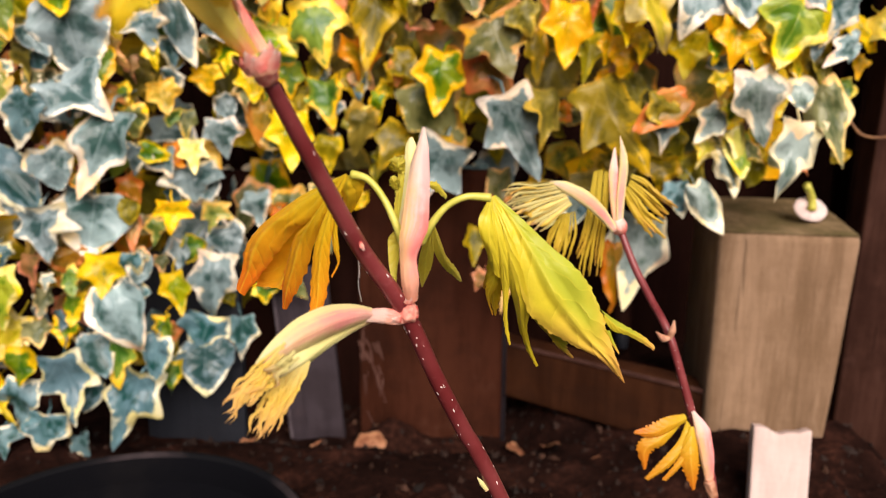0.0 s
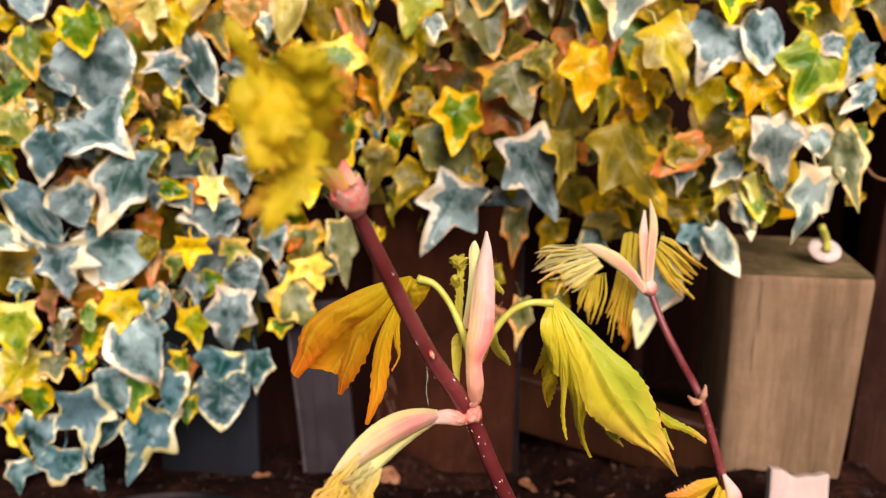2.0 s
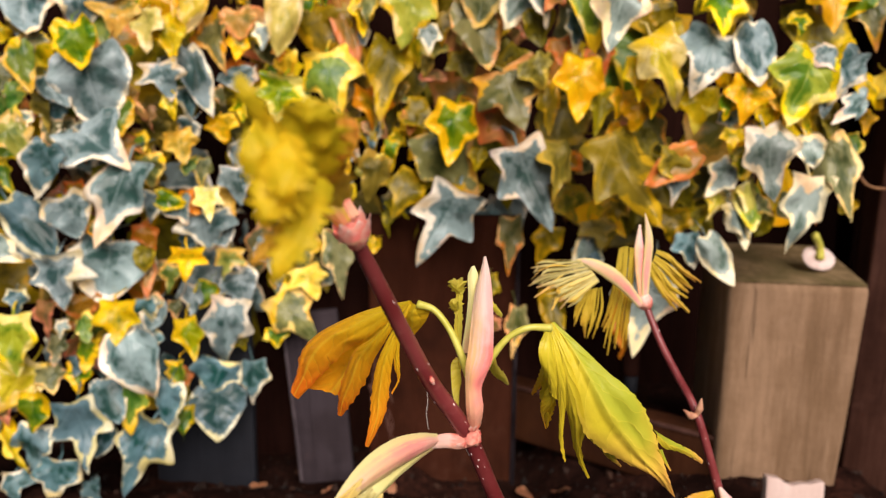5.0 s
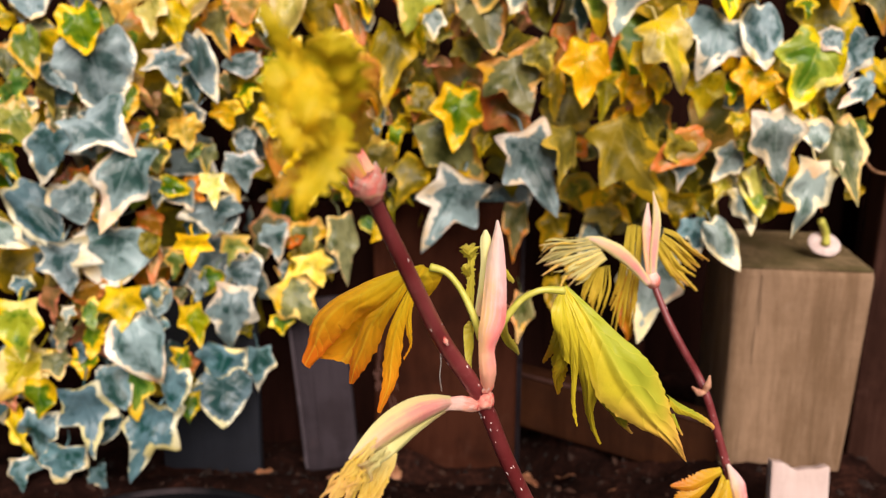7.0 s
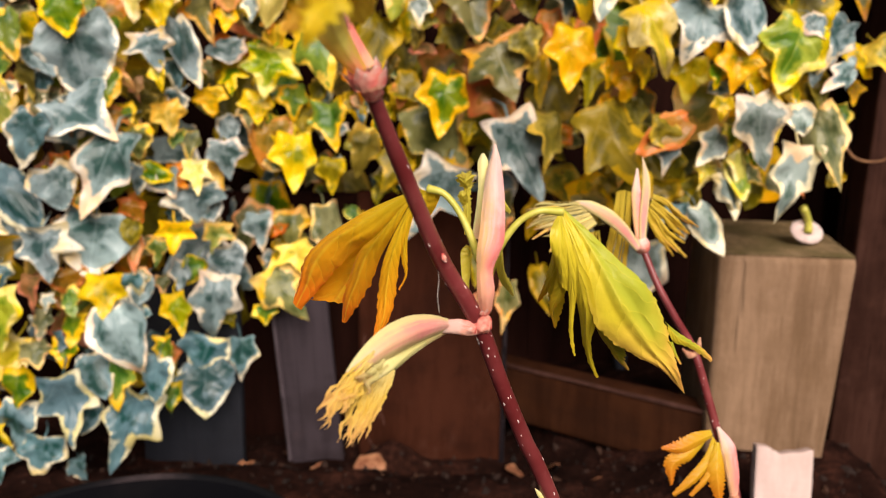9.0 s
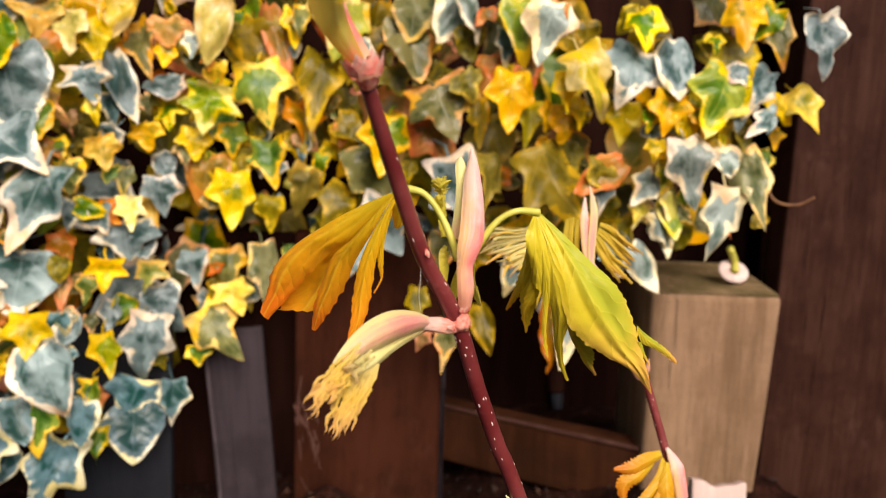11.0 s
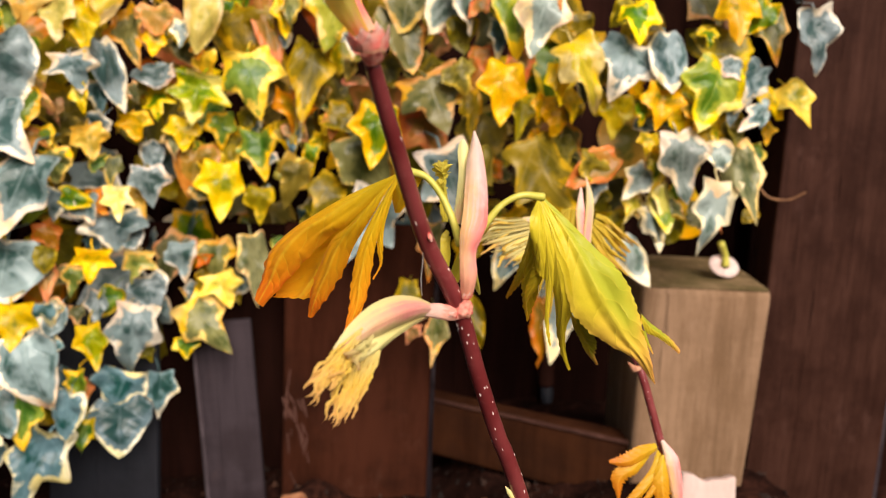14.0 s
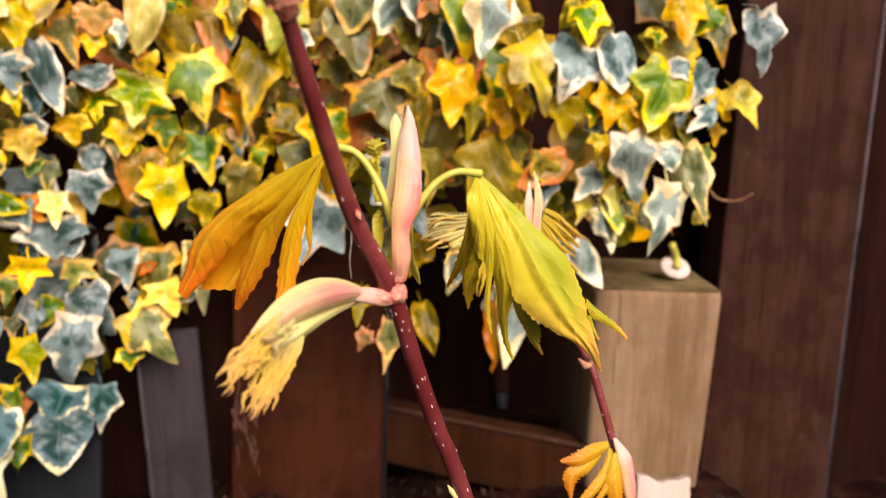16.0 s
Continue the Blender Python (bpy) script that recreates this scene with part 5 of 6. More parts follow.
def blade(bm, left, right, bulge=0.2, vein=0.04, rows=56, cols=12, serr=0.0, teeth=14, ragged=0.4, frayed=0.0, seed=0.0, tone=1.0, back=0.0, pleats=0, pleat=0.03, lumps=0.035):
    """One lobe of a young leaf or one bud scale between two edges that run from its foot to its tip; bulge: how far it arches to the viewer, for its width."""
    al, rm, sd = layers(bm)
    lines = [spline(left, rows), spline(right, rows)]
    for side in (1, -1) if back else (1,):
        grid = []
        for i in range(rows + 1):
            t = i / rows
            a, b = lines[0][i], lines[1][i]
            across = b - a
            along = (lines[0][min(i + 1, rows)] + lines[1][min(i + 1, rows)] - lines[0][max(i - 1, 0)] - lines[1][max(i - 1, 0)]).normalized()
            n = across.cross(along).normalized()
            n = -n if n.y > 0 else n
            w, row = across.length, []
            for j in range(cols + 1):
                u = j / cols
                x = 2 * u - 1
                p = a.lerp(b, u)
                if serr and abs(x) > 0.99:
                    saw = (t * teeth + (0.4 if x > 0 else 0.0) + seed * 0.37) % 1.0
                    k = min(1.0, max(0.0, (t - ragged) * 5))
                    p = p + across * (x * k * serr * (0.7 * (saw - 0.5) + 0.9 * noise.noise(Vector((t * 21, x * 3, seed * 5)))))
                if frayed and t > 0.9:
                    p = p + along * (frayed * w * noise.noise(Vector((u * 23, seed, 1.0))) * (t - 0.9) * 10)
                h = bulge * (1 - x * x) + vein * max(0.0, 1 - abs(x) * 4) + lumps * noise.noise(Vector((x * 2.0, t * 7, seed * 3.1)))
                if pleats:
                    h += pleat * abs(math.sin(u * math.pi * pleats + 0.5 * noise.noise(Vector((t * 3, u, seed))))) * min(1.0, t * 4) * (1 - 0.5 * t)
                if side < 0:
                    h = -back * (1 - x * x)
                v = bm.verts.new(p + n * h * w)
                v[al], v[rm], v[sd] = t * tone, abs(x), x
                row.append(v)
            grid.append(row)
        for r0, r1 in zip(grid, grid[1:]):
            for j in range(cols):
                bm.faces.new((r0[j], r0[j + 1], r1[j + 1], r1[j]))


def blades(name, material, label, lobes, parent=None):
    bm = bmesh.new()
    for left, right, shape in lobes:
        blade(bm, left, right, **shape)
    return grow(name, bm, material, label, parent)


def strands(name, material, label, top, middle, bottom, count, seed, fill=0.8, wave=0.0007):
    """Narrow folded lobes side by side, spread between three guide lines from the mouth of a bud scale to the tips."""
    rnd = random.Random(seed)
    top, middle, bottom = ([Vector(q) for q in line] for line in (top, middle, bottom))
    bm = bmesh.new()
    for i in range(count):
        reach = rnd.uniform(0.80, 1.10)
        sway = [Vector((rnd.uniform(-1, 1), rnd.uniform(-1.5, 1.5), rnd.uniform(-1, 1))) * wave * k for k in (0, 0.6, 1.3, 2.0)]
        edges = []
        for f in (i / count, (i + fill) / count):
            f = min(1.0, max(0.0, f + rnd.uniform(-0.3, 0.3) / count))
            line = [spread([a, b, c], f) + d for a, b, c, d in zip(top, middle, bottom, sway)]
            edges.append([line[0].lerp(q, reach) for q in line])
        tip = edges[0][-1].lerp(edges[1][-1], 0.5)
        edges[0][-1], edges[1][-1] = tip.lerp(edges[0][-1], 0.3), tip.lerp(edges[1][-1], 0.3)
        blade(bm, edges[0], edges[1], bulge=0.3, vein=0.12, rows=30, cols=8, serr=0.35, ragged=0.5, teeth=7, seed=seed + i * 0.7, tone=rnd.uniform(0.6, 1.1), lumps=0.15)
    return grow(name, bm, material, label)


# ---- main stem, opposite buds and leaves
MAIN_R = (0.00124, 0.00142, 0.00160, 0.00171, 0.00164, 0.00171, 0.00178, 0.00188, 0.0022, 0.0026)
main_stem, main_line = stem([(-0.0041, 0.1420, 0.3366), (-0.0002, 0.1490, 0.3256), (0.0067, 0.1600, 0.3074), (0.0125, 0.1650, 0.2969), (0.0158, 0.1680, 0.2899), (0.0206, 0.1740, 0.2762), (0.0265, 0.1810, 0.2612), (0.0357, 0.1900, 0.2395), (0.0800, 0.2350, 0.1250), (0.1320, 0.2870, -0.0100)], MAIN_R, "glossy dark red stem with pale pores")
lenticels(main_line, MAIN_R, 30, 4, main_stem)
knob((0.0152, 0.1662, 0.2926), 0.00202, (1.1, 0.9, 1.0), 3.0, "swollen mottled red-pink node")
pod("bud_neck", [(0.0155, 0.1665, 0.2922), (0.0129, 0.1655, 0.2919), (0.0104, 0.1650, 0.2923), (0.0069, 0.1620, 0.2931)], (0.00160, 0.00159, 0.00153, 0.00114), M_NODE, 0.62, "pale pink bud neck")

def torn_collar(at, way, r, count, seed, tall=0.8, broad=0.75, material=M_NODE, name="scale_ring", label="ring of torn pink scale stubs"):
    """A ring of short torn scale stubs round the foot of a bud."""
    rnd = random.Random(seed)
    at, way = Vector(at), Vector(way).normalized()
    u = way.orthogonal().normalized()
    v = way.cross(u)
    bm = bmesh.new() if name != "cup_scale" else None
    for i in range(count):
        a = 2 * math.pi * (i + rnd.uniform(-0.3, 0.3)) / count
        out = u * math.cos(a) + v * math.sin(a)
        root = at + out * r * 0.92
        h = r * tall * rnd.uniform(0.65, 1.3)
        if name == "cup_scale":
            bm = bmesh.new()
        lobe(bm, root - way * h * 0.5, root + out * r * 0.22, root + way * h + out * r * rnd.uniform(0.1, 0.75), r * broad, face=out, rows=14, start=0.8, peak=0.4, tail=0.05, fold=0.3, serr=0.5, crinkle=0.2, seed=i * 0.9)
        if name == "cup_scale":
            grow(name, bm, material, label)
    if name != "cup_scale":
        grow(name, bm, material, label)


torn_collar((0.0134, 0.1656, 0.2920), Vector((0.0081, 0.1650, 0.2926)) - Vector((0.0129, 0.1655, 0.2916)), 0.00143, 6, 2)
torn_collar((0.0154, 0.1650, 0.2953), Vector((0.0153, 0.1650, 0.2984)) - Vector((0.0154, 0.1650, 0.2961)), 0.00132, 7, 3)

# upright pair of bud scales
blades("bud_scale", M_BRACT, "upright pink bud scale", [
    ([(0.0149, 0.1660, 0.2946), (0.0142, 0.1640, 0.2992), (0.0139, 0.1640, 0.3047), (0.0139, 0.1640, 0.3079), (0.0144, 0.1650, 0.3114), (0.0150, 0.1680, 0.3165), (0.0157, 0.1720, 0.3209), (0.0169, 0.1760, 0.3245), (0.0176, 0.1780, 0.3270)],
     [(0.0172, 0.1660, 0.2953), (0.0175, 0.1640, 0.2998), (0.0171, 0.1640, 0.3038), (0.0181, 0.1640, 0.3069), (0.0191, 0.1650, 0.3093), (0.0193, 0.1660, 0.3127), (0.0193, 0.1690, 0.3178), (0.0189, 0.1740, 0.3234), (0.0181, 0.1780, 0.3269)], dict(bulge=0.34, vein=0.0, back=0.28, seed=1.0, rows=70, cols=16)),])
blades("bud_scale", M_CREAM, "narrow cream bud scale", [
    ([(0.0131, 0.1710, 0.3086), (0.0139, 0.1720, 0.3140), (0.0144, 0.1740, 0.3192), (0.0143, 0.1760, 0.3232), (0.0150, 0.1770, 0.3250)],
     [(0.0151, 0.1710, 0.3086), (0.0159, 0.1720, 0.3140), (0.0165, 0.1740, 0.3192), (0.0165, 0.1760, 0.3232), (0.0157, 0.1770, 0.3252)], dict(bulge=0.3, vein=0.0, back=0.2, seed=2.0)),])

# opening side bud with its crumpled tuft
def tuft(base_a, base_b, tips, count, width, seed, label, material=M_TUFT, name="tuft", straight=1.0, start=0.5):
    """Thin crumpled strands that fan out between the given tips."""
    rnd = random.Random(seed)
    lobes = []
    for i in range(count):
        f = i / (count - 1)
        tip = Vector(spread([Vector(q) for q in tips], f)) + Vector((rnd.uniform(-1, 1), rnd.uniform(-1, 1), rnd.uniform(-1, 1))) * 0.0011
        root = Vector(base_a).lerp(Vector(base_b), min(1.0, max(0.0, f + rnd.uniform(-0.2, 0.2))))
        tip = root.lerp(tip, rnd.uniform(0.72, 1.03))
        bend = root.lerp(tip, 0.45) + Vector((rnd.uniform(-1, 1), rnd.uniform(-1.2, 0.6), rnd.uniform(-1, 1))) * 0.0011 * straight
        lobes.append((root, bend, tip, width * rnd.uniform(0.7, 1.3)))
    bm = bmesh.new()
    for i, (root, bend, tip, w) in enumerate(lobes):
        lobe(bm, root, bend, tip, w, seed=i * 0.77 + seed, serr=0.8, teeth=8, wob=0.0009, fold=0.7, tail=0.05, start=start, peak=0.7, crinkle=0.25, rows=34, ragged=0.2)
    return grow(name, bm, material, label)


tuft((-0.0043, 0.1470, 0.2933), (-0.0050, 0.1470, 0.2888), [(-0.0136, 0.1400, 0.2850), (-0.0135, 0.1400, 0.2832), (-0.0115, 0.1390, 0.2837), (-0.0102, 0.1400, 0.2850)], 13, 0.00072, 3, "crumpled pale amber leaf tuft")
tuft((-0.0052, 0.1480, 0.2884), (-0.0011, 0.1510, 0.2883), [(-0.0105, 0.1420, 0.2789), (-0.0102, 0.1420, 0.2766), (-0.0084, 0.1430, 0.2759), (-0.0068, 0.1430, 0.2786), (-0.0048, 0.1450, 0.2822)], 20, 0.00073, 8, "crumpled pale amber leaf tuft")
tuft((-0.0026, 0.1455, 0.2926), (-0.0018, 0.1460, 0.2910), [(-0.0077, 0.1430, 0.2885), (-0.0060, 0.1430, 0.2878)], 5, 0.00082, 5, "pale pleated leaf edge", M_TASSEL)
blades("bud_scale", M_CREAM, "yellow-green bud scale", [
    ([(0.0084, 0.1645, 0.2928), (0.0048, 0.1610, 0.2920), (0.0012, 0.1570, 0.2912), (-0.0016, 0.1530, 0.2913), (-0.0040, 0.1500, 0.2907), (-0.0052, 0.1480, 0.2889), (-0.0070, 0.1460, 0.2869)],
     [(0.0083, 0.1650, 0.2908), (0.0053, 0.1610, 0.2902), (0.0022, 0.1570, 0.2892), (-0.0009, 0.1540, 0.2874), (-0.0025, 0.1520, 0.2866), (-0.0045, 0.1490, 0.2865), (-0.0065, 0.1460, 0.2867)], dict(bulge=0.34, back=0.3, seed=1.0)),])
blades("bud_scale", M_PINK, "arched pink bud scale with pale green edges", [
    ([(0.0085, 0.1640, 0.2942), (0.0051, 0.1600, 0.2961), (0.0010, 0.1560, 0.2969), (-0.0028, 0.1520, 0.2961), (-0.0057, 0.1490, 0.2942), (-0.0076, 0.1465, 0.2923), (-0.0091, 0.1450, 0.2902)],
     [(0.0084, 0.1640, 0.2916), (0.0060, 0.1600, 0.2919), (0.0024, 0.1560, 0.2914), (-0.0010, 0.1520, 0.2907), (-0.0039, 0.1490, 0.2900), (-0.0061, 0.1470, 0.2894), (-0.0088, 0.1450, 0.2898)], dict(bulge=0.36, back=0.3, seed=2.0)),])

# drooping leaf pair
petiole([(0.0146, 0.1680, 0.3048), (0.0129, 0.1680, 0.3096), (0.0105, 0.1690, 0.3144), (0.0076, 0.1700, 0.3177), (0.0043, 0.1710, 0.3186)], (0.00086, 0.00076, 0.00066, 0.00066, 0.00088))
petiole([(0.0177, 0.1690, 0.3057), (0.0198, 0.1680, 0.3097), (0.0225, 0.1680, 0.3130), (0.0262, 0.1680, 0.3149), (0.0308, 0.1690, 0.3146)], (0.00086, 0.00076, 0.00065, 0.00065, 0.00087))
amber_leaf = blades("leaf", M_AMBER, "drooping folded amber-orange young leaf", [
    ([(0.0025, 0.1760, 0.3180), (-0.0051, 0.1860, 0.3137), (-0.0132, 0.1950, 0.3084), (-0.0210, 0.2030, 0.3022), (-0.0257, 0.2060, 0.2970), (-0.0276, 0.2070, 0.2904), (-0.0294, 0.2075, 0.2852)],
     [(0.0027, 0.1750, 0.3179), (-0.0020, 0.1810, 0.3123), (-0.0073, 0.1870, 0.3064), (-0.0115, 0.1920, 0.3026), (-0.0168, 0.1980, 0.2962), (-0.0220, 0.2030, 0.2898), (-0.0273, 0.2070, 0.2833)], dict(bulge=0.14, pleats=4, cols=28, serr=0.10, ragged=0.55, seed=1.0)),
    ([(0.0022, 0.1750, 0.3179), (-0.0018, 0.1800, 0.3125), (-0.0067, 0.1855, 0.3065), (-0.0109, 0.1900, 0.3022), (-0.0137, 0.1940, 0.2952), (-0.0155, 0.1965, 0.2892), (-0.0161, 0.1980, 0.2831)],
     [(0.0027, 0.1745, 0.3179), (0.0000, 0.1770, 0.3136), (-0.0030, 0.1810, 0.3076), (-0.0060, 0.1860, 0.3014), (-0.0082, 0.1900, 0.2950), (-0.0118, 0.1940, 0.2882), (-0.0151, 0.1980, 0.2828)], dict(bulge=0.14, pleats=3, cols=24, serr=0.16, ragged=0.55, seed=2.0)),
    ([(0.0025, 0.1745, 0.3179), (-0.0002, 0.1770, 0.3130), (-0.0030, 0.1790, 0.3074), (-0.0051, 0.1810, 0.3016), (-0.0064, 0.1830, 0.2943), (-0.0067, 0.1830, 0.2887), (-0.0079, 0.1830, 0.2823)],
     [(0.0031, 0.1740, 0.3178), (0.0012, 0.1755, 0.3133), (-0.0005, 0.1780, 0.3071), (-0.0016, 0.1800, 0.3019), (-0.0023, 0.1820, 0.2953), (-0.0035, 0.1830, 0.2893), (-0.0070, 0.1830, 0.2820)], dict(bulge=0.14, pleats=3, cols=24, serr=0.14, ragged=0.5, seed=3.0, tone=0.8)),
    ([(0.0017, 0.1760, 0.3166), (-0.0010, 0.1800, 0.3066), (-0.0011, 0.1810, 0.3016), (-0.0005, 0.1820, 0.2984), (-0.0019, 0.1820, 0.2953)],
     [(0.0025, 0.1760, 0.3166), (0.0003, 0.1790, 0.3074), (0.0001, 0.1810, 0.3017), (0.0000, 0.1820, 0.2984), (-0.0016, 0.1820, 0.2950)], dict(bulge=0.2, serr=0.3, seed=4.0, tone=0.7)),
    ([(-0.0040, 0.1900, 0.3115), (-0.0105, 0.1970, 0.3051), (-0.0181, 0.2040, 0.2982), (-0.0226, 0.2080, 0.2902), (-0.0253, 0.2090, 0.2854)],
     [(-0.0020, 0.1870, 0.3107), (-0.0044, 0.1890, 0.3048), (-0.0076, 0.1920, 0.2990), (-0.0111, 0.1950, 0.2930), (-0.0156, 0.1980, 0.2878)], dict(bulge=-0.16, serr=0.1, ragged=0.8, frayed=0.05, seed=5.0, tone=0.55)),
    ([(0.0027, 0.1750, 0.3182), (0.0014, 0.1770, 0.3153), (0.0015, 0.1780, 0.3129), (0.0023, 0.1800, 0.3097)],
     [(0.0073, 0.1710, 0.3182), (0.0067, 0.1720, 0.3167), (0.0058, 0.1740, 0.3141), (0.0032, 0.1780, 0.3098)], dict(bulge=0.18, seed=6.0, tone=0.3)),])
lime_leaf = blades("leaf", M_LIME, "drooping pleated lime-green young leaf with toothed tips", [
    ([(0.0315, 0.1745, 0.3140), (0.0339, 0.1730, 0.3084), (0.0361, 0.1720, 0.3007), (0.0387, 0.1726, 0.2916), (0.0431, 0.1740, 0.2867), (0.0485, 0.1750, 0.2832), (0.0543, 0.1755, 0.2800), (0.0602, 0.1780, 0.2739)],
     [(0.0321, 0.1745, 0.3143), (0.0374, 0.1735, 0.3097), (0.0431, 0.1730, 0.3044), (0.0491, 0.1730, 0.2992), (0.0534, 0.1740, 0.2921), (0.0556, 0.1745, 0.2860), (0.0579, 0.1750, 0.2800), (0.0605, 0.1780, 0.2738)], dict(bulge=0.07, vein=0.05, cols=36, rows=100, pleats=3, serr=0.05, teeth=26, ragged=0.3, frayed=0.02, seed=1.0)),
    ([(0.0545, 0.1740, 0.2889), (0.0572, 0.1770, 0.2856), (0.0606, 0.1790, 0.2840), (0.0642, 0.1810, 0.2817), (0.0673, 0.1825, 0.2794)],
     [(0.0534, 0.1740, 0.2914), (0.0576, 0.1770, 0.2880), (0.0611, 0.1790, 0.2856), (0.0647, 0.1810, 0.2831), (0.0675, 0.1825, 0.2804)], dict(bulge=0.2, serr=0.16, ragged=0.3, teeth=7, seed=2.0)),
    ([(0.0544, 0.1743, 0.2870), (0.0563, 0.1750, 0.2839), (0.0581, 0.1750, 0.2813)],
     [(0.0559, 0.1743, 0.2867), (0.0571, 0.1750, 0.2840), (0.0583, 0.1750, 0.2816)], dict(bulge=0.2, serr=0.2, seed=2.6)),
    ([(0.0387, 0.1740, 0.2916), (0.0417, 0.1800, 0.2862), (0.0444, 0.1840, 0.2826), (0.0470, 0.1870, 0.2786), (0.0512, 0.1910, 0.2741)],
     [(0.0424, 0.1740, 0.2887), (0.0460, 0.1790, 0.2846), (0.0486, 0.1840, 0.2811), (0.0497, 0.1880, 0.2775), (0.0516, 0.1910, 0.2744)], dict(bulge=0.15, serr=0.16, ragged=0.3, teeth=10, seed=3.0, tone=0.9)),])
blades("lobe", M_GOLD, "golden side lobes with thin tips", [
    ([(0.0311, 0.1745, 0.3137), (0.0329, 0.1730, 0.3073), (0.0340, 0.1735, 0.3003), (0.0362, 0.1760, 0.2925), (0.0378, 0.1790, 0.2855), (0.0400, 0.1820, 0.2793), (0.0422, 0.1830, 0.2752)],
     [(0.0318, 0.1743, 0.3141), (0.0349, 0.1723, 0.3074), (0.0373, 0.1716, 0.3008), (0.0392, 0.1724, 0.2922), (0.0394, 0.1770, 0.2862), (0.0407, 0.1810, 0.2804), (0.0427, 0.1830, 0.2755)], dict(bulge=0.10, serr=0.25, ragged=0.6, teeth=16, seed=4.0, tone=0.55)),
    ([(0.0306, 0.1740, 0.3136), (0.0312, 0.1720, 0.3075), (0.0326, 0.1735, 0.3014), (0.0339, 0.1750, 0.2952), (0.0343, 0.1760, 0.2889), (0.0349, 0.1760, 0.2852), (0.0357, 0.1760, 0.2826)],
     [(0.0313, 0.1743, 0.3139), (0.0335, 0.1722, 0.3074), (0.0351, 0.1728, 0.3005), (0.0352, 0.1750, 0.2940), (0.0351, 0.1755, 0.2891), (0.0356, 0.1760, 0.2852), (0.0360, 0.1760, 0.2828)], dict(bulge=0.12, serr=0.35, ragged=0.6, teeth=16, seed=5.0, tone=0.55)),
    ([(0.0308, 0.1740, 0.3137), (0.0288, 0.1710, 0.3104), (0.0290, 0.1710, 0.3071), (0.0305, 0.1730, 0.3031), (0.0314, 0.1750, 0.2996)],
     [(0.0314, 0.1743, 0.3139), (0.0321, 0.1718, 0.3086), (0.0329, 0.1726, 0.3039), (0.0335, 0.1738, 0.3002), (0.0337, 0.1750, 0.2970)], dict(bulge=0.12, serr=0.05, seed=5.5, tone=0.35)),
    ([(0.0307, 0.1734, 0.3049), (0.0313, 0.1754, 0.3009), (0.0310, 0.1780, 0.2967), (0.0308, 0.1810, 0.2922), (0.0324, 0.1840, 0.2866)],
     [(0.0332, 0.1744, 0.3035), (0.0337, 0.1764, 0.2984), (0.0332, 0.1790, 0.2946), (0.0318, 0.1820, 0.2907), (0.0327, 0.1840, 0.2866)], dict(bulge=0.15, serr=0.2, ragged=0.4, seed=6.0, tone=1.0)),
    ([(0.0293, 0.1725, 0.3104), (0.0311, 0.1820, 0.3043), (0.0317, 0.1940, 0.2955), (0.0310, 0.2020, 0.2879)],
     [(0.0308, 0.1740, 0.3093), (0.0325, 0.1820, 0.3018), (0.0334, 0.1940, 0.2941), (0.0314, 0.2020, 0.2873)], dict(bulge=0.15, serr=0.3, seed=7.0, tone=1.0)),
    ([(0.0298, 0.1730, 0.3104), (0.0311, 0.1800, 0.3022), (0.0313, 0.1860, 0.2926), (0.0332, 0.1880, 0.2852)],
     [(0.0318, 0.1750, 0.3092), (0.0336, 0.1790, 0.3012), (0.0344, 0.1840, 0.2925), (0.0335, 0.1880, 0.2851)], dict(bulge=0.15, serr=0.25, seed=8.0, tone=0.9)),], lime_leaf)
# small leaves round the upright bud
blades("leaf", M_FRILL, "small frilled yellow-green leaf behind the bud", [
    ([(0.0120, 0.1780, 0.3081), (0.0119, 0.1820, 0.3121), (0.0118, 0.1860, 0.3150), (0.0122, 0.1880, 0.3176)],
     [(0.0132, 0.1780, 0.3081), (0.0135, 0.1820, 0.3121), (0.0135, 0.1860, 0.3150), (0.0135, 0.1880, 0.3179)], dict(bulge=0.3, vein=0.1, serr=0.35, ragged=0.1, teeth=5, seed=1.0, tone=0.4)),
    ([(0.0123, 0.1870, 0.3166), (0.0111, 0.1870, 0.3176), (0.0104, 0.1860, 0.3193), (0.0116, 0.1850, 0.3206)],
     [(0.0138, 0.1870, 0.3168), (0.0139, 0.1870, 0.3185), (0.0139, 0.1860, 0.3198), (0.0131, 0.1850, 0.3208)], dict(bulge=0.35, vein=0.15, serr=0.4, ragged=0.0, teeth=4, seed=2.0, frayed=0.5, lumps=0.2)),
    ([(0.0121, 0.1840, 0.3132), (0.0111, 0.1830, 0.3144), (0.0106, 0.1820, 0.3158), (0.0111, 0.1820, 0.3168)],
     [(0.0128, 0.1840, 0.3144), (0.0126, 0.1830, 0.3156), (0.0123, 0.1820, 0.3164), (0.0117, 0.1820, 0.3170)], dict(bulge=0.35, serr=0.4, ragged=0.0, teeth=4, seed=3.0, lumps=0.2)),
    ([(0.0122, 0.1770, 0.3083), (0.0117, 0.1800, 0.3103), (0.0118, 0.1820, 0.3121), (0.0120, 0.1830, 0.3136)],
     [(0.0127, 0.1770, 0.3083), (0.0125, 0.1800, 0.3103), (0.0125, 0.1820, 0.3121), (0.0125, 0.1830, 0.3136)], dict(bulge=0.2, serr=0.5, ragged=0.0, teeth=5, seed=4.0)),])
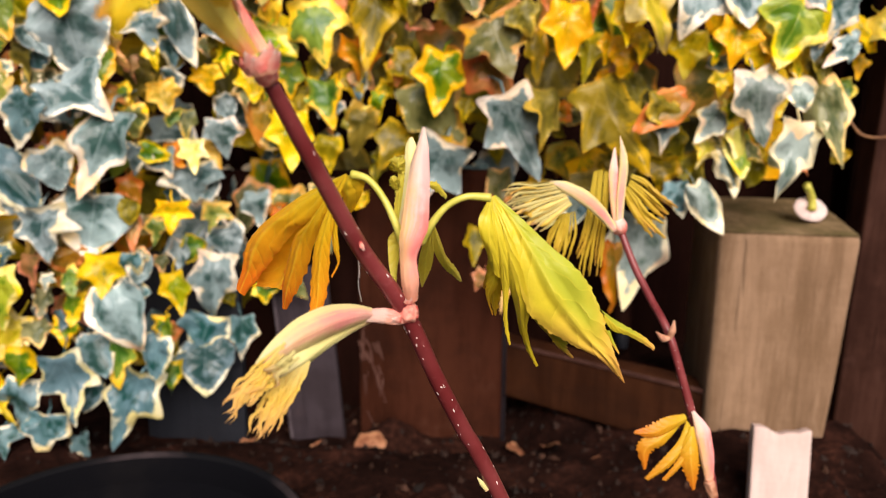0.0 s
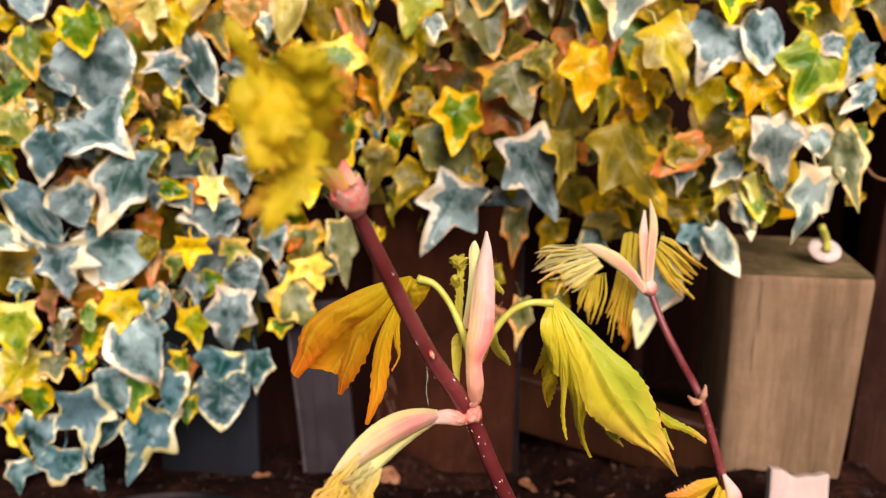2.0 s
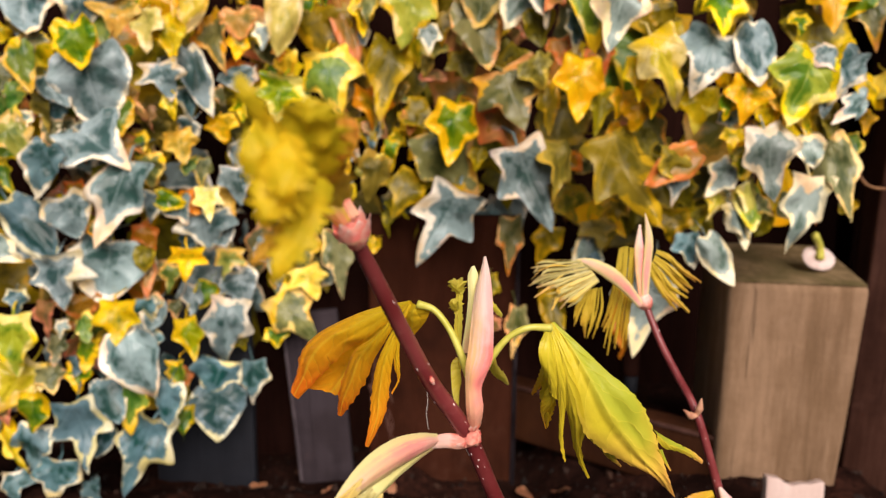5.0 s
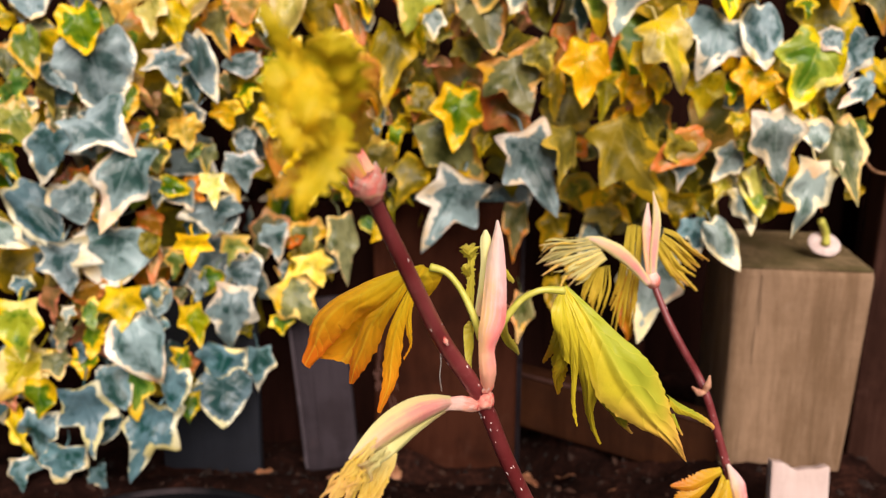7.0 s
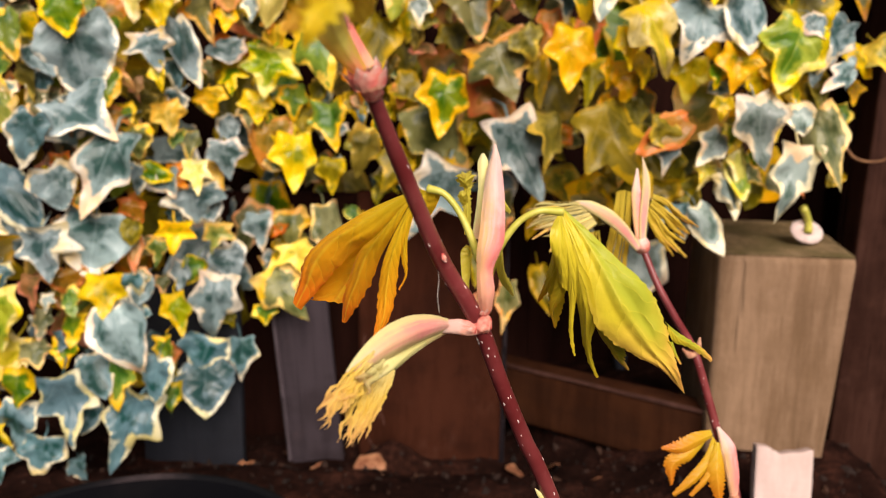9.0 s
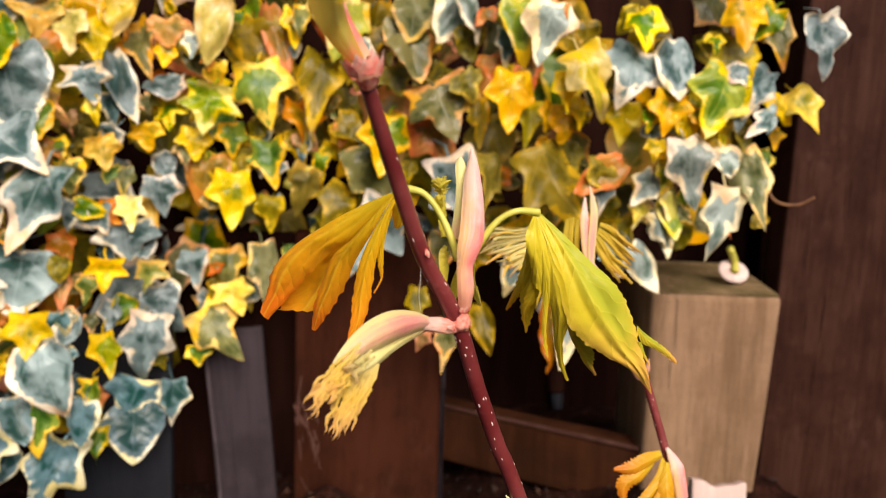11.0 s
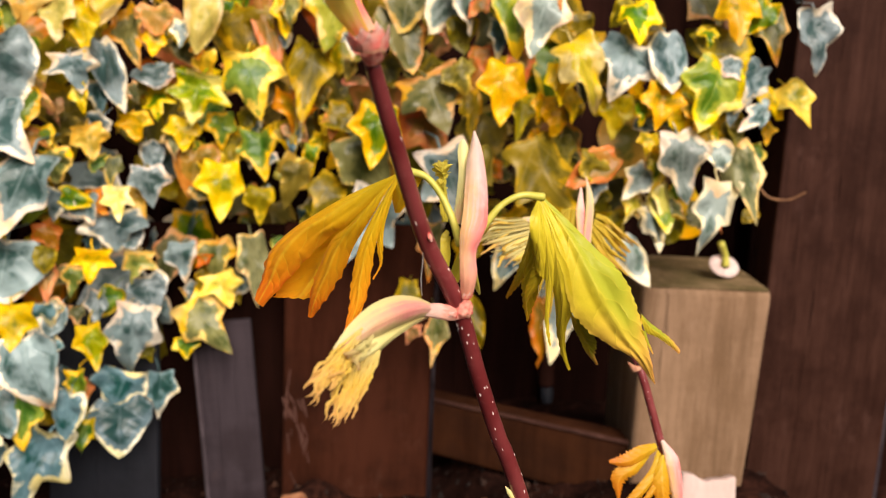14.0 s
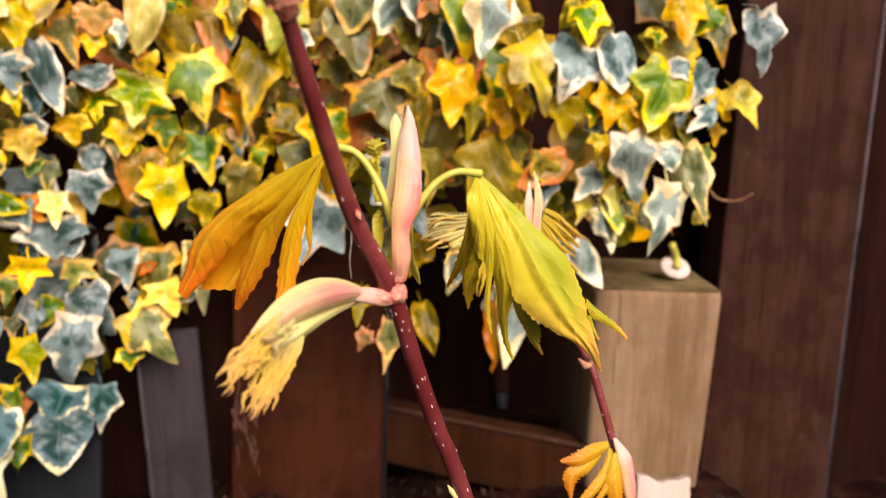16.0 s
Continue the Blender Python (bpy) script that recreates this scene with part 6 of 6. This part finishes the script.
blades("leaf", M_FRILL, "tiny folded golden leaf", [
    ([(0.0121, 0.1720, 0.3073), (0.0111, 0.1720, 0.3056), (0.0112, 0.1710, 0.3024), (0.0117, 0.1700, 0.2992), (0.0125, 0.1690, 0.2967)],
     [(0.0125, 0.1730, 0.3069), (0.0121, 0.1740, 0.3034), (0.0120, 0.1730, 0.3002), (0.0123, 0.1710, 0.2984), (0.0127, 0.1690, 0.2967)], dict(bulge=0.5, seed=3.0)),
    ([(0.0126, 0.1740, 0.3057), (0.0124, 0.1740, 0.3028), (0.0122, 0.1720, 0.3004), (0.0126, 0.1690, 0.2972)],
     [(0.0134, 0.1740, 0.3057), (0.0131, 0.1730, 0.3025), (0.0129, 0.1710, 0.2995), (0.0129, 0.1690, 0.2969)], dict(bulge=0.4, seed=4.0)),])
blades("leaf", M_FRILL, "small yellow-green leaf beside the bud", [
    ([(0.0189, 0.1820, 0.3058), (0.0170, 0.1880, 0.3002), (0.0161, 0.1930, 0.2951), (0.0163, 0.1960, 0.2910), (0.0166, 0.1980, 0.2887)],
     [(0.0201, 0.1820, 0.3053), (0.0197, 0.1880, 0.2996), (0.0192, 0.1930, 0.2952), (0.0181, 0.1960, 0.2917), (0.0169, 0.1980, 0.2887)], dict(bulge=0.25, serr=0.12, ragged=0.4, seed=5.0)),
    ([(0.0194, 0.1820, 0.3064), (0.0197, 0.1900, 0.2991), (0.0217, 0.2000, 0.2929), (0.0237, 0.2060, 0.2895), (0.0258, 0.2100, 0.2866)],
     [(0.0199, 0.1820, 0.3069), (0.0213, 0.1900, 0.3011), (0.0225, 0.1990, 0.2957), (0.0249, 0.2060, 0.2909), (0.0261, 0.2100, 0.2873)], dict(bulge=0.25, serr=0.2, ragged=0.3, seed=6.0)),
    ([(0.0185, 0.1840, 0.3143), (0.0199, 0.1860, 0.3132), (0.0222, 0.1880, 0.3111)],
     [(0.0184, 0.1840, 0.3154), (0.0203, 0.1860, 0.3150), (0.0219, 0.1880, 0.3126)], dict(bulge=0.3, serr=0.3, ragged=0.1, teeth=4, seed=7.0)),])
pod("side_bud", [(0.0323, 0.1870, 0.2429), (0.0311, 0.1865, 0.2450), (0.0300, 0.1860, 0.2467)], (0.00049, 0.00061, 0.00012), M_CREAM, 0.8, "tiny pale side bud")
pod("leaf_scar", [(0.0073, 0.1582, 0.3083), (0.0076, 0.1580, 0.3074), (0.0080, 0.1582, 0.3066)], (0.00020, 0.00050, 0.00010), M_NODE, 0.5, "pale leaf scar")

# top node: dry collar, pink leaf bases and the leaf that hangs close to the viewer
knob((-0.0041, 0.1405, 0.3374), 0.00174, (1.0, 1.0, 1.0), 5.0, "swollen red-pink node under the dry cup")
torn_collar((-0.0046, 0.1390, 0.3390), (-0.3, -0.1, 1.0), 0.00245, 7, 6, 1.0, 1.25, M_CUP, "cup_scale", "split papery pink bud cup with white edges")
torn_collar((-0.0042, 0.1390, 0.3383), (-0.3, -0.1, 1.0), 0.00232, 6, 11, 0.7, 1.2, M_CUP, "cup_scale", "pale papery outer bud scales")
blades("bud_scale", M_CUP, "thin upright pale pink scale", [
    ([(-0.0057, 0.1410, 0.3402), (-0.0069, 0.1410, 0.3432), (-0.0079, 0.1410, 0.3464), (-0.0085, 0.1400, 0.3487), (-0.0095, 0.1390, 0.3513)],
     [(-0.0036, 0.1410, 0.3413), (-0.0052, 0.1410, 0.3439), (-0.0066, 0.1410, 0.3463), (-0.0075, 0.1400, 0.3483), (-0.0092, 0.1390, 0.3514)], dict(bulge=0.2, seed=2.0)),])
blades("leaf_base", M_ROSE, "broad lime leaf base with an orange edge", [
    ([(-0.0069, 0.1390, 0.3397), (-0.0091, 0.1380, 0.3417), (-0.0116, 0.1360, 0.3445), (-0.0127, 0.1310, 0.3468), (-0.0128, 0.1240, 0.3493), (-0.0105, 0.1100, 0.3518)],
     [(-0.0047, 0.1390, 0.3406), (-0.0064, 0.1385, 0.3439), (-0.0076, 0.1370, 0.3469), (-0.0081, 0.1320, 0.3502), (-0.0090, 0.1240, 0.3530), (-0.0083, 0.1100, 0.3535)], dict(bulge=0.32, vein=0.08, seed=1.0)),])
blades("leaf", M_TOP, "hanging yellow-green young leaf close to the viewer", [
    ([(-0.0065, 0.1010, 0.3520), (-0.0079, 0.0970, 0.3558), (-0.0089, 0.0940, 0.3587), (-0.0096, 0.0935, 0.3605), (-0.0092, 0.0935, 0.3617)],
     [(-0.0044, 0.1010, 0.3543), (-0.0059, 0.0970, 0.3569), (-0.0070, 0.0940, 0.3591), (-0.0080, 0.0935, 0.3609), (-0.0090, 0.0935, 0.3618)], dict(bulge=0.16, serr=0.45, ragged=0.0, teeth=6, lumps=0.16, seed=1.0)),
    ([(-0.0045, 0.1000, 0.3537), (-0.0068, 0.0960, 0.3568), (-0.0084, 0.0930, 0.3566), (-0.0093, 0.0925, 0.3543)],
     [(-0.0047, 0.0990, 0.3509), (-0.0065, 0.0950, 0.3508), (-0.0084, 0.0930, 0.3518), (-0.0093, 0.0925, 0.3539)], dict(bulge=0.22, serr=0.45, ragged=0.0, teeth=6, lumps=0.16, seed=2.0)),
    ([(-0.0058, 0.0980, 0.3538), (-0.0079, 0.0945, 0.3528), (-0.0081, 0.0925, 0.3502), (-0.0076, 0.0925, 0.3481), (-0.0071, 0.0930, 0.3473)],
     [(-0.0029, 0.0990, 0.3516), (-0.0035, 0.0950, 0.3493), (-0.0049, 0.0925, 0.3485), (-0.0061, 0.0925, 0.3481), (-0.0068, 0.0930, 0.3472)], dict(bulge=0.25, serr=0.45, ragged=0.0, teeth=7, lumps=0.16, seed=3.0)),
    ([(-0.0059, 0.1040, 0.3504), (-0.0061, 0.0990, 0.3481), (-0.0064, 0.0960, 0.3461), (-0.0070, 0.0945, 0.3438), (-0.0072, 0.0950, 0.3415)],
     [(-0.0020, 0.1040, 0.3502), (-0.0020, 0.0990, 0.3476), (-0.0031, 0.0960, 0.3448), (-0.0051, 0.0945, 0.3428), (-0.0068, 0.0950, 0.3411)], dict(bulge=0.18, serr=0.45, ragged=0.0, teeth=8, lumps=0.16, seed=4.0)),
    ([(-0.0071, 0.1060, 0.3521), (-0.0078, 0.1030, 0.3558), (-0.0058, 0.1000, 0.3587), (-0.0036, 0.0990, 0.3597)],
     [(-0.0021, 0.1070, 0.3515), (-0.0007, 0.1030, 0.3553), (-0.0012, 0.1000, 0.3582), (-0.0030, 0.0990, 0.3595)], dict(bulge=0.2, serr=0.45, ragged=0.0, teeth=6, lumps=0.16, seed=5.0)),
    ([(-0.0065, 0.0970, 0.3557), (-0.0073, 0.0940, 0.3537), (-0.0064, 0.0915, 0.3517), (-0.0052, 0.0920, 0.3498)],
     [(-0.0039, 0.0970, 0.3553), (-0.0028, 0.0940, 0.3532), (-0.0032, 0.0915, 0.3513), (-0.0049, 0.0920, 0.3497)], dict(bulge=0.28, serr=0.45, ragged=0.0, teeth=5, lumps=0.16, seed=6.0)),])
blades("leaf", M_ORANGE, "hanging amber young leaf close to the viewer", [
    ([(-0.0065, 0.1130, 0.3518), (-0.0041, 0.1100, 0.3565), (-0.0014, 0.1080, 0.3577), (0.0004, 0.1070, 0.3566)],
     [(-0.0039, 0.1130, 0.3494), (-0.0015, 0.1100, 0.3517), (0.0001, 0.1080, 0.3541), (0.0006, 0.1070, 0.3562)], dict(bulge=0.2, serr=0.45, ragged=0.0, teeth=6, lumps=0.16, seed=1.0)),
    ([(-0.0069, 0.1040, 0.3479), (-0.0078, 0.1000, 0.3464), (-0.0090, 0.0980, 0.3447), (-0.0097, 0.0970, 0.3430)],
     [(-0.0047, 0.1040, 0.3467), (-0.0060, 0.1000, 0.3445), (-0.0079, 0.0980, 0.3432), (-0.0095, 0.0970, 0.3428)], dict(bulge=0.2, serr=0.45, ragged=0.0, teeth=6, lumps=0.16, seed=2.0, tone=0.6)),
    ([(-0.0053, 0.1200, 0.3458), (-0.0065, 0.1130, 0.3502), (-0.0056, 0.1080, 0.3533), (-0.0038, 0.1060, 0.3546)],
     [(-0.0020, 0.1200, 0.3475), (-0.0015, 0.1130, 0.3508), (-0.0021, 0.1080, 0.3531), (-0.0034, 0.1060, 0.3545)], dict(bulge=0.26, serr=0.45, ragged=0.0, teeth=5, lumps=0.16, seed=3.0, tone=0.9)),])

# ---- second stem
SIDE_R = (0.00138, 0.00146, 0.00151, 0.00153, 0.00161, 0.00168, 0.00167, 0.00191, 0.00209)
side_stem, side_line = stem([(0.0906, 0.3320, 0.2764), (0.0958, 0.3250, 0.2624), (0.1008, 0.3150, 0.2514), (0.1053, 0.3030, 0.2414), (0.1122, 0.3000, 0.2205), (0.1188, 0.2970, 0.1989), (0.1248, 0.2950, 0.1787), (0.1370, 0.2890, 0.0900), (0.1400, 0.2890, -0.0100)], SIDE_R, "slender dark red stem")
lenticels(side_line, SIDE_R, 16, 9, side_stem)
pod("side_bud", [(0.1050, 0.3000, 0.2411), (0.1022, 0.2990, 0.2412), (0.0991, 0.2980, 0.2439)], (0.00082, 0.00144, 0.00031), M_HUSK, 1.0, "small tan side bud")
pod("side_bud", [(0.1046, 0.3000, 0.2411), (0.1053, 0.2990, 0.2441), (0.1054, 0.2980, 0.2484)], (0.00103, 0.00144, 0.00031), M_HUSK, 0.8, "small tan side bud")
pod("bud_collar", [(0.0914, 0.3310, 0.2743), (0.0902, 0.3300, 0.2768), (0.0891, 0.3300, 0.2796)], (0.00205, 0.00318, 0.00250), M_NODE, 0.9, "red-pink collar")
pod("bud_scale", [(0.0893, 0.3300, 0.2763), (0.0881, 0.3330, 0.2879), (0.0879, 0.3360, 0.2978), (0.0882, 0.3380, 0.3075)], (0.00126, 0.00181, 0.00201, 0.00038), M_BRACT, 0.5, "upright cream bud scale")
pod("bud_scale", [(0.0900, 0.3290, 0.2765), (0.0904, 0.3320, 0.2881), (0.0916, 0.3350, 0.2987), (0.0916, 0.3370, 0.3047), (0.0903, 0.3390, 0.3121)], (0.00126, 0.00180, 0.00182, 0.00146, 0.00019), M_PINK, 0.5, "upright pink bud scale")
pod("bud_scale", [(0.0882, 0.3280, 0.2758), (0.0820, 0.3270, 0.2832), (0.0747, 0.3260, 0.2895), (0.0671, 0.3260, 0.2935), (0.0614, 0.3260, 0.2952)], (0.00141, 0.00230, 0.00283, 0.00213, 0.00036), M_PINK, 0.55, "arched pink bud scale")
TASSEL = ([(0.0650, 0.3260, 0.2955), (0.0544, 0.3250, 0.2947), (0.0456, 0.3240, 0.2954), (0.0404, 0.3230, 0.2933)],
          [(0.0670, 0.3260, 0.2911), (0.0568, 0.3250, 0.2887), (0.0494, 0.3240, 0.2864), (0.0443, 0.3230, 0.2845)],
          [(0.0707, 0.3260, 0.2860), (0.0655, 0.3250, 0.2808), (0.0620, 0.3240, 0.2778), (0.0578, 0.3230, 0.2750)])
strands("tassel_leaf", M_TASSEL, "pale tassel of unopened leaf lobes", *TASSEL, 15, 3)
strands("tassel_leaf", M_TUFT, "golden tassel strands", *TASSEL, 9, 8, 0.6, 0.0012)
strands("leaf", M_SHADE, "hanging folded golden leaf", [(0.0666, 0.3300, 0.2819), (0.0632, 0.3300, 0.2770), (0.0617, 0.3300, 0.2742), (0.0609, 0.3300, 0.2710)],
    [(0.0692, 0.3300, 0.2823), (0.0678, 0.3300, 0.2736), (0.0667, 0.3300, 0.2678), (0.0667, 0.3300, 0.2631)],
    [(0.0724, 0.3300, 0.2831), (0.0732, 0.3300, 0.2748), (0.0724, 0.3300, 0.2678), (0.0708, 0.3300, 0.2617)], 8, 11, 0.95, 0.0005)
strands("leaf", M_SHADE, "long hanging folded gold leaf with thin tips", [(0.0798, 0.3360, 0.2981), (0.0779, 0.3360, 0.2806), (0.0753, 0.3360, 0.2677), (0.0730, 0.3360, 0.2588)],
    [(0.0827, 0.3360, 0.2990), (0.0822, 0.3360, 0.2783), (0.0804, 0.3360, 0.2630), (0.0788, 0.3360, 0.2524)],
    [(0.0866, 0.3360, 0.2977), (0.0865, 0.3360, 0.2784), (0.0859, 0.3360, 0.2642), (0.0859, 0.3360, 0.2508)], 9, 14, 0.95, 0.0006)
strands("leaf", M_SHADE, "hanging folded bronze-gold leaf", [(0.0961, 0.3400, 0.2968), (0.1017, 0.3400, 0.2946), (0.1077, 0.3390, 0.2901), (0.1157, 0.3380, 0.2839)],
    [(0.0950, 0.3400, 0.2922), (0.1008, 0.3400, 0.2876), (0.1060, 0.3390, 0.2822), (0.1120, 0.3380, 0.2773)],
    [(0.0928, 0.3400, 0.2898), (0.0951, 0.3400, 0.2833), (0.0994, 0.3390, 0.2765), (0.1062, 0.3380, 0.2678)], 9, 17, 1.0, 0.0006)
# low bud on the second stem
pod("bud_scale", [(0.1227, 0.2945, 0.1833), (0.1208, 0.2940, 0.1946), (0.1183, 0.2950, 0.2057), (0.1143, 0.2960, 0.2136)], (0.00121, 0.00261, 0.00302, 0.00061), M_BRACT, 0.6, "pink bud scale")
pod("bud_collar", [(0.1242, 0.2940, 0.1798), (0.1229, 0.2935, 0.1829), (0.1218, 0.2930, 0.1865)], (0.00181, 0.00221, 0.00181), M_HUSK, 0.9, "tan bud collar")
blades("leaf", M_LOW, "half-open orange and gold young leaf", [
    ([(0.1108, 0.2940, 0.2134), (0.1036, 0.2920, 0.2131), (0.0971, 0.2900, 0.2108), (0.0910, 0.2890, 0.2085)],
     [(0.1117, 0.2940, 0.2104), (0.1061, 0.2920, 0.2077), (0.0995, 0.2900, 0.2054), (0.0916, 0.2890, 0.2073)], dict(bulge=0.2, serr=0.2, ragged=0.4, seed=1.0)),
    ([(0.1069, 0.2940, 0.2094), (0.0980, 0.2910, 0.2067), (0.0930, 0.2900, 0.2021), (0.0957, 0.2890, 0.1932)],
     [(0.1091, 0.2940, 0.2081), (0.1033, 0.2910, 0.2026), (0.0982, 0.2900, 0.1999), (0.0965, 0.2890, 0.1935)], dict(bulge=0.2, serr=0.25, ragged=0.3, seed=2.0)),
    ([(0.1114, 0.2930, 0.2111), (0.1082, 0.2910, 0.2041), (0.1019, 0.2890, 0.1970), (0.0960, 0.2880, 0.1903)],
     [(0.1125, 0.2930, 0.2100), (0.1112, 0.2910, 0.2007), (0.1054, 0.2890, 0.1945), (0.0976, 0.2880, 0.1892)], dict(bulge=0.25, serr=0.15, ragged=0.5, seed=3.0, tone=0.6)),
    ([(0.1121, 0.2930, 0.2100), (0.1105, 0.2900, 0.2023), (0.1069, 0.2880, 0.1965), (0.1021, 0.2870, 0.1903)],
     [(0.1129, 0.2930, 0.2095), (0.1129, 0.2900, 0.2012), (0.1093, 0.2880, 0.1954), (0.1040, 0.2870, 0.1899)], dict(bulge=0.25, serr=0.15, ragged=0.5, seed=4.0, tone=0.7)),
    ([(0.1123, 0.2920, 0.2093), (0.1089, 0.2890, 0.2006), (0.1098, 0.2880, 0.1942), (0.1137, 0.2870, 0.1861)],
     [(0.1139, 0.2920, 0.2094), (0.1154, 0.2890, 0.2006), (0.1158, 0.2880, 0.1943), (0.1147, 0.2870, 0.1863)], dict(bulge=0.2, serr=0.2, ragged=0.4, seed=5.0)),])

# fine thread beside the main stem
bm = bmesh.new()
tube(bm, [(0.0065, 0.1600, 0.3066), (0.0067, 0.1610, 0.3021), (0.0065, 0.1610, 0.2994), (0.0069, 0.1620, 0.2959)], (0.00006, 0.00006, 0.00006, 0.00006), 20, 5)
grow("silk_thread", bm, M_SILK, "single pale silk thread")

# dark hose end hanging in the gap under the ivy
hose = thing("hose_end", (0.1975, 0.7900, 0.1012), "thin black hose end with a blue-grey tip hanging under the ivy", "hose")
bm = bmesh.new()
tube(bm, [(0.1960, 0.8000, 0.1344), (0.1965, 0.7920, 0.1066), (0.1980, 0.7900, 0.0761)], (0.009, 0.010, 0.009), 16, 14)
under(part("sleeve", bm, M_DARK, label="black sleeve"), hose)
bm = bmesh.new()
tube(bm, [(0.1980, 0.7900, 0.0773), (0.1988, 0.7890, 0.0680), (0.1998, 0.7890, 0.0583)], (0.0075, 0.0070, 0.0055), 8, 14)
under(part("tip", bm, M_SLATE, label="blue-grey tip"), hose)
